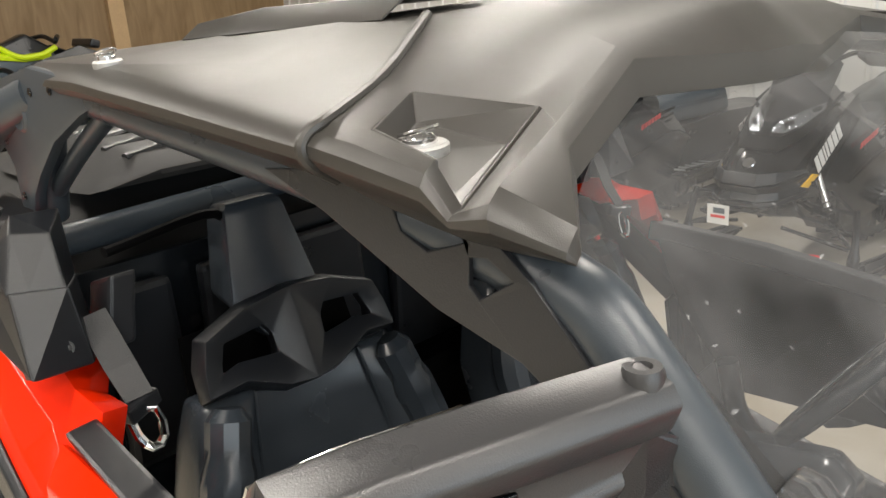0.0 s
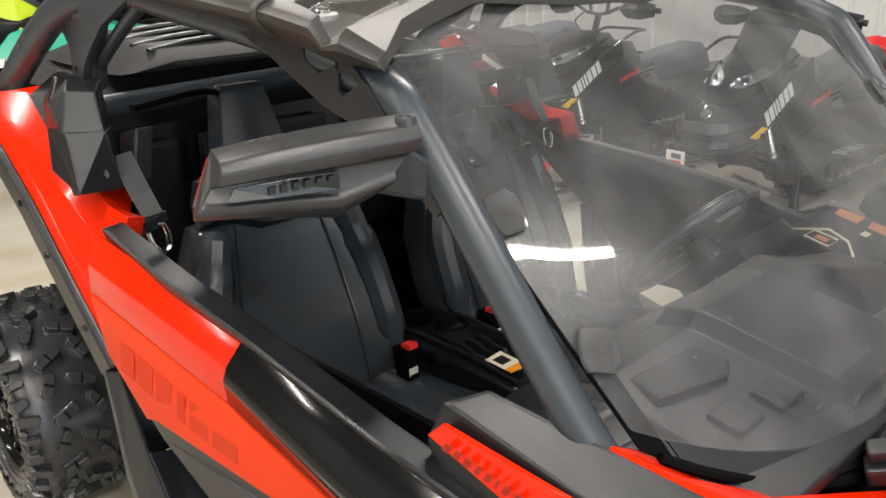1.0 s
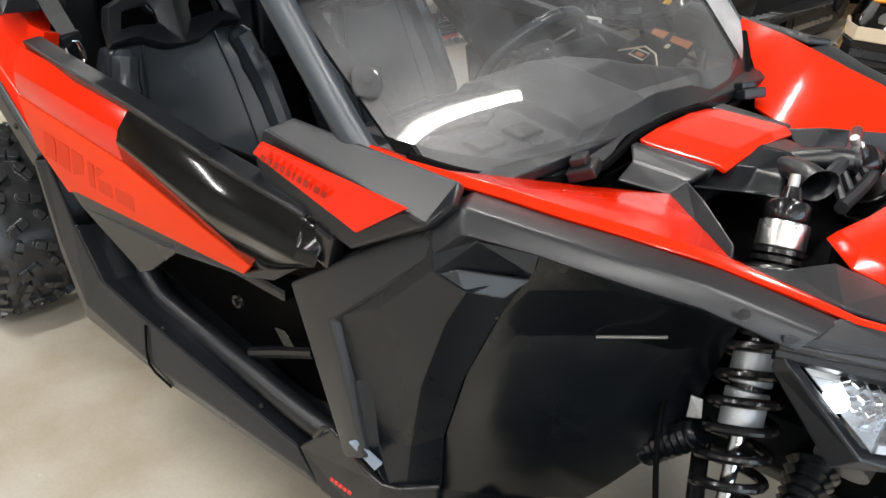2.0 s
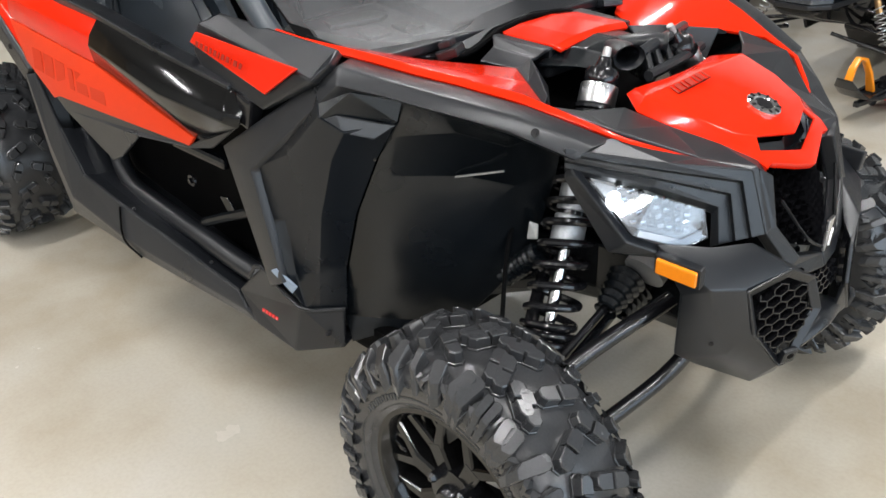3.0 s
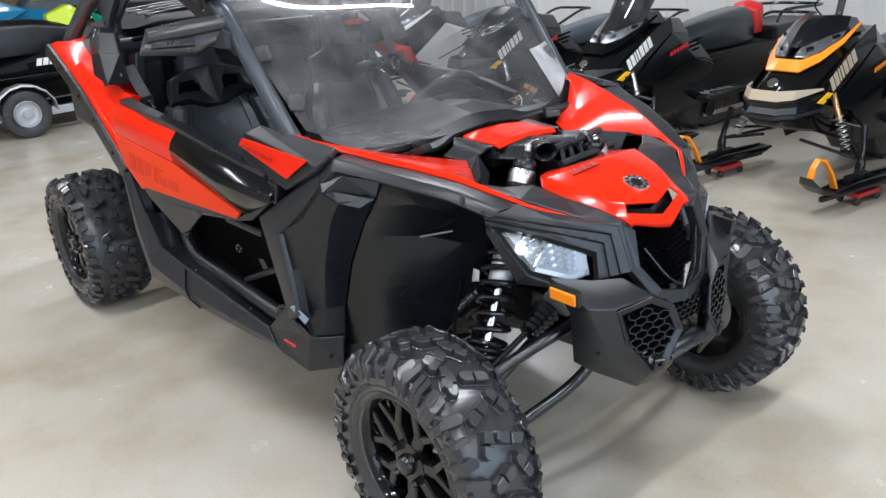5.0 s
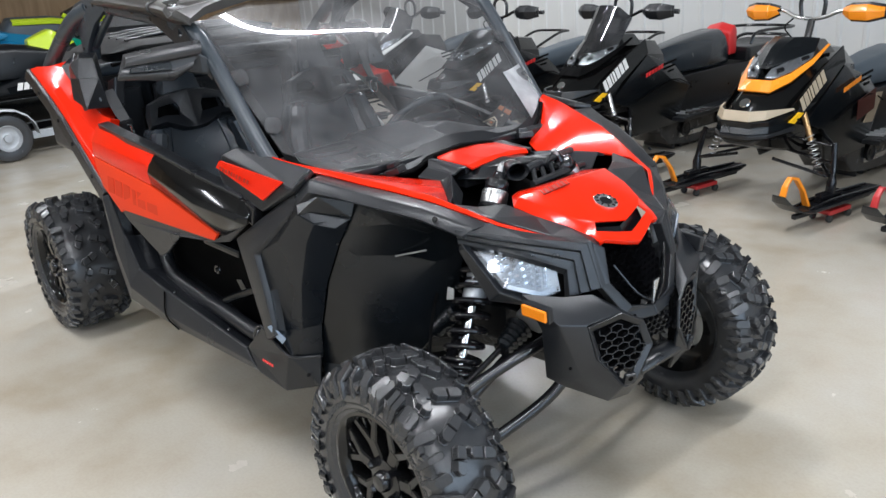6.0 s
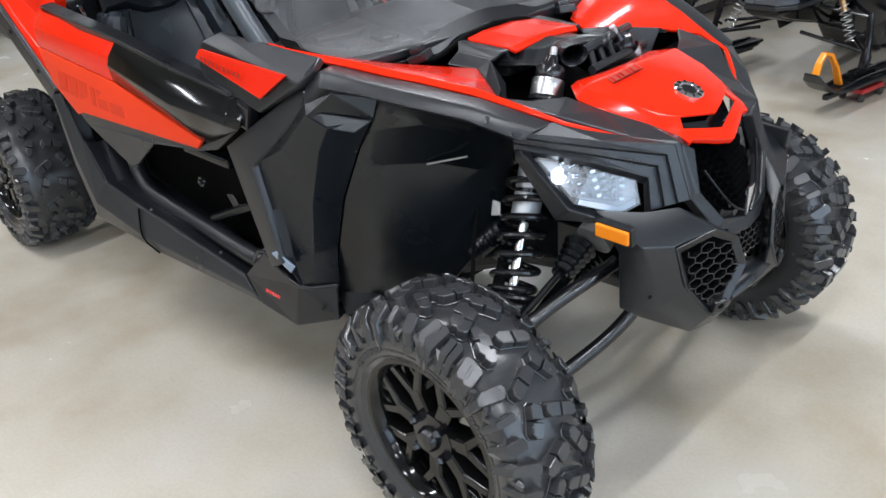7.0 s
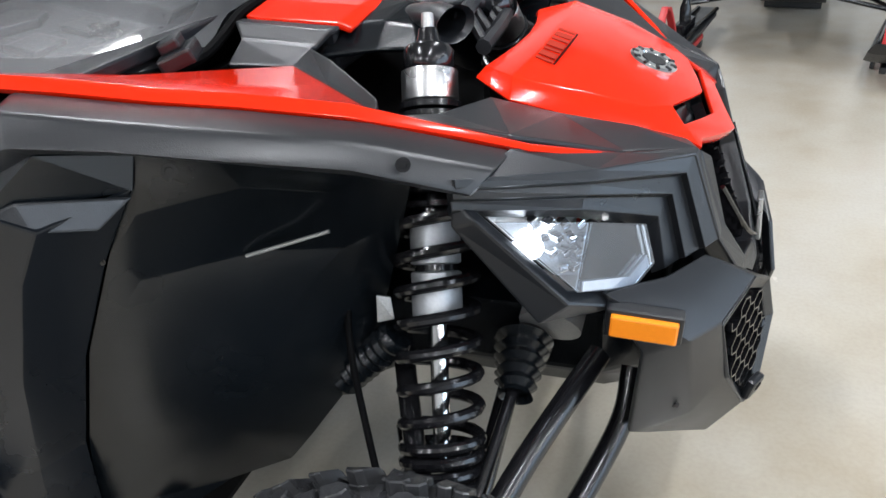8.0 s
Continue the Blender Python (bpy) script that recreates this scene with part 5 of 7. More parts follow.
# roof
def roof_skin():
    """Moulded roof: each row runs from the rolled side edge over the crest to the middle, then mirrored."""
    half = [[(-0.926, -0.632, 1.457), (-0.922, -0.638, 1.461), (-0.924, -0.630, 1.464), (-0.990, -0.545, 1.484), (-1.066, -0.345, 1.510), (-1.060, -0.10, 1.492), (-1.058, 0.0, 1.490)],
            [(-0.928, -0.636, 1.459), (-0.924, -0.645, 1.467), (-0.928, -0.628, 1.480), (-0.996, -0.546, 1.506), (-1.072, -0.345, 1.545), (-1.066, -0.10, 1.526), (-1.064, 0.0, 1.525)],
            [(-0.965, -0.640, 1.460), (-0.961, -0.671, 1.486), (-0.964, -0.656, 1.507), (-1.022, -0.526, 1.519), (-1.092, -0.345, 1.556), (-1.092, -0.10, 1.552), (-1.092, 0.0, 1.553)],
            [(-1.005, -0.643, 1.462), (-0.994, -0.672, 1.482), (-0.999, -0.652, 1.487), (-1.056, -0.500, 1.524), (-1.112, -0.345, 1.563), (-1.118, -0.10, 1.573), (-1.118, 0.0, 1.574)],
            [(-1.030, -0.648, 1.468), (-1.012, -0.677, 1.500), (-1.014, -0.660, 1.518), (-1.078, -0.512, 1.527), (-1.132, -0.345, 1.570), (-1.135, -0.10, 1.580), (-1.135, 0.0, 1.581)],
            [(-1.088, -0.650, 1.478), (-1.090, -0.672, 1.508), (-1.096, -0.642, 1.528), (-1.150, -0.555, 1.538), (-1.190, -0.345, 1.584), (-1.190, -0.10, 1.595), (-1.190, 0.0, 1.596)],
            [(-1.140, -0.644, 1.485), (-1.140, -0.671, 1.511), (-1.142, -0.642, 1.530), (-1.190, -0.545, 1.549), (-1.280, -0.405, 1.588), (-1.285, -0.10, 1.603), (-1.285, 0.0, 1.604)],
            [(-1.400, -0.628, 1.500), (-1.400, -0.650, 1.522), (-1.400, -0.620, 1.543), (-1.400, -0.540, 1.556), (-1.430, -0.394, 1.588), (-1.430, -0.10, 1.598), (-1.430, 0.0, 1.599)],
            [(-1.650, -0.615, 1.513), (-1.650, -0.636, 1.535), (-1.650, -0.606, 1.557), (-1.650, -0.540, 1.563), (-1.690, -0.394, 1.574), (-1.700, -0.10, 1.580), (-1.700, 0.0, 1.580)],
            [(-1.860, -0.600, 1.513), (-1.868, -0.616, 1.532), (-1.872, -0.592, 1.554), (-1.890, -0.530, 1.556), (-1.930, -0.394, 1.558), (-1.950, -0.10, 1.560), (-1.950, 0.0, 1.560)],
            [(-1.885, -0.592, 1.490), (-1.893, -0.600, 1.505), (-1.900, -0.580, 1.520), (-1.920, -0.520, 1.522), (-1.960, -0.394, 1.525), (-1.980, -0.10, 1.525), (-1.980, 0.0, 1.525)]]
    # the front shell laps over the rear one
    half[6] = [(x, y, z + 0.003) for x, y, z in half[6]]
    half.insert(7, [(x - 0.004, y + (0.007 if k < 3 else 0.0), z - 0.007) for k, (x, y, z) in enumerate(half[6])])
    rows = []
    for r in half:
        lo, mid, top = (Vector(p) for p in r[:3])
        ctrl = mid * 2 - (lo + top) / 2
        roll = [tuple(lo * (1 - t) ** 2 + ctrl * (2 * t * (1 - t)) + top * t * t) for t in (0, 0.2, 0.4, 0.6, 0.8, 1)]
        r = roll + r[3:]
        rows.append(r + [(x - (0.05 * min(1.0, -y / 0.345) if x > -1.2 else 0.0), -y, z - (0.012 if x > -1.2 else 0.0)) for x, y, z in r[-2::-1]])
    return loft(rows, 0.006, 0.0025, skip=((3, 5), (4, 5), (3, 12), (4, 12)))


def roof_recess():
    """Pocket in the roof's corner: a sunken floor, open through a notch in the rolled edge."""
    v = [(-0.999, -0.652, 1.487), (-1.056, -0.500, 1.524), (-1.153, -0.551, 1.538), (-1.096, -0.642, 1.528), (-1.014, -0.660, 1.518), (-1.011, -0.661, 1.486),
         (-1.003, -0.651, 1.482), (-1.048, -0.550, 1.502), (-1.132, -0.568, 1.515), (-1.094, -0.630, 1.507)]
    f = [(1, 2, 8, 7), (0, 1, 7, 6), (2, 3, 9, 8), (3, 4, 5, 9), (6, 7, 8, 9, 5), (0, 6, 5)]
    return sheet(v, f, 0.003, 0.0015)


part("roof", roof_skin(), ROOF, CAR, "moulded charcoal plastic roof with ridges", True, 50)
for s, _ in SIDES:
    part("roof_recess", flip(roof_recess(), s), ROOF, CAR)
    lo, ctrl, top = Vector((-1.141, -0.642, 1.487)), Vector((-1.141, -0.700, 1.518)), Vector((-1.143, -0.642, 1.534))
    bead = [tuple(lo * (1 - t) ** 2 + ctrl * (2 * t * (1 - t)) + top * t * t) for t in (0, 0.25, 0.5, 0.75, 1)] + [(-1.191, -0.545, 1.553), (-1.280, -0.405, 1.592)]
    part("roof_seam", flip(tube(bead, 0.0055, 10, 4), s), ROOF, CAR, "", True)
    part("roof_fin", flip(loft([[(-1.36, -0.40, 1.588), (-1.36, -0.36, 1.612), (-1.36, -0.20, 1.606)], [(-1.62, -0.41, 1.576), (-1.62, -0.38, 1.606), (-1.62, -0.22, 1.596)], [(-1.78, -0.42, 1.568), (-1.78, -0.39, 1.588), (-1.78, -0.26, 1.578)]], 0.003, 0.003), s), ROOF, CAR, "", True)
    for x, y, z, k in ((-1.085, -0.606, 1.511, 1.0), (-1.626, -0.597, 1.560, 0.8)):
        q = new("quarter_turn_fastener")
        q.parent = CAR
        part("washer", flip(along(lathe([(0.0001, 0.002), (0.020 * k, 0.002), (0.022 * k, 0.0), (0.022 * k, -0.008)], 20, "z"), (x, y, z), (x, y - 0.05, z + 1)), s), CAST, q, "zinc washer", True)
        part("head", flip(along(lathe([(0.0001, 0.008), (0.011 * k, 0.008), (0.013 * k, 0.006), (0.013 * k, 0.002)], 16, "z"), (x, y, z), (x, y - 0.05, z + 1)), s), CHROME, q, "bright fastener head", True)
        part("ring", flip(along(tube([(0.015 * k * math.cos(a), 0.015 * k * math.sin(a), 0.011 + 0.004 * math.cos(a)) for a in [i * math.pi / 6 for i in range(13)]], 0.0016, 8, 1), (x, y, z), (x, y - 0.05, z + 1)), s), CHROME, q, "wire ring", True)


# windshield: a bowed clear sheet inside a black border
SCREEN_TRIM = ((0.0, 0.060), (0.21, 0.050), (0.39, 0.012), (0.57, 0.0), (0.80, 0.0), (1.0, 0.0))


def screen_point(u, v):
    """u from -1 at the right edge to 1 at the left; v from 0 at the trimmed base to 1 at the top of one smooth bowed surface."""
    s = min(1.0, abs(u))
    k = max(i for i in range(5) if SCREEN_TRIM[i][0] <= s + 1e-9)
    (s0, a0), (s1, a1) = SCREEN_TRIM[k], SCREEN_TRIM[k + 1]
    f = (s - s0) / (s1 - s0)
    f = f * f * (3 - 2 * f)
    v = a0 + (a1 - a0) * f + (1 - a0 - (a1 - a0) * f) * v
    bx, bz = -0.412 - 0.1195 * s ** 3 - 0.061 * s ** 1.5, 0.985 + 0.141 * s ** 3 - 0.0575 * s ** 1.5
    bow = 1 - s ** 2.2
    w = min(1.0, max(0.0, (v - 0.55) / 0.45))
    w = w * w * (3 - 2 * w)
    tx, tz = -0.955 - (0.146 + 0.024 * w) * bow, 1.455 + (0.107 - 0.035 * w) * bow
    bulge = (0.038 * bow - 0.005) * math.sin(math.pi * min(1.0, max(0.0, v)))
    return (bx + (tx - bx) * v + bulge * 0.7, u * (0.555 + 0.050 * v), bz + (tz - bz) * v + bulge * 0.7)


def screen_patch(u0, u1, v0, v1, nu, nv, lift=0.0, t=0.003):
    bm = loft([[tuple(Vector(screen_point(u0 + (u1 - u0) * i / nu, v0 + (v1 - v0) * j / nv)) + Vector((lift * 0.7, 0, lift * 0.7))) for i in range(nu + 1)] for j in range(nv + 1)], t, 0)
    return bm


ws = new("windshield")
ws.parent = CAR
tagged(ws, "clear hard-coated windshield with black border, lightly dusty, with glare put into its haze")
pane = part("clear_sheet", screen_patch(-1, 1, 0.047, 1, 48, 24, 0.0, 0.0), WINDSHIELD, ws, "clear bowed sheet", True, 60)
pane.visible_shadow = False
part("border", screen_patch(-1.0, -0.940, 0, 1, 3, 14, -0.005), BLACK, ws, smooth=True)
part("border", screen_patch(0.955, 1.0, 0, 0.85, 2, 14, -0.005), BLACK, ws, smooth=True)
part("border", screen_patch(-0.935, 0.955, 0.0, 0.050, 40, 3, 0.0), PLASTIC, ws, smooth=True)
for s, _ in SIDES:
    for v in (0.25, 0.585):
        p = Vector(screen_point(-0.955, v))
        up = (Vector(screen_point(-0.955, v + 0.05)) - p).normalized()
        side = (Vector(screen_point(-0.90, v)) - p).normalized()
        nrm = side.cross(up).normalized()
        if nrm.z < 0:
            nrm = -nrm
        c = new("screen_clip")
        c.parent = CAR
        m = Matrix.Translation(p + nrm * 0.002) @ Matrix((side, nrm.cross(side), nrm)).transposed().to_4x4()
        b = prism([(-0.020, -0.028), (0.014, -0.030), (0.024, -0.012), (0.024, 0.014), (0.014, 0.028), (-0.020, 0.026), (-0.026, 0.012), (-0.026, -0.014)], "z", (0.0, 0.009), 0.003)
        b.transform(m)
        part("pad", flip(b, s), CLIP, c, "hexagonal clear plastic clip")
        k = lathe([(0.0001, 0.012), (0.007, 0.012), (0.009, 0.009), (0.009, 0.007)], 14, "z")
        k.transform(m)
        part("bolt", flip(k, s), CLIP, c)
    p = Vector((-0.425, -0.285, 0.998))
    st = new("screen_latch")
    st.parent = CAR
    part("pad", flip(block((0.05, 0.055, 0.022), tuple(p), (0, -20, 25), 0.005), s), PLASTIC, st)
    part("tab", flip(block((0.03, 0.035, 0.016), (p.x - 0.01, p.y, p.z + 0.016), (0, -20, 25), 0.004), s), PLASTIC, st)
    part("base_seal", flip(tube([screen_point(-u, -0.012) for u in (0.0, 0.1, 0.2, 0.3, 0.4, 0.5, 0.6, 0.7, 0.8, 0.9, 0.98)], 0.008, 8, 4), s), BLACK, CAR, "", True)

part("notice", screen_patch(0.76, 0.99, 0.03, 0.33, 6, 8, 0.006, 0.001), glass("wrinkled_film", (0.80, 0.88, 0.90), 0.55), ws, "wrinkled clear film on the screen edge", True)
# document card in a clear pouch on the driver's side of the dash
card_a, card_b, card_c, card_d = Vector((-0.985, 0.628, 0.930)), Vector((-0.859, 0.611, 1.018)), Vector((-0.663, 0.483, 1.032)), Vector((-0.712, 0.452, 0.949))
on_card = lambda a, b: tuple(card_b.lerp(card_c, a).lerp(card_a.lerp(card_d, a), b) + Vector((-0.002, -0.003, 0.002)))
pouch = part("pouch", sheet([card_b, card_c, card_d, card_a], [(0, 1, 2, 3)], 0.004, 0.001), PLASTIC_MID, CAR, "dark printed card in a clear pouch")
ORANGE_FADED = surface("faded_orange", (0.60, 0.22, 0.09), 0.5)
part("orange_band", sheet([on_card(0.05, 0.04), on_card(0.40, 0.02), on_card(0.42, 0.22), on_card(0.10, 0.20)], [(0, 1, 2, 3)], 0.001, 0), ORANGE_FADED, pouch, "faded orange print")
part("orange_band", sheet([on_card(0.52, 0.05), on_card(0.97, 0.05), on_card(0.97, 0.24), on_card(0.56, 0.22)], [(0, 1, 2, 3)], 0.001, 0), ORANGE_FADED, pouch, "faded orange print")
part("orange_band", sheet([on_card(0.30, 0.78), on_card(0.44, 0.78), on_card(0.44, 0.88), on_card(0.30, 0.88)], [(0, 1, 2, 3)], 0.001, 0), ORANGE_FADED, pouch)
part("white_line", tube([on_card(0.02, 0.98), on_card(0.30, 0.58), on_card(0.58, 0.66), on_card(0.80, 0.97)], 0.0028, 6, 1), CREAM, pouch)
part("white_line", tube([on_card(0.22, 0.72), on_card(0.50, 0.72), on_card(0.50, 0.94), on_card(0.22, 0.94), on_card(0.22, 0.72)], 0.0022, 6, 1), CREAM, pouch)
part("white_spot", sheet([on_card(0.58, 0.30), on_card(0.66, 0.30), on_card(0.66, 0.42), on_card(0.58, 0.42)], [(0, 1, 2, 3)], 0.001, 0), CREAM, pouch)


# mirror
def mirror(side):
    mr = new("side_mirror")
    mr.parent = CAR
    tagged(mr, "large black side mirror on a short arm")
    # cross-sections from the outer end inward: back, top, brow, recessed panel, sill, bottom
    st = [[(-0.985, -0.835, 1.384), (-0.972, -0.838, 1.396), (-0.946, -0.842, 1.386), (-0.939, -0.845, 1.374), (-0.942, -0.849, 1.361), (-0.957, -0.851, 1.357), (-0.953, -0.864, 1.342), (-0.947, -0.868, 1.339), (-0.952, -0.874, 1.331), (-0.964, -0.872, 1.324), (-0.988, -0.858, 1.332)],
          [(-0.968, -0.790, 1.392), (-0.949, -0.790, 1.404), (-0.922, -0.790, 1.394), (-0.914, -0.790, 1.381), (-0.918, -0.790, 1.366), (-0.934, -0.790, 1.361), (-0.930, -0.792, 1.340), (-0.924, -0.793, 1.336), (-0.928, -0.795, 1.326), (-0.941, -0.795, 1.315), (-0.966, -0.790, 1.322)],
          [(-0.935, -0.725, 1.401), (-0.918, -0.728, 1.412), (-0.890, -0.728, 1.402), (-0.883, -0.728, 1.388), (-0.888, -0.728, 1.371), (-0.904, -0.726, 1.365), (-0.905, -0.724, 1.336), (-0.899, -0.722, 1.331), (-0.903, -0.722, 1.318), (-0.916, -0.722, 1.303), (-0.941, -0.722, 1.310)],
          [(-0.892, -0.648, 1.406), (-0.878, -0.648, 1.419), (-0.852, -0.645, 1.410), (-0.845, -0.645, 1.397), (-0.851, -0.648, 1.380), (-0.862, -0.652, 1.375), (-0.869, -0.668, 1.356), (-0.866, -0.669, 1.351), (-0.868, -0.671, 1.344), (-0.879, -0.673, 1.336), (-0.898, -0.670, 1.345)]]
    part("shell", flip(loft(st, w=0.003, closed=True, cap=True), side), MIRROR_SHELL, mr, "charcoal moulded shell", True, 32)
    fr = lambda k, a: tuple(Vector(st[k][5]).lerp(Vector(st[k][6]), a) + Vector((0.009, -0.002, 0)))
    inset = [fr(0, 0.1), fr(0, 0.9), fr(1, 0.06), fr(1, 0.94), fr(2, 0.06), fr(2, 0.80)]
    inset[0], inset[1] = tuple(Vector(inset[0]).lerp(Vector(inset[2]), 0.35)), tuple(Vector(inset[1]).lerp(Vector(inset[3]), 0.30))
    part("inset", flip(sheet(inset, [(0, 1, 3, 2), (2, 3, 5, 4)], 0.004, 0.001), side), LINER, mr, "dark recessed plate")
    part("lettering", flip(bars((-0.9215, -0.802, 1.347), (0.42, 1, 0.08), (0.05, 0, 1), (0.008,) * 6, 0.009, 0.005, 0.2, 0.001), side), LINER, mr)
    rear = [Vector(p) + Vector((-0.002, 0, 0)) for p in (st[0][0], st[1][0], st[2][0], st[2][10], st[1][10], st[0][10])]
    part("arm", flip(loft([[(-0.885, -0.690, 1.398), (-0.935, -0.690, 1.398), (-0.940, -0.690, 1.330), (-0.905, -0.690, 1.330)], [(-0.865, -0.645, 1.378), (-0.92, -0.645, 1.378), (-0.92, -0.645, 1.315), (-0.87, -0.645, 1.318)], [(-0.852, -0.612, 1.355), (-0.895, -0.612, 1.355), (-0.89, -0.612, 1.305), (-0.85, -0.612, 1.31)]], w=0.006, closed=True, cap=True), side), PLASTIC, mr)
    part("pivot", flip(along(lathe([(0.0001, 0.002), (0.005, 0.002), (0.006, 0.005), (0.011, 0.005), (0.013, 0.0), (0.013, -0.01)], 16, "z"), (-0.868, -0.652, 1.412), (-0.868, -0.652, 1.5)), side), MIRROR_SHELL, mr, "", True)
    part("glass", flip(sheet([tuple(p) for p in rear], [(0, 1, 4, 5), (1, 2, 3, 4)], 0.004, 0), side), CHROME, mr, "mirror glass")


mirror(1)


# cabin
def seat(side, y):
    st = new("seat")
    st.parent = CAR
    tagged(st, "black vinyl bucket seat with cut-outs under the headrest")
    def ring(x, z, w, lean, bol, depth):
        return [(x - depth, y - w, z), (x, y - w * 0.98, z + lean * 0), (x + bol, y - w * 0.80, z), (x + 0.01, y - w * 0.55, z), (x, y, z), (x + 0.01, y + w * 0.55, z), (x + bol, y + w * 0.80, z), (x, y + w * 0.98, z), (x - depth, y + w, z)]
    secs = [ring(-1.575, 0.60, 0.235, 0, 0.05, 0.10), ring(-1.62, 0.72, 0.250, 0, 0.055, 0.10), ring(-1.68, 0.86, 0.245, 0, 0.05, 0.09), ring(-1.705, 0.96, 0.215, 0, 0.04, 0.08), ring(-1.722, 1.030, 0.190, 0, 0.015, 0.06)]
    part("backrest", loft(secs, w=0.012, closed=True, cap=True), LEATHER, st, "padded vinyl backrest with piping", True, 50)
    for sg in (-1, 1):
        part("piping", tube([(s0[4][0] + 0.016, y + sg * (s0[7][1] - y) * 0.55, s0[4][2]) for s0 in secs], 0.004, 6, 4), LEATHER, st, "", True)
        part("bolster", tube([(s0[4][0] + 0.03, y + sg * (s0[7][1] - y) * 0.86, s0[4][2]) for s0 in secs], [0.028, 0.040, 0.042, 0.036, 0.022], 10, 4), LEATHER, st, "", True)
    base = [[(x, y - w, z - 0.12), (x, y - w, z + 0.02), (x, y - w * 0.72, z + 0.03), (x, y - w * 0.5, z), (x, y + w * 0.5, z), (x, y + w * 0.72, z + 0.03), (x, y + w, z + 0.02), (x, y + w, z - 0.12)] for x, z, w in ((-1.66, 0.60, 0.23), (-1.40, 0.605, 0.25), (-1.16, 0.64, 0.245), (-1.10, 0.61, 0.22))]
    part("cushion", loft(base, w=0.015, closed=True, cap=True), LEATHER, st, "padded vinyl cushion", True, 50)
    # moulded shoulder frame with two openings, then the head pad
    lean = lambda z: -1.728 - 0.30 * (z - 1.03)
    outer = [(0.0, 1.004), (0.050, 1.006), (0.120, 1.034), (0.188, 1.030), (0.186, 1.085), (0.170, 1.128), (0.085, 1.158), (0.0, 1.165)]
    hole = [(0.040, 1.066), (0.048, 1.052), (0.115, 1.056), (0.150, 1.056), (0.152, 1.080), (0.138, 1.112), (0.060, 1.120), (0.042, 1.098)]
    vs, fs = [], []
    for sg in (1, -1):
        k0 = len(vs)
        vs += [(lean(z) + (0.012 if k < 3 else 0.0), y + sg * u, z) for k, (u, z) in enumerate(outer)] + [(lean(z) - 0.010, y + sg * u, z) for u, z in hole]
        fs += [tuple(k0 + i for i in q) for q in [(k, k + 1, 8 + k + 1, 8 + k) for k in range(7)] + [(7, 0, 8, 15)]]
    at = lambda i: {16: 0, 23: 7}.get(i, i)
    fs = [tuple(at(i) for i in q) for q in fs]
    used = sorted({i for q in fs for i in q})
    part("shoulder_frame", sheet([vs[i] for i in used], [tuple(used.index(i) for i in q) for q in fs], 0.035, 0.004), PLASTIC, st, "moulded frame with two openings", True, 40)
    part("frame_backing", sheet([(-1.80, y - 0.17, 1.02), (-1.80, y + 0.17, 1.02), (-1.82, y + 0.16, 1.11), (-1.82, y - 0.16, 1.11)], [(0, 1, 2, 3)], 0.006, 0.0), BLACK, st)
    head = [[(-1.735, y - 0.040, 1.088), (-1.735, y + 0.040, 1.088), (-1.80, y + 0.04, 1.085), (-1.80, y - 0.04, 1.085)],
            [(-1.762, y - 0.088, 1.150), (-1.762, y + 0.078, 1.150), (-1.85, y + 0.075, 1.16), (-1.85, y - 0.080, 1.16)],
            [(-1.792, y - 0.064, 1.300), (-1.792, y + 0.044, 1.300), (-1.86, y + 0.045, 1.292), (-1.86, y - 0.060, 1.292)],
            [(-1.800, y - 0.056, 1.310), (-1.800, y + 0.036, 1.310), (-1.85, y + 0.035, 1.304), (-1.85, y - 0.050, 1.304)]]
    part("headrest", loft(head, w=0.007, closed=True, cap=True), LEATHER, st, "padded headrest", True, 30)


for s, _ in SIDES:
    seat(s, -0.325 * s)
    belt = new("seat_belt")
    belt.parent = CAR
    part("strap", flip(loft([[(-1.80, -0.640, 1.200), (-1.80, -0.596, 1.205)], [(-1.760, -0.628, 1.125), (-1.755, -0.585, 1.130)], [(-1.725, -0.622, 1.085), (-1.720, -0.582, 1.090)]], 0.003, 0), s), WEBBING, belt, "grey webbing strap")
    part("anchor", flip(block((0.02, 0.06, 0.025), (-1.722, -0.602, 1.075), (10, 0, 20), 0.004), s), PLASTIC, belt)
    tl = [(-1.720, -0.622, 1.066), (-1.710, -0.618, 1.036), (-1.702, -0.604, 1.016), (-1.704, -0.584, 1.026), (-1.716, -0.586, 1.066)]
    part("tongue", flip(tube(tl + [tl[0]], 0.0075, 8, 2, 0.6), s), CHROME, belt, "bright metal tongue")
    bk = new("belt_buckle")
    bk.parent = CAR
    part("stalk", flip(block((0.05, 0.035, 0.10), (-1.50, -0.140, 0.655), (0, -12, 0), 0.006), s), BLACK, bk)
    part("button", flip(block((0.032, 0.026, 0.015), (-1.488, -0.140, 0.712), (0, -12, 0), 0.003), s), BUCKLE_RED, bk, "red release button")
    part("label_patch", flip(decal((-1.474, -0.155, 0.64), (0, 1, 0), (0, 0, 1), [(0, 0), (0.026, 0), (0.026, 0.02), (0, 0.02)]), s), WHITE, bk)
part("console", loft([[(x, -w, 0.42), (x, -w * 0.92, z - 0.012), (x, -w * 0.80, z), (x, w * 0.80, z), (x, w * 0.92, z - 0.012), (x, w, 0.42)] for x, w, z in ((-1.72, 0.095, 0.66), (-1.66, 0.10, 0.690), (-1.45, 0.10, 0.695), (-1.32, 0.09, 0.690), (-1.22, 0.085, 0.685), (-1.16, 0.085, 0.665), (-0.85, 0.12, 0.74))], w=0.008, closed=True, cap=True), LINER, CAR, "black moulded centre console")
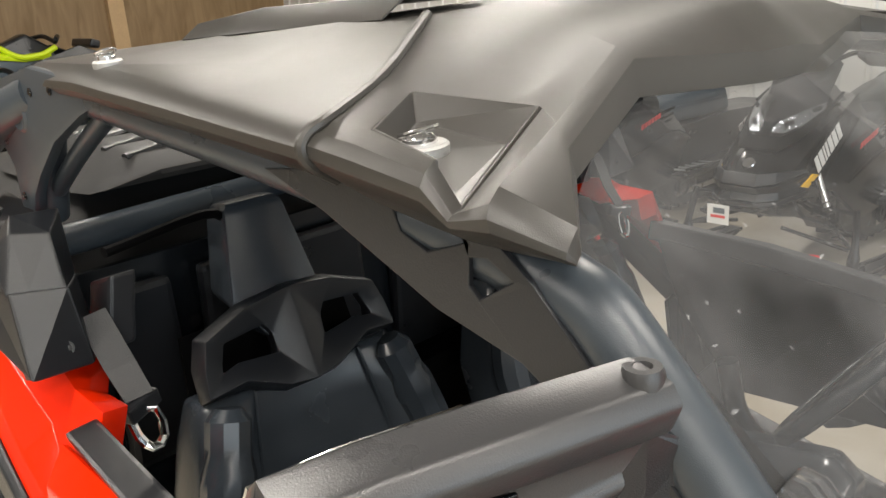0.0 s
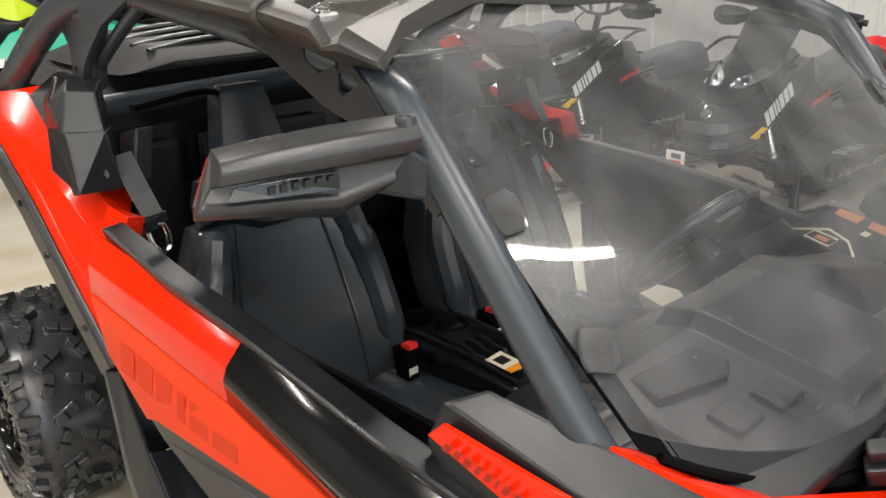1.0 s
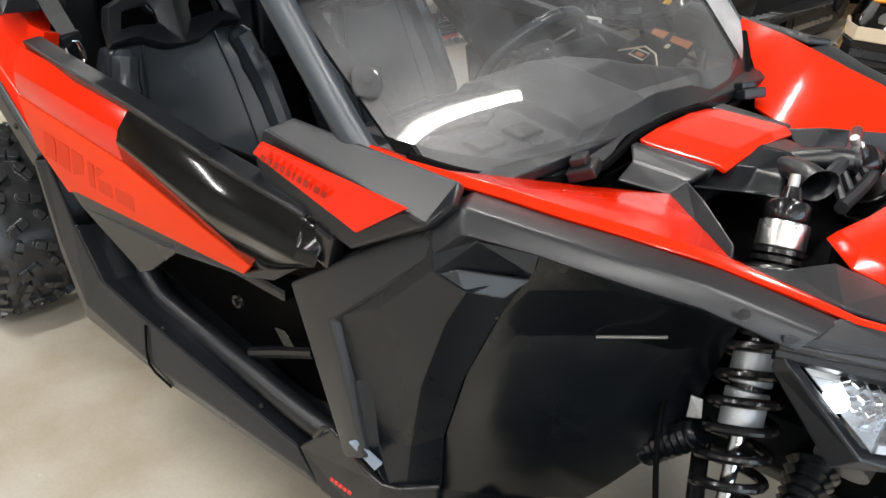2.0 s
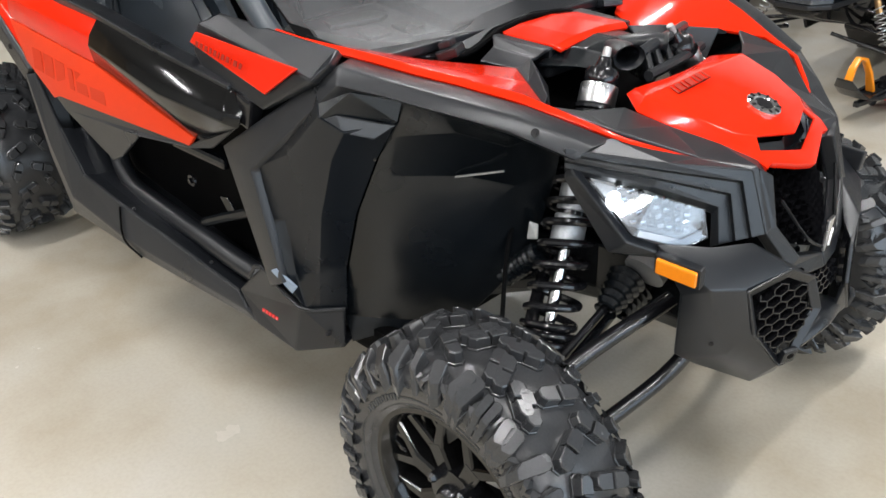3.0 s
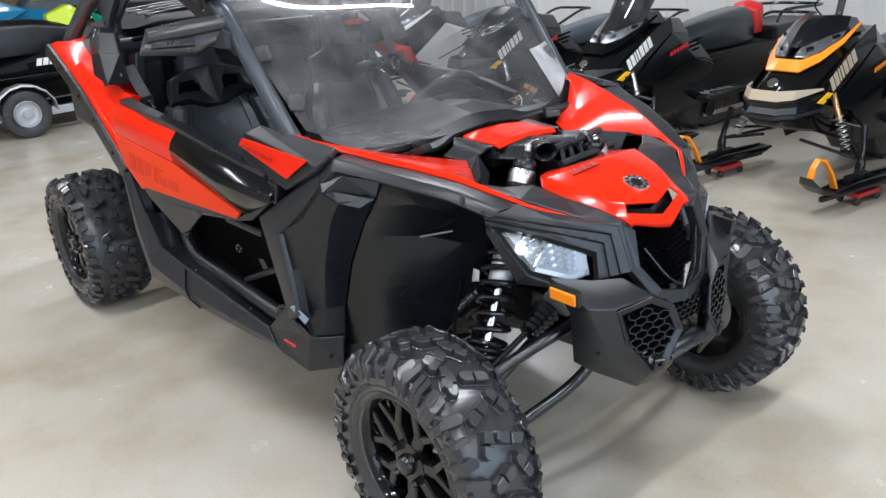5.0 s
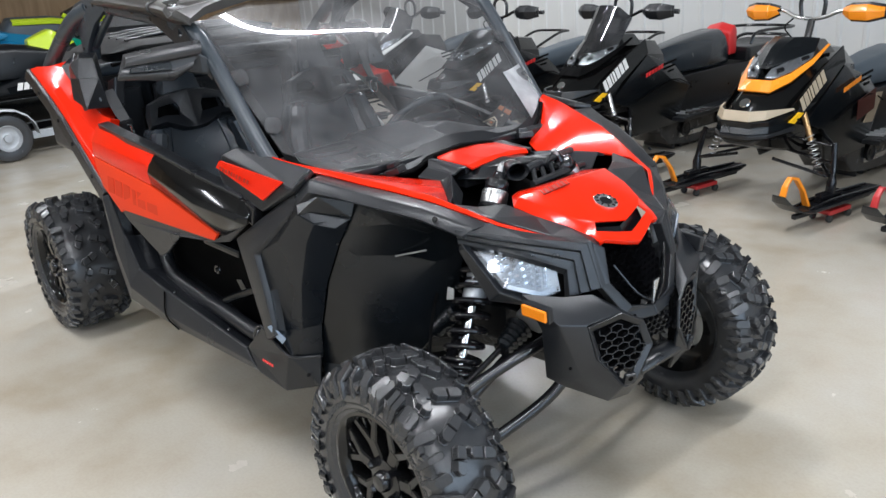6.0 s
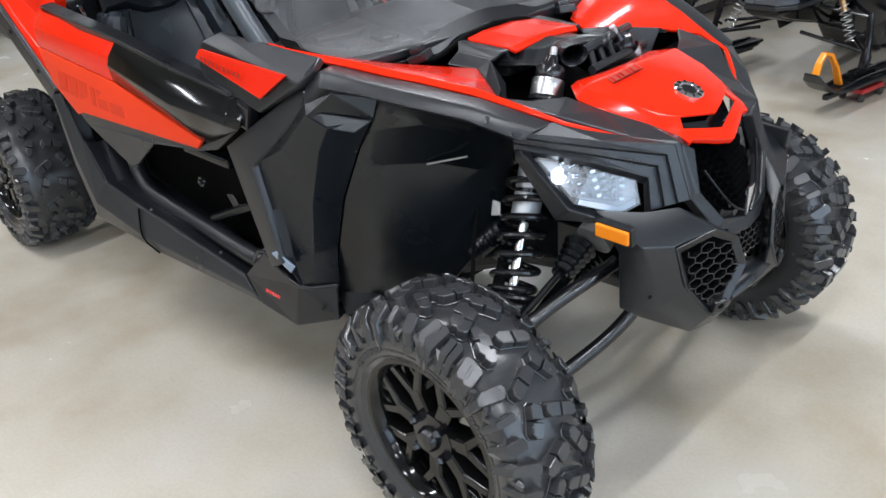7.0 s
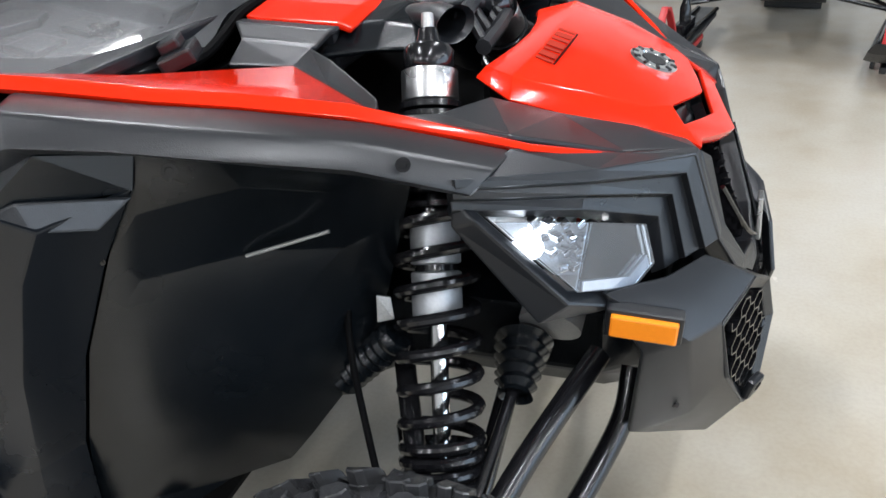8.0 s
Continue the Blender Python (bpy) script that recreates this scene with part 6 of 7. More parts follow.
part("console_rail", tube([(-1.56, 0.066, 0.694), (-1.53, 0.068, 0.706), (-1.40, 0.062, 0.708), (-1.27, 0.052, 0.702), (-1.24, 0.048, 0.686)], 0.006, 8, 4), PLASTIC, CAR, "", True)
part("console_rail", tube([(-1.66, -0.066, 0.688), (-1.50, -0.070, 0.704), (-1.36, -0.062, 0.702), (-1.22, -0.060, 0.690)], 0.005, 8, 4), PLASTIC, CAR, "", True)
for y in (-0.045, -0.012, 0.022):
    part("tray_rib", prism([(-1.44, 0.692), (-1.425, 0.710), (-1.385, 0.708), (-1.365, 0.700), (-1.335, 0.702), (-1.325, 0.690)], "y", (y - 0.005, y + 0.005), 0.002), PLASTIC, CAR)
part("tray_pad", block((0.11, 0.085, 0.006), (-1.455, 0.0, 0.698), (0, 2, 0), 0.002), LINER, CAR)
for x, y in ((-1.515, 0.022), (-1.61, 0.0)):
    part("cup_holder", along(lathe([(0.036, 0.0), (0.040, 0.008), (0.033, 0.009), (0.030, 0.001), (0.0001, 0.001)], 24, "z"), (x, y, 0.695), (x, y, 1.0)), BLACK, CAR, smooth=True)
part("warning_tag", decal((-1.325, -0.054, 0.703), (1, 0.02, -0.03), (-0.02, 1, 0.0), [(0, 0), (0.078, 0), (0.082, 0.054), (-0.004, 0.054)]), CREAM, CAR, "small printed tag")
part("warning_tag_band", decal((-1.264, -0.053, 0.7025), (1, 0.02, -0.03), (-0.02, 1, 0.0), [(0, 0), (0.018, 0), (0.020, 0.052), (0.001, 0.052)]), ORANGE, CAR)
part("warning_tag_print", decal((-1.312, -0.044, 0.7045), (1, 0.02, -0.03), (-0.02, 1, 0.0), [(0, 0), (0.030, 0), (0.030, 0.030), (0, 0.030)]), PLASTIC_MID, CAR)
part("dashboard", loft([[(-0.60, y, 0.98 + k), (-0.70, y, 1.045 + k), (-0.84, y, 1.03 + k), (-0.90, y, 0.93 + k), (-0.84, y, 0.72)] for y, k in ((-0.56, -0.02), (-0.25, 0.0), (0.0, -0.01), (0.18, 0.0), (0.34, -0.05), (0.48, -0.08), (0.57, -0.10))], 0.02, 0.01), PLASTIC, CAR, "black moulded dashboard", True, 40)
part("shelf", sheet([(-0.46, -0.50, 1.0), (-0.44, 0.50, 0.985), (-0.55, 0.54, 0.985), (-0.66, -0.54, 1.0)], [(0, 1, 2, 3)], 0.02, 0.004), PLASTIC, CAR)
part("dash_hood", loft([[(x, -0.47, z - 0.03), (x, -0.445, z), (x, -0.22, z + 0.006), (x, -0.192, z + 0.024), (x, 0.02, z + 0.028), (x, 0.05, z - 0.01)] for x, z in ((-0.495, 1.004), (-0.53, 1.014), (-0.66, 1.034), (-0.74, 1.044), (-0.80, 1.030))], 0.012, 0.005), PLASTIC, CAR, "stepped dash top moulding")
for y, x in ((-0.27, -0.575), (-0.36, -0.585)):
    part("air_vent", block((0.050, 0.062, 0.014), (x, y, 1.026), (0, 8, 0), 0.004), PLASTIC, CAR)
part("glove_box_lid", prism([(-0.72, -0.40), (-0.66, -0.42), (-0.63, -0.30), (-0.65, -0.26), (-0.71, -0.26)], "z", (1.030, 1.046), 0.006), PLASTIC, CAR, "raised glove box lid")
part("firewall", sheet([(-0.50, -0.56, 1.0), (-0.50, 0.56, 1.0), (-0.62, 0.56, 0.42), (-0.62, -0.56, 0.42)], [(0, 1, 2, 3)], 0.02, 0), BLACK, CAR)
part("cab_floor", sheet([(-0.60, -0.62, 0.44), (-0.60, 0.62, 0.44), (-1.75, 0.62, 0.42), (-1.75, -0.62, 0.42)], [(0, 1, 2, 3)], 0.02, 0), LINER, CAR)
part("bulkhead", sheet([(-1.94, -0.62, 1.22), (-1.94, 0.62, 1.22), (-1.88, 0.62, 0.45), (-1.88, -0.62, 0.45)], [(0, 1, 2, 3)], 0.02, 0), LINER, CAR, "black plastic rear bulkhead")
for s, _ in SIDES:
    for y, w, h in ((-0.50, 0.13, 0.34), (-0.34, 0.12, 0.42), (-0.13, 0.20, 0.36)):
        part("bulkhead_panel", flip(prism([(y - w / 2, 1.21 - h), (y + w / 2, 1.21 - h), (y + w * 0.42, 1.19), (y - w * 0.42, 1.19)], "x", (-1.925, -1.895), 0.012), s), PLASTIC, CAR)
    part("bulkhead_bolt", flip(screw((-1.893, -0.42, 1.10), (1, 0, 0), 0.012), s), STEEL_BLACK, CAR)
    part("shoulder_guide", flip(loft([[(-1.86, y - 0.03, z), (-1.80, y - 0.02, z + 0.02), (-1.80, y + 0.02, z + 0.02), (-1.86, y + 0.03, z)] for y, z in ((-0.58, 1.12), (-0.57, 1.18), (-0.56, 1.23))], w=0.006, closed=True, cap=True), s), PLASTIC_MID, CAR)
sw = new("steering_wheel")
sw.parent = CAR
sw.matrix_basis = pose(-1.065, 0.335, 0.955, 0, -52, 0)
part("grip", tube([(0.165 * math.cos(a), 0.175 * math.sin(a), 0) for a in [k * math.pi / 12 for k in range(25)]], 0.016, 12, 1), LEATHER, sw, "black padded steering wheel grip", True)
part("hub", block((0.10, 0.12, 0.03), (0.0, 0, 0.0), w=0.012), PLASTIC, sw)
for a in (0.35, math.pi - 0.35, -math.pi / 2):
    part("arm", tube([(0.0, 0, 0), (0.16 * math.sin(a) if abs(a + math.pi / 2) < 0.01 else 0.06, 0.165 * math.cos(a), 0)], 0.013, 8, 1), PLASTIC, sw)
part("steering_column", tube([(-1.06, 0.335, 0.955), (-0.86, 0.335, 0.84)], 0.03, 12, 1), PLASTIC, CAR, "", True)
part("display_pod", block((0.05, 0.22, 0.11), (-0.90, 0.28, 0.985), (0, 35, 0), 0.015), LINER, CAR)

# side step tubes and lower cab
for s, _ in SIDES:
    part("nerf_tube", flip(tube([(-1.455, -0.645, 0.74), (-1.430, -0.652, 0.620), (-1.385, -0.658, 0.560), (-1.30, -0.660, 0.530), (-1.07, -0.660, 0.512), (-0.80, -0.655, 0.486), (-0.70, -0.645, 0.478)], 0.026, 14, 6), s), PLASTIC, CAR, "black powder-coated rocker tube", True)
    part("rocker_seam", flip(tube([(-1.262, -0.748, 0.532), (-1.232, -0.7695, 0.453), (-1.170, -0.7555, 0.411)], 0.003, 6, 3), s), BLACK, CAR)
    part("rocker_lip", flip(tube([(-0.700, -0.698, 0.512), (-0.645, -0.695, 0.560), (-0.540, -0.675, 0.484), (-0.466, -0.603, 0.479)], 0.0045, 8, 3), s), PLASTIC_MID, CAR, "", True)
    for p in ((-1.22, -0.728, 0.530), (-0.482, -0.645, 0.425), (-0.90, -0.690, 0.468)):
        part("screw", flip(screw(p, (0.1, -0.6, 0.8), 0.007), s), STEEL_BLACK, CAR)
    # black sheet added as the darkness of the unbuilt lower cab
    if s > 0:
        part("cab_side_shade", flip(sheet([(-1.60, -0.60, 0.95), (-0.66, -0.56, 0.95), (-0.62, -0.57, 0.46), (-1.62, -0.62, 0.44)], [(0, 1, 2, 3)], 0.01, 0), s), BLACK, CAR)
    part("seat_base_trim", flip(block((0.20, 0.06, 0.03), (-0.93, -0.63, 0.75), (0, 6, 8), 0.01), s), LINER, CAR)
    part("sill_bolt", flip(along(lathe([(0.0001, 0.012), (0.007, 0.012), (0.008, 0.006), (0.016, 0.006), (0.018, 0.0)], 16, "z"), (-1.04, -0.628, 0.635), (-1.02, -1.62, 0.65)), s), STEEL_BLACK, CAR)
    part("latch_plate", flip(sheet([(-0.905, -0.632, 0.632), (-0.868, -0.632, 0.640), (-0.835, -0.632, 0.606), (-0.842, -0.632, 0.592), (-0.880, -0.632, 0.600)], [(0, 1, 2, 3, 4)], 0.006, 0.002), s), LINER, CAR)
    part("floor_brace", flip(tube([(-0.99, -0.640, 0.535), (-0.90, -0.632, 0.575), (-0.78, -0.622, 0.625)], 0.014, 10, 3), s), LINER, CAR, "", True)

# cargo bed behind the cab
part("cargo_cover", loft([[(-2.06, -w, 1.15), (-2.10, -w * 0.97, z - 0.05), (-2.16, -w * 0.95, z), (-2.45, -w * 0.94, z + 0.012), (-2.80, -w * 0.9, z - 0.02), (-2.88, -w * 0.9, 1.10)] for w, z in ((0.60, 1.255), (0.50, 1.318), (0.22, 1.335), (0.0, 1.322), (-0.22, 1.335), (-0.50, 1.318), (-0.60, 1.255))], 0.01, 0.010), COVER, CAR, "charcoal plastic cargo cover", True, 24)
for k in range(5):
    part("cover_rib", tube([(-2.20 - 0.035 * k, -0.50, 1.323), (-2.20 - 0.035 * k, -0.36, 1.332), (-2.22 - 0.035 * k, -0.26, 1.338)], 0.006, 6, 3), PLASTIC, CAR, "", True)
part("tail_shell", loft([[(-2.90, -0.55, z0), (-2.90, 0.55, z0), (-1.95, 0.62, z0), (-1.95, -0.62, z0)] for z0 in (0.85, 1.15)], w=0.02, closed=True, cap=True), PLASTIC, CAR)
part("engine_cover", loft([[(x, y - w, 1.32), (x, y - w * 0.7, 1.33 + h), (x, y + w * 0.7, 1.33 + h), (x, y + w, 1.32)] for x, y, w, h in ((-2.03, -0.06, 0.44, 0.01), (-2.10, -0.06, 0.46, 0.035), (-2.45, -0.06, 0.46, 0.05), (-2.60, -0.06, 0.42, 0.01))], w=0.012, closed=True, cap=True), COVER, CAR, "dark ribbed engine cover", True, 40)
for k in range(4):
    part("cover_rib", tube([(-2.10 - 0.09 * k, -0.40, 1.358 + 0.004 * k), (-2.12 - 0.09 * k, -0.22, 1.374 + 0.004 * k), (-2.12 - 0.09 * k, 0.18, 1.374 + 0.004 * k), (-2.10 - 0.09 * k, 0.32, 1.358 + 0.004 * k)], 0.010, 8, 3, 0.8), PLASTIC, CAR, "", True)
for s, _ in SIDES:
    part("intake_grille", flip(sheet([(-2.12, -0.675, 1.29), (-1.95, -0.690, 1.21), (-1.97, -0.60, 1.33), (-2.12, -0.60, 1.34)], [(0, 1, 2, 3)], 0.01, 0.003), s), PLASTIC, CAR)
    part("screw", flip(screw((-1.772, -0.668, 1.176), (1, -0.4, 0.1), 0.011), s), STEEL_BLACK, CAR)
    part("harness", flip(tube([(-1.75, -0.60, 1.30), (-1.80, -0.40, 1.30), (-1.86, -0.36, 1.20), (-1.87, -0.34, 1.05)], 0.008, 8, 5), s), BLACK, CAR, "", True)


# ---- the row of snowmobiles: each faces -y, origin on the floor between the ski spindles ----
SLIM_PARTS = ("hood", "bumper_band", "intake", "nose_bar", "belly", "light_surround", "headlight", "lamp_facet", "reflector", "flank_panel", "side_panel", "panel_wedge", "panel_fade", "lettering", "small_lettering", "windscreen", "gauge_pod", "panel_vent", "panel_seam")


def snowmobile(x, y, turn, accent, front, letters, label, tall=False, bright_guards=False, seat_mat=SEAT_GREY, loops=True, rack=False, seat_red=False, pale=None):
    sm = thing("snowmobile", label, "snowmobile", "parked snowmobiles", (x, y, 0), turn)
    dark = GLOSS_BLACK
    def sec(yy, w, zb, zm, zt):
        r = [(0, yy, zb), (w * 0.7, yy, zb + 0.01), (w, yy, zm), (w * 0.82, yy, zt - 0.10), (w * 0.35, yy, zt), (0, yy, zt + 0.008)]
        return r + [(-a, b, c) for a, b, c in r[-2:0:-1]]
    part("hood", loft([sec(-0.27, 0.13, 0.455, 0.50, 0.580), sec(-0.20, 0.20, 0.42, 0.51, 0.660), sec(-0.08, 0.245, 0.39, 0.53, 0.735), sec(0.12, 0.275, 0.34, 0.56, 0.850), sec(0.42, 0.265, 0.28, 0.60, 0.930), sec(0.80, 0.20, 0.28, 0.60, 0.88)], w=0.012, closed=True, cap=True), dark, sm, "black bodywork", True, 28)
    wrap = lambda pts: [(-px, py, pz) for px, py, pz in pts[::-1]] + pts
    part("bumper_band", loft([wrap([(0.10, -0.292, 0.585), (0.185, -0.225, 0.592), (0.275, -0.045, 0.632)]), wrap([(0.10, -0.268, 0.642), (0.180, -0.205, 0.645), (0.262, -0.050, 0.640)])], 0.014, 0.004), front, sm, "coloured front band")
    part("intake", loft([wrap([(0.11, -0.292, 0.505), (0.20, -0.215, 0.510), (0.265, -0.02, 0.535)]), wrap([(0.11, -0.275, 0.545), (0.195, -0.205, 0.550), (0.260, -0.02, 0.570)]), wrap([(0.11, -0.290, 0.578), (0.20, -0.215, 0.583), (0.268, -0.03, 0.612)])], 0.012, 0.004), LINER, sm, "dark slotted intake")
    part("nose_bar", loft([wrap([(0.10, -0.296, 0.478), (0.20, -0.222, 0.482), (0.27, -0.03, 0.505)]), wrap([(0.10, -0.300, 0.502), (0.20, -0.226, 0.506), (0.272, -0.03, 0.528)])], 0.022, 0.006), PLASTIC_MID, sm, "grey lip under the intake")
    part("belly", loft([[(-w, yy, 0.47), (w, yy, 0.47), (w * 0.55, yy, zb), (-w * 0.55, yy, zb)] for yy, w, zb in ((-0.26, 0.14, 0.44), (-0.12, 0.20, 0.395), (0.10, 0.24, 0.345), (0.45, 0.25, 0.27), (0.85, 0.22, 0.23))], w=0.01, closed=True, cap=True), PLASTIC, sm)
    rim_low = [(0.05, -0.130, 0.735), (0.12, -0.112, 0.730), (0.192, 0.015, 0.780), (0.240, 0.172, 0.862), (0.238, 0.362, 0.956)]
    rim_high = [(0.05, -0.062, 0.790), (0.10, -0.052, 0.790), (0.165, 0.045, 0.822), (0.218, 0.180, 0.885), (0.226, 0.350, 0.960)]
    part("light_surround", loft([wrap(rim_low), wrap(rim_high)], 0.014, 0.004), accent, sm, "coloured headlight surround")
    for sg in (-1, 1):
        lamp_v = [(sg * 0.035, -0.045, 0.802), (sg * 0.105, -0.035, 0.800), (sg * 0.168, 0.055, 0.832), (sg * 0.216, 0.190, 0.893), (sg * 0.205, 0.235, 0.925), (sg * 0.125, 0.105, 0.890), (sg * 0.045, 0.010, 0.848)]
        part("headlight", sheet(lamp_v, [(0, 1, 5, 6), (1, 2, 5), (2, 3, 4, 5)], 0.02, 0.003), LAMP_GLASS, sm, "clear faceted headlight")
        for k in range(2):
            c = Vector((sg * 0.105, 0.015, 0.843)).lerp(Vector((sg * 0.185, 0.165, 0.896)), k)
            part("lamp_facet", block((0.05, 0.022, 0.010), tuple(c), (35, sg * -12, sg * 50 + 10 * k), 0.003), GLOSS_BLACK, sm)
        part("reflector", sheet([(sg * 0.262, -0.090, 0.560), (sg * 0.284, -0.015, 0.610), (sg * 0.292, 0.030, 0.600), (sg * 0.272, -0.040, 0.545)], [(0, 1, 2, 3)], 0.012, 0.003), YELLOW, sm, "yellow side reflector")
        part("flank_panel", sheet([(sg * 0.252, -0.060, 0.640), (sg * 0.262, 0.180, 0.800), (sg * 0.262, 0.480, 0.935), (sg * 0.275, 0.500, 0.830), (sg * 0.292, 0.160, 0.640), (sg * 0.284, -0.020, 0.560)], [(0, 1, 4, 5), (1, 2, 3, 4)], 0.014, 0.005), dark, sm, "slanted gloss black flank")
        part("side_panel", sheet([(sg * 0.285, 0.06, 0.53), (sg * 0.285, 0.48, 0.82), (sg * 0.262, 0.84, 0.70), (sg * 0.275, 1.02, 0.52), (sg * 0.270, 0.86, 0.24), (sg * 0.262, 0.36, 0.22), (sg * 0.300, 0.26, 0.46), (sg * 0.318, 0.74, 0.60)], [(0, 6, 7, 1), (1, 7, 2), (2, 7, 3), (3, 7, 6, 5, 4)], 0.02, 0.008), LINER if pale is None else pale, sm, "side panel", True, 55)
        if accent is ORANGE:
            part("panel_wedge", sheet([(sg * 0.322, 0.86, 0.60), (sg * 0.290, 1.00, 0.58), (sg * 0.288, 0.90, 0.40), (sg * 0.305, 0.74, 0.42)], [(0, 1, 2, 3)], 0.004, 0.001), TAN, sm, "tan decal wedge")
            part("panel_fade", sheet([(sg * 0.331, 0.60, 0.585), (sg * 0.324, 0.84, 0.635), (sg * 0.322, 0.84, 0.50), (sg * 0.322, 0.62, 0.455)], [(0, 1, 2, 3)], 0.003, 0.001), MAROON, sm, "dark red decal")
        part("lettering", bars((sg * 0.3015, 0.00 if sg > 0 else 0.46, 0.615 if sg > 0 else 0.868), (-sg * 0.018 * sg, sg * 0.46, sg * 0.253), (-sg * 0.3, -0.1, 1), (0.034, 0.036, 0.014, 0.020, 0.038, 0.038, 0.038), 0.070, 0.012, 0.28, 0.004), letters, sm, "bars of large lettering")
        part("small_lettering", bars((sg * 0.322, 0.42 if sg > 0 else 0.72, 0.66 if sg > 0 else 0.735), (0, sg * 0.5, sg * 0.12), (0, 0, 1), (0.026,) * 6, 0.028, 0.01, 0.3, 0.004), accent if accent is not BLACK else BUCKLE_RED, sm)
        # ski turned a little, spindle, arms and shock
        sx = sg * 0.450
        steer = Matrix.Translation((sx, 0, 0)) @ Matrix.Rotation(radians(-7), 4, "Z")

        def turned(bm):
            bm.transform(steer)
            return bm
        ski = [[(-w, yy, z + h * 0.4), (-w * 0.6, yy, z), (w * 0.6, yy, z), (w, yy, z + h * 0.4), (w, yy, z + h), (-w, yy, z + h)] for yy, w, z, h in ((-0.45, 0.040, 0.225, 0.010), (-0.42, 0.064, 0.180, 0.012), (-0.34, 0.080, 0.122, 0.014), (-0.22, 0.078, 0.090, 0.024), (0.10, 0.070, 0.084, 0.030), (0.36, 0.062, 0.092, 0.024), (0.44, 0.045, 0.112, 0.012))]
        part("ski", turned(loft(ski, w=0.004, closed=True, cap=True)), PLASTIC, sm, "black plastic ski", True, 30)
        for rx in (-0.048, 0.048):
            part("ski_rib", turned(tube([(rx, -0.26, 0.112), (rx, -0.05, 0.132), (rx, 0.20, 0.128), (rx, 0.42, 0.122)], 0.011, 8, 4)), STEEL_BLACK, sm, "", True)
        part("ski_keel", turned(block((0.03, 0.7, 0.03), (0, 0.04, 0.078), w=0.008)), PLASTIC, sm)
        if loops:
            part("ski_loop", turned(loft([[(-wd, yy, zz), (wd, yy, zz), (wd, yy + 0.020 * dy, zz + 0.020 * dz), (-wd, yy + 0.020 * dy, zz + 0.020 * dz)] for yy, zz, wd, dy, dz in ((-0.425, 0.215, 0.020, 0.9, 0.2), (-0.405, 0.280, 0.017, 0.9, 0.0), (-0.365, 0.325, 0.015, 0.6, -0.8), (-0.300, 0.310, 0.015, -0.6, -0.9), (-0.235, 0.225, 0.017, -0.9, -0.3), (-0.190, 0.125, 0.022, -0.9, -0.2))], w=0.006, closed=True, cap=True)), accent if accent is not BLACK else BUCKLE_RED, sm, "coloured ski loop", True, 50)
        part("spindle", tube([(sx, 0.00, 0.12), (sx + sg * 0.005, 0.02, 0.26), (sx - sg * 0.02, 0.06, 0.44)], [0.028, 0.018, 0.016], 10, 4), STEEL_BLACK, sm, "", True)
        part("saddle", turned(block((0.05, 0.20, 0.06), (0, 0.0, 0.140), w=0.012)), STEEL_BLACK, sm)
        for a, b in (((sg * 0.12, -0.06, 0.33), (sx - sg * 0.02, 0.01, 0.25)), ((sg * 0.15, 0.34, 0.32), (sx - sg * 0.02, 0.03, 0.25)), ((sg * 0.18, 0.04, 0.45), (sx - sg * 0.03, 0.06, 0.42)), ((sg * 0.18, 0.34, 0.45), (sx - sg * 0.03, 0.07, 0.42)), ((sg * 0.10, 0.10, 0.36), (sx - sg * 0.02, 0.10, 0.30))):
            part("control_arm", tube([a, b], 0.0105, 8, 1), STEEL_BLACK, sm, "", True)
        top, bot = (sg * 0.22, 0.06, 0.62), (sx - sg * 0.09, 0.03, 0.29)
        part("shock_body", tube([top, tuple(Vector(top).lerp(Vector(bot), 0.55))], 0.017, 10, 1), BRONZE if accent is ORANGE else ALU, sm, "", True)
        part("shock_coil", along(spring(0.026, 0.0035, 0.20, 7, 6, 10), tuple(Vector(top).lerp(Vector(bot), 0.45)), bot), ALU if accent is ORANGE else STEEL_BLACK, sm, "", True)
        dl = thing("ski_dolly", "small red wheeled dolly under a snowmobile ski", "dolly", "ski dollies", (0, 0, 0))
        dl.matrix_basis = pose(x, y, 0, 0, 0, turn) @ pose(sx, 0.04, 0, 0, 0, -6)
        part("tray", block((0.13, 0.20, 0.026), (0, 0, 0.058), w=0.004), DOLLY_RED, dl, "red steel tray")
        for wx in (-0.052, 0.052):
            for wy in (-0.09, 0.09):
                wl = lathe([(0.0001, -0.01), (0.022, -0.01), (0.024, 0), (0.022, 0.01), (0.0001, 0.01)], 16, "x")
                wl.transform(Matrix.Translation((wx, wy, 0.024)))
                part("castor", wl, RUBBER, dl)
        bx = sg * 0.42
        part("handlebar", tube([(0, 0.50, 1.08), (sg * 0.10, 0.48, 1.10), (sg * 0.20, 0.50, 1.135), (bx, 0.56, 1.13)], 0.012, 10, 5), ALU if bright_guards else STEEL_BLACK, sm, "", True)
        part("grip", tube([(sg * 0.33, 0.535, 1.130), (bx + sg * 0.03, 0.57, 1.12)], 0.018, 10, 1), RUBBER, sm, "", True)
        gm = accent if bright_guards else PLASTIC
        shield = [[(sg * 0.20, 0.47, 1.115), (sg * 0.21, 0.455, 1.140), (sg * 0.20, 0.475, 1.150)], [(sg * 0.26, 0.440, 1.085), (sg * 0.26, 0.420, 1.135), (sg * 0.26, 0.445, 1.172)], [(sg * 0.36, 0.445, 1.080), (sg * 0.36, 0.425, 1.135), (sg * 0.36, 0.450, 1.175)], [(sg * 0.44, 0.490, 1.100), (sg * 0.445, 0.480, 1.135), (sg * 0.44, 0.495, 1.155)]]
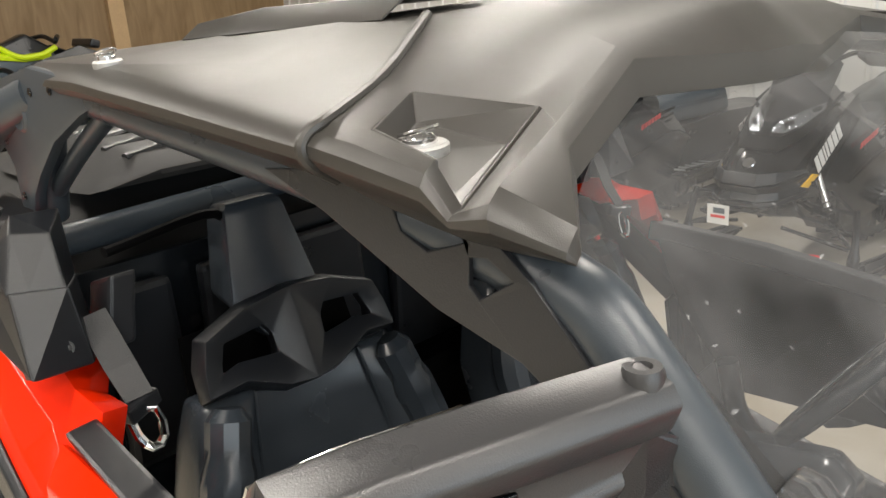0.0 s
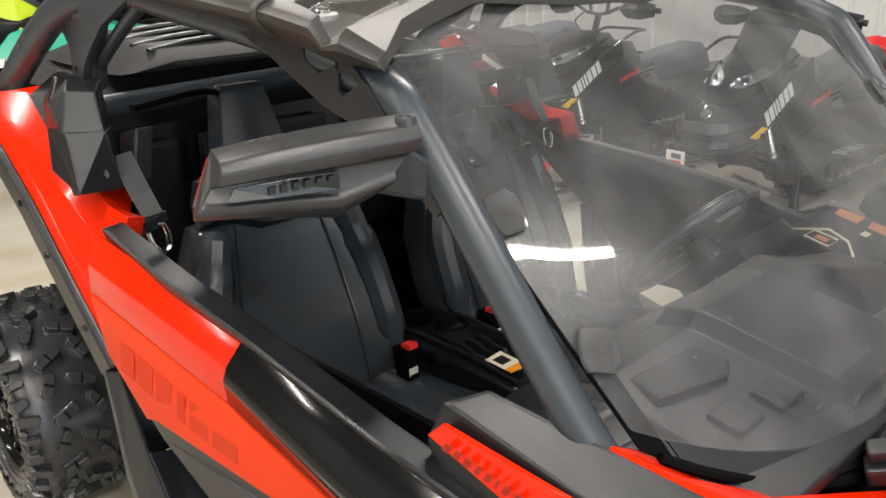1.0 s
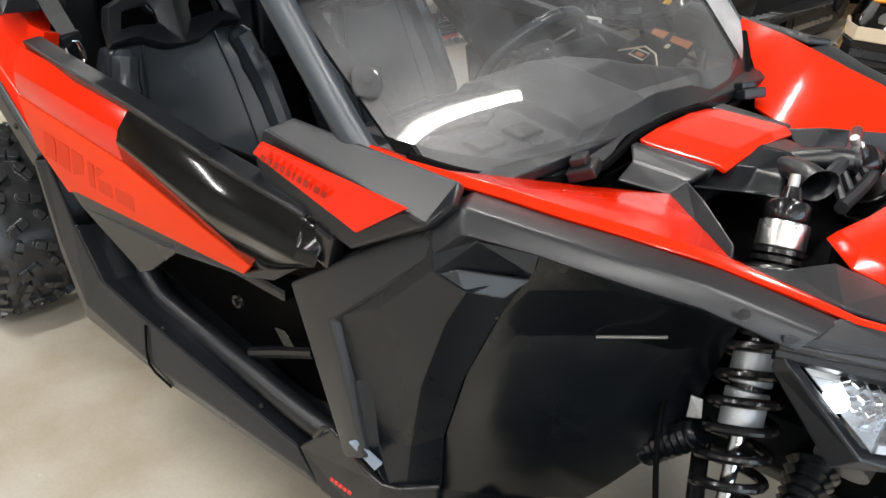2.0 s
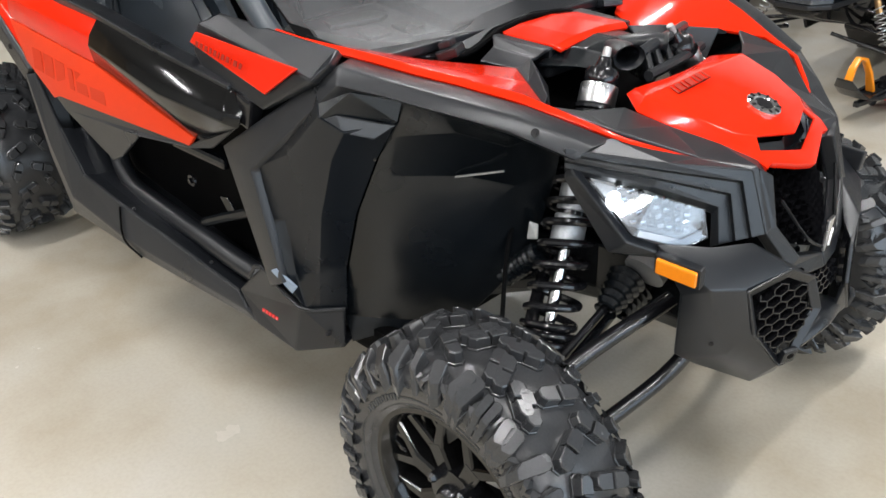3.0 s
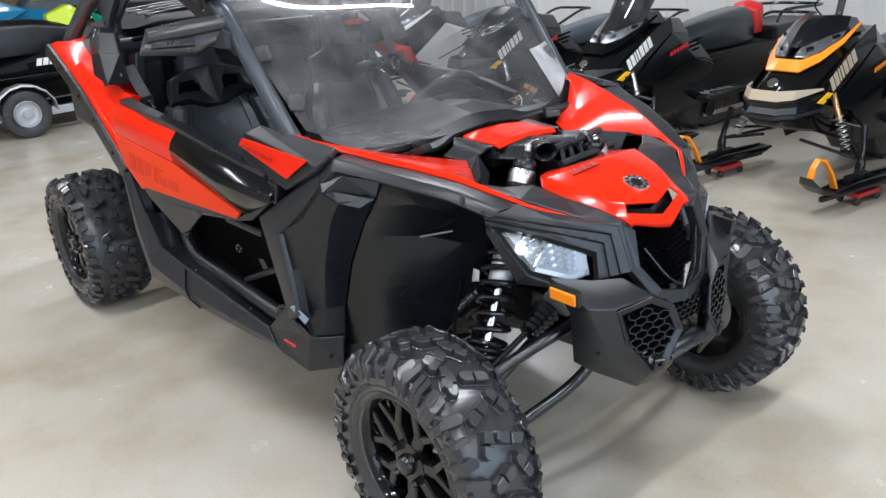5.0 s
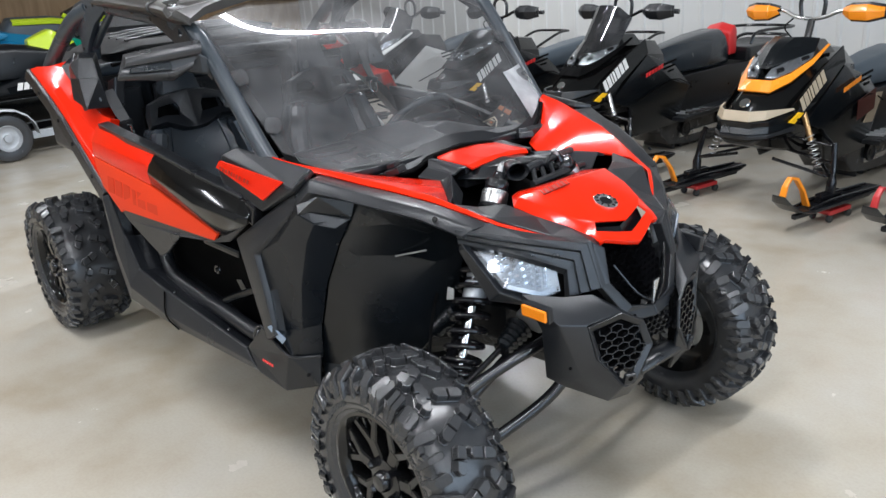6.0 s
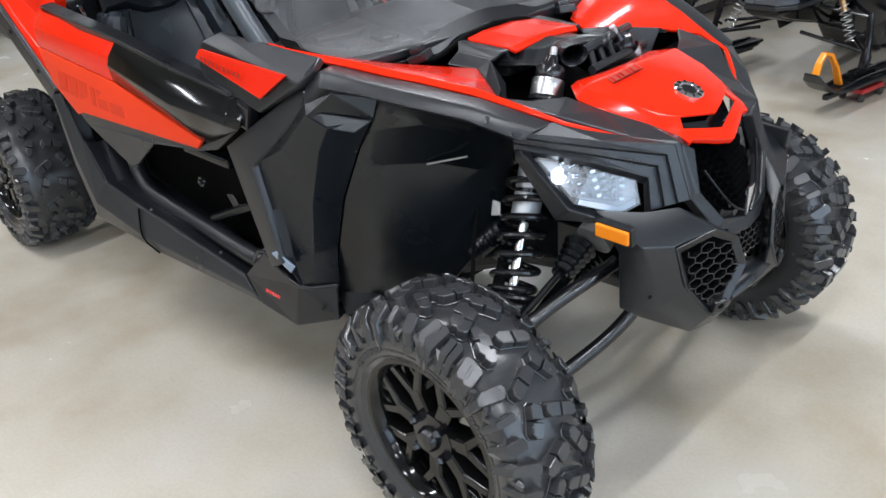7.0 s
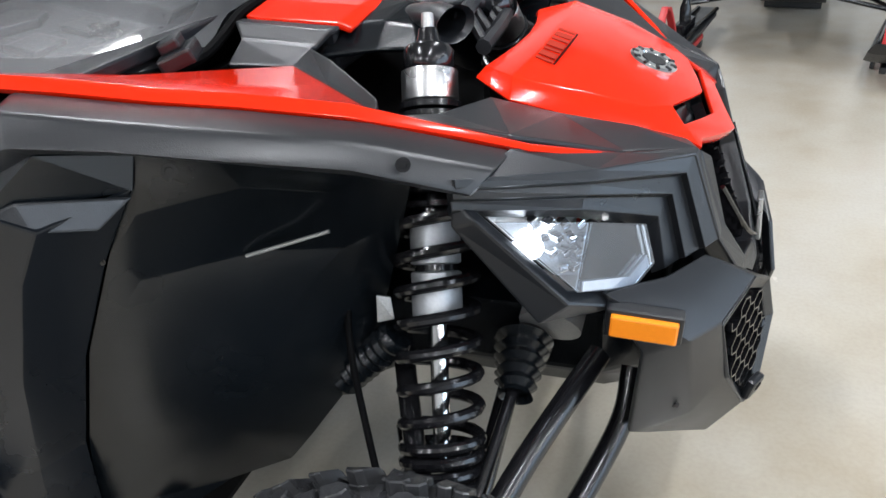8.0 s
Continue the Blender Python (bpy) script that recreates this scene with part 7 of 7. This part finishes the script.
        part("hand_guard", loft(shield, 0.014, 0.004), gm, sm, "hand guard", True, 30)
        part("guard_shell", loft([[(px * 1.02, py + 0.022, pz + dz) for (px, py, pz), dz in zip(row, (-0.012, 0.0, 0.012))] for row in shield], 0.012, 0.004), PLASTIC, sm, "", True, 30)
        part("running_board", block((0.16, 1.0, 0.03), (sg * 0.27, 1.30, 0.30), (2, 0, 0), 0.008), PLASTIC, sm)
        for k in range(11):
            part("tread_slat", block((0.13, 0.014, 0.012), (sg * 0.275, 0.86 + 0.085 * k, 0.322 - 0.003 * k), (0, 0, 14 * sg), 0.002), GALV, sm)
        part("board_edge", tube([(sg * 0.35, 0.82, 0.34), (sg * 0.352, 1.30, 0.318), (sg * 0.345, 1.80, 0.305)], 0.010, 8, 3), GALV if accent is ORANGE else STEEL_BLACK, sm, "", True)
        for k in range(4):
            part("panel_vent", block((0.010, 0.16 - 0.02 * k, 0.014), (sg * (0.305 - 0.004 * k), 0.72, 0.735 - 0.035 * k), (8, 0, 0), 0.003), BLACK, sm)
        part("panel_seam", tube([(sg * 0.312, 0.34, 0.50), (sg * 0.326, 0.74, 0.605), (sg * 0.29, 1.01, 0.525)], 0.0045, 6, 3), BLACK, sm, "", True)
        part("slide_rail", block((0.016, 1.25, 0.035), (sg * 0.178, 1.60, 0.115), w=0.004), ALU, sm)
        for yy, zz in ((1.05, 0.16), (1.55, 0.17), (2.30, 0.20)):
            part("bogie_wheel", along(lathe([(0.0001, 0.006), (0.018, 0.006), (0.022, 0.0), (0.045, 0.0), (0.055, 0.008), (0.062, 0.008), (0.062, -0.012)], 18, "z"), (sg * 0.186, yy, zz), (sg * 1.186, yy, zz)), PLASTIC, sm, "", True)
    part("badge", along(lathe([(0.0001, 0.006), (0.03, 0.006), (0.034, 0)], 18, "z"), (0, -0.190, 0.672), (0, -0.55, 1.10)), CHROME, sm, "round chrome badge", True)
    low = [(0.03, -0.010, 0.848), (0.125, 0.095, 0.890), (0.205, 0.235, 0.925)]
    mid = [(0.04, 0.120, 0.955), (0.125, 0.180, 0.955), (0.190, 0.290, 0.960)]
    high = [(0.06, 0.300, 1.190), (0.130, 0.330, 1.170), (0.195, 0.400, 1.090)] if tall else [(0.05, 0.235, 1.005), (0.115, 0.270, 1.005), (0.165, 0.350, 0.990)]
    part("windscreen", loft([wrap(low), wrap(mid), wrap(high)], 0.006, 0.002), VISOR if tall else LINER, sm, "smoked windscreen", True, 14)
    part("gauge_pod", loft([[(-0.15, 0.14, 0.86), (0.15, 0.14, 0.86), (0.12, 0.14, 0.88), (-0.12, 0.14, 0.88)], [(-0.20, 0.32, 0.90), (0.20, 0.32, 0.90), (0.14, 0.30, 0.985), (-0.14, 0.30, 0.985)], [(-0.16, 0.56, 0.88), (0.16, 0.56, 0.88), (0.10, 0.52, 0.965), (-0.10, 0.52, 0.965)]], w=0.012, closed=True, cap=True), PLASTIC, sm)
    part("steering_post", tube([(0, 0.44, 0.90), (0, 0.50, 1.08)], 0.022, 10, 1), STEEL_BLACK, sm, "", True)
    part("grab_loop", tube([(-0.07, 0.50, 1.09), (-0.075, 0.50, 1.20), (0.0, 0.50, 1.24), (0.075, 0.50, 1.20), (0.07, 0.50, 1.09)], 0.013, 10, 5), RUBBER, sm, "", True)
    part("control_hose", tube([(-0.10, 0.46, 1.09), (-0.12, 0.40, 1.04), (-0.06, 0.40, 0.97)], 0.005, 6, 4), BLACK, sm, "", True)
    top = 0.87 if tall else 0.79
    part("seat", loft([[(-w, yy, 0.60), (-w, yy, z - 0.06), (-w * 0.6, yy, z), (w * 0.6, yy, z), (w, yy, z - 0.06), (w, yy, 0.60)] for yy, w, z in ((0.86, 0.09, top - 0.08), (1.02, 0.13, top - 0.04), (1.35, 0.16, top), (1.62, 0.15, top + 0.02), (1.72, 0.12, top - 0.10))], w=0.03, closed=True, cap=True), seat_mat, sm, "padded vinyl seat", True, 60)
    if seat_red:
        part("seat_back", loft([[(-w, yy, 0.66), (-w, yy, z), (0, yy, z + 0.03), (w, yy, z), (w, yy, 0.66)] for yy, w, z in ((1.70, 0.13, top - 0.02), (1.78, 0.13, top + 0.03), (1.84, 0.11, top - 0.02))], w=0.02, closed=True, cap=True), BUCKLE_RED, sm, "red seat back panel", True, 60)
    part("tunnel", loft([[(-0.19, yy, 0.30), (-0.19, yy, z), (0.19, yy, z), (0.19, yy, 0.30)] for yy, z in ((0.7, 0.58), (1.6, 0.60), (2.45, 0.56))], 0.012, 0.006), PLASTIC, sm, "folded tunnel over the track")
    trk = [(0.75, 0.16), (0.85, 0.06), (1.1, 0.02), (2.2, 0.02), (2.45, 0.08), (2.55, 0.25), (2.45, 0.42), (2.2, 0.46), (0.9, 0.48), (0.72, 0.34)]
    part("track", prism(trk, "x", (-0.17, 0.17), 0.01), RUBBER, sm, "black rubber track")
    for k in range(15):
        part("track_lug", block((0.30, 0.022, 0.05), (0, 0.95 + 0.095 * k, 0.03), w=0.004), RUBBER, sm)
    part("rear_bumper", tube([(-0.19, 2.0, 0.62), (-0.20, 2.35, 0.74), (-0.15, 2.55, 0.74), (0.15, 2.55, 0.74), (0.20, 2.35, 0.74), (0.19, 2.0, 0.62)], 0.014, 10, 4), STEEL_BLACK, sm, "", True)
    part("snow_flap", sheet([(-0.20, 2.50, 0.55), (0.20, 2.50, 0.55), (0.19, 2.66, 0.15), (-0.19, 2.66, 0.15)], [(0, 1, 2, 3)], 0.008, 0), BLACK, sm)
    if rack:
        part("cargo_box", loft([[(-0.24, 1.82, z), (0.24, 1.82, z), (0.22, 2.5, z), (-0.22, 2.5, z)] for z in (0.60, 0.72)], w=0.03, closed=True, cap=True), PLASTIC, sm, "black cargo box")
        part("rack_rail", tube([(-0.23, 1.85, 0.74), (-0.24, 1.95, 0.83), (-0.24, 2.5, 0.82), (0.24, 2.5, 0.82), (0.24, 1.95, 0.83), (0.23, 1.85, 0.74)], 0.013, 8, 4), STEEL_BLACK, sm, "", True)
    slim = Matrix.Diagonal((0.86, 1.0, 1.0, 1.0))
    for ob in sm.children:
        if ob.name.split(".")[0] in SLIM_PARTS:
            ob.data.transform(slim)
    return sm


snowmobile(-0.957, 2.92, -3, ORANGE, TAN, TAN, "black snowmobile with orange headlight surround, tan lettering and orange ski loops", bright_guards=True)
snowmobile(-2.44, 3.00, -3, BLACK, PLASTIC, WHITE, "black touring snowmobile with smoked windscreen and red seat back", tall=True, seat_mat=LEATHER, rack=True, seat_red=True)
snowmobile(-3.72, 2.98, -3, BLACK, PLASTIC, WHITE, "black snowmobile with yellow reflectors and blue-grey seat", tall=False)
snowmobile(-4.98, 3.00, -3, WHITE, WHITE, BLACK, "white-sided snowmobile with dark seat", tall=True, pale=WHITE)
snowmobile(0.40, 2.94, -3, DOLLY_RED, PLASTIC, WHITE, "black snowmobile with dark red ski loops", tall=True)


# ---- personal watercraft along the plywood wall ----
def watercraft(x, y, z, turn, deck, flank, trim, label, hull=LINER, seat_mat=SEAT_GREY, stripe=True, fairing=None):
    """Faces -y in its own frame; z is the keel's height."""
    pw = thing("personal_watercraft", label, "watercraft", "parked watercraft", (x, y, z), turn)
    def sec(yy, w, zk, zc, zd):
        r = [(0, yy, zk), (w * 0.75, yy, zc - 0.08), (w, yy, zc), (w * 0.96, yy, zc + 0.05), (w * 0.72, yy, zd - 0.04), (w * 0.3, yy, zd), (0, yy, zd + 0.01)]
        return r + [(-a, b, c) for a, b, c in r[-2:0:-1]]
    part("hull", loft([sec(-1.45, 0.06, 0.34, 0.42, 0.46), sec(-1.2, 0.28, 0.18, 0.40, 0.52), sec(-0.7, 0.48, 0.06, 0.36, 0.60), sec(0.0, 0.56, 0.02, 0.34, 0.60), sec(0.8, 0.56, 0.02, 0.33, 0.48), sec(1.35, 0.52, 0.06, 0.33, 0.42)], w=0.02, closed=True, cap=True), hull, pw, "dark glossy hull", True, 35)
    part("rub_rail", tube([(-0.54, 1.3, 0.36), (-0.575, 0.5, 0.37), (-0.57, -0.2, 0.385), (-0.47, -0.75, 0.405), (-0.28, -1.22, 0.44), (0, -1.47, 0.46), (0.28, -1.22, 0.44), (0.47, -0.75, 0.405), (0.57, -0.2, 0.385), (0.575, 0.5, 0.37), (0.54, 1.3, 0.36)], 0.022, 8, 4), BLACK, pw, "", True)
    part("bow_cover", loft([[(-w, yy, zb), (-w * 0.75, yy, zt - 0.03), (0, yy, zt), (w * 0.75, yy, zt - 0.03), (w, yy, zb)] for yy, w, zb, zt in ((-1.32, 0.10, 0.44, 0.50), (-1.0, 0.30, 0.50, 0.60), (-0.6, 0.38, 0.56, 0.68), (-0.25, 0.36, 0.58, 0.74))], 0.02, 0.015), deck, pw, "coloured bow cover", True, 40)
    for sg in (-1, 1):
        part("side_wing", sheet([(sg * 0.53, -0.15, 0.45), (sg * 0.40, -0.60, 0.62), (sg * 0.36, -0.20, 0.80), (sg * 0.42, 0.35, 0.66), (sg * 0.55, 0.60, 0.46)], [(0, 1, 2, 3, 4)], 0.02, 0.01), flank, pw, "coloured side wing")
        part("lettering", bars((sg * 0.57, 0.2 if sg > 0 else 0.75, 0.42), (0, sg, 0), (0, -0.2 * sg, 1), (0.05, 0.05, 0.05, 0.02, 0.05, 0.05, 0.05), 0.07, 0.012, 0.3, 0.006), WHITE, pw)
        part("handlebar", tube([(0, -0.12, 0.84), (sg * 0.2, -0.08, 0.90), (sg * 0.36, 0.0, 0.88)], 0.022, 10, 4), PLASTIC, pw, "", True)
    part("seat", loft([[(-w, yy, 0.50), (-w * 0.9, yy, z - 0.05), (-w * 0.4, yy, z), (w * 0.4, yy, z), (w * 0.9, yy, z - 0.05), (w, yy, 0.50)] for yy, w, z in ((-0.05, 0.16, 0.80), (0.25, 0.17, 0.78), (0.60, 0.20, 0.84), (1.05, 0.20, 0.86), (1.15, 0.16, 0.74))], w=0.03, closed=True, cap=True), seat_mat, pw, "padded seat", True, 60)
    if stripe:
        part("seat_stripe", loft([[(-w, yy, z - 0.10), (-w - 0.008, yy, z - 0.06), (-w * 0.8, yy, z - 0.03)] for yy, w, z in ((0.0, 0.165, 0.80), (0.25, 0.178, 0.79), (0.60, 0.206, 0.85), (1.05, 0.206, 0.87))], 0.006, 0.002), trim, pw, "bright seat side stripe", True, 60)
    part("console", loft([[(-w, yy, 0.62), (w, yy, 0.62), (w * 0.6, yy, z), (-w * 0.6, yy, z)] for yy, w, z in ((-0.05, 0.13, 0.80), (0.18, 0.17, 0.95), (0.42, 0.11, 0.86))], w=0.03, closed=True, cap=True), fairing or trim, pw, "steering fairing")
    if fairing:
        part("fairing_trim", tube([(-0.16, -0.06, 0.80), (-0.175, 0.10, 0.74), (-0.19, 0.30, 0.74), (-0.16, 0.46, 0.84)], 0.028, 8, 4), trim, pw, "bright U-shaped trim", True)
    part("mirror_pod", block((0.5, 0.10, 0.08), (0, -0.42, 0.80), (20, 0, 0), 0.02), PLASTIC, pw)
    return pw


def trailer(x, y, turn):
    tr = thing("boat_trailer", "galvanised single-axle trailer under a watercraft", "trailer", "", (x, y, 0), turn)
    for sg in (-1, 1):
        part("frame_rail", block((0.06, 2.9, 0.08), (sg * 0.42, 0.0, 0.20), w=0.006), GALV, tr, "galvanised rail")
        part("bunk", block((0.10, 1.9, 0.05), (sg * 0.28, 0.1, 0.265), w=0.01), BLACK, tr)
        wh = new("wheel")
        wh.parent = tr
        wh.matrix_basis = pose(sg * 0.60, 0.0, 0.235, 0, 0, 0)
        part("tyre", lathe([(0.128, -0.05), (0.18, -0.062), (0.222, -0.054), (0.235, -0.03), (0.235, 0.03), (0.222, 0.054), (0.18, 0.062), (0.128, 0.05)], 32, "x"), RUBBER, wh, "", True)
        part("rim", lathe([(0.0001, sg * 0.05), (0.036, sg * 0.05), (0.042, sg * 0.02), (0.075, sg * 0.012), (0.105, sg * 0.02), (0.128, sg * 0.052), (0.136, sg * 0.046)], 28, "x"), GALV, wh, "galvanised rim", True)
        part("mudguard", loft([[(sg * 0.53, 0.30 * math.cos(a), 0.235 + 0.29 * math.sin(a)), (sg * 0.67, 0.30 * math.cos(a), 0.235 + 0.29 * math.sin(a)), (sg * 0.675, 0.30 * math.cos(a), 0.215 + 0.29 * math.sin(a))] for a in [k * math.pi / 8 for k in range(9)]], 0.008, 0.003), GALV, tr, "rounded galvanised mudguard", True)
    part("axle", tube([(-0.58, 0, 0.235), (0.58, 0, 0.235)], 0.03, 10, 1), GALV, tr)
    part("tongue", block((0.07, 1.5, 0.08), (0, -1.9, 0.20), w=0.006), GALV, tr)
    part("jack", tube([(0.12, -2.3, 0.05), (0.12, -2.3, 0.7)], 0.025, 10, 1), BLACK, tr)
    return tr


def stand(x, y, turn, h):
    st = thing("display_stand", "dark steel display stand under a watercraft", "stand", "watercraft stands", (x, y, 0), turn)
    for sx in (-0.3, 0.3):
        part("beam", block((0.10, 1.8, 0.08), (sx, 0, h - 0.04), w=0.006), BLACK, st)
        for sy in (-0.75, 0.75):
            part("leg", block((0.07, 0.07, h - 0.08), (sx, sy, (h - 0.08) / 2), w=0.004), BLACK, st)
    for sy in (-0.75, 0.75):
        part("cross_bar", block((0.53, 0.05, 0.05), (0, sy, 0.25), w=0.004), BLACK, st)


trailer(-8.0, 0.25, 180)
watercraft(-8.0, 1.20, 0.25, 180, TEAL, TEAL, LIME, "dark grey and sea-green watercraft with lime fairing on a trailer", seat_mat=PLASTIC, stripe=False)
stand(-9.45, 0.30, 180, 0.50)
watercraft(-9.45, 0.30, 0.50, 180, BLUE, BLUE, BLUE, "blue watercraft on a display stand", hull=BLUE)
stand(-9.40, 2.05, 180, 0.45)
watercraft(-9.40, 2.05, 0.45, 180, PLASTIC, PLASTIC, LIME, "charcoal watercraft with lime trim on a display stand", fairing=PLASTIC)


# card hung on the touring sled's nose bar
card = thing("hang_card", "white printed card hung on a snowmobile nose bar", "card", "", (-2.53, 2.672, 0.382))
part("sheet", block((0.115, 0.003, 0.100), (0, 0, 0.05), w=0.001), WHITE, card)
part("picture_bar", block((0.060, 0.001, 0.028), (0.005, -0.0025, 0.070), w=0), SEAT_GREY, card, "grey printed block")
part("print_bar", block((0.075, 0.001, 0.014), (0, -0.0025, 0.040), w=0), BUCKLE_RED, card, "red printed bar")
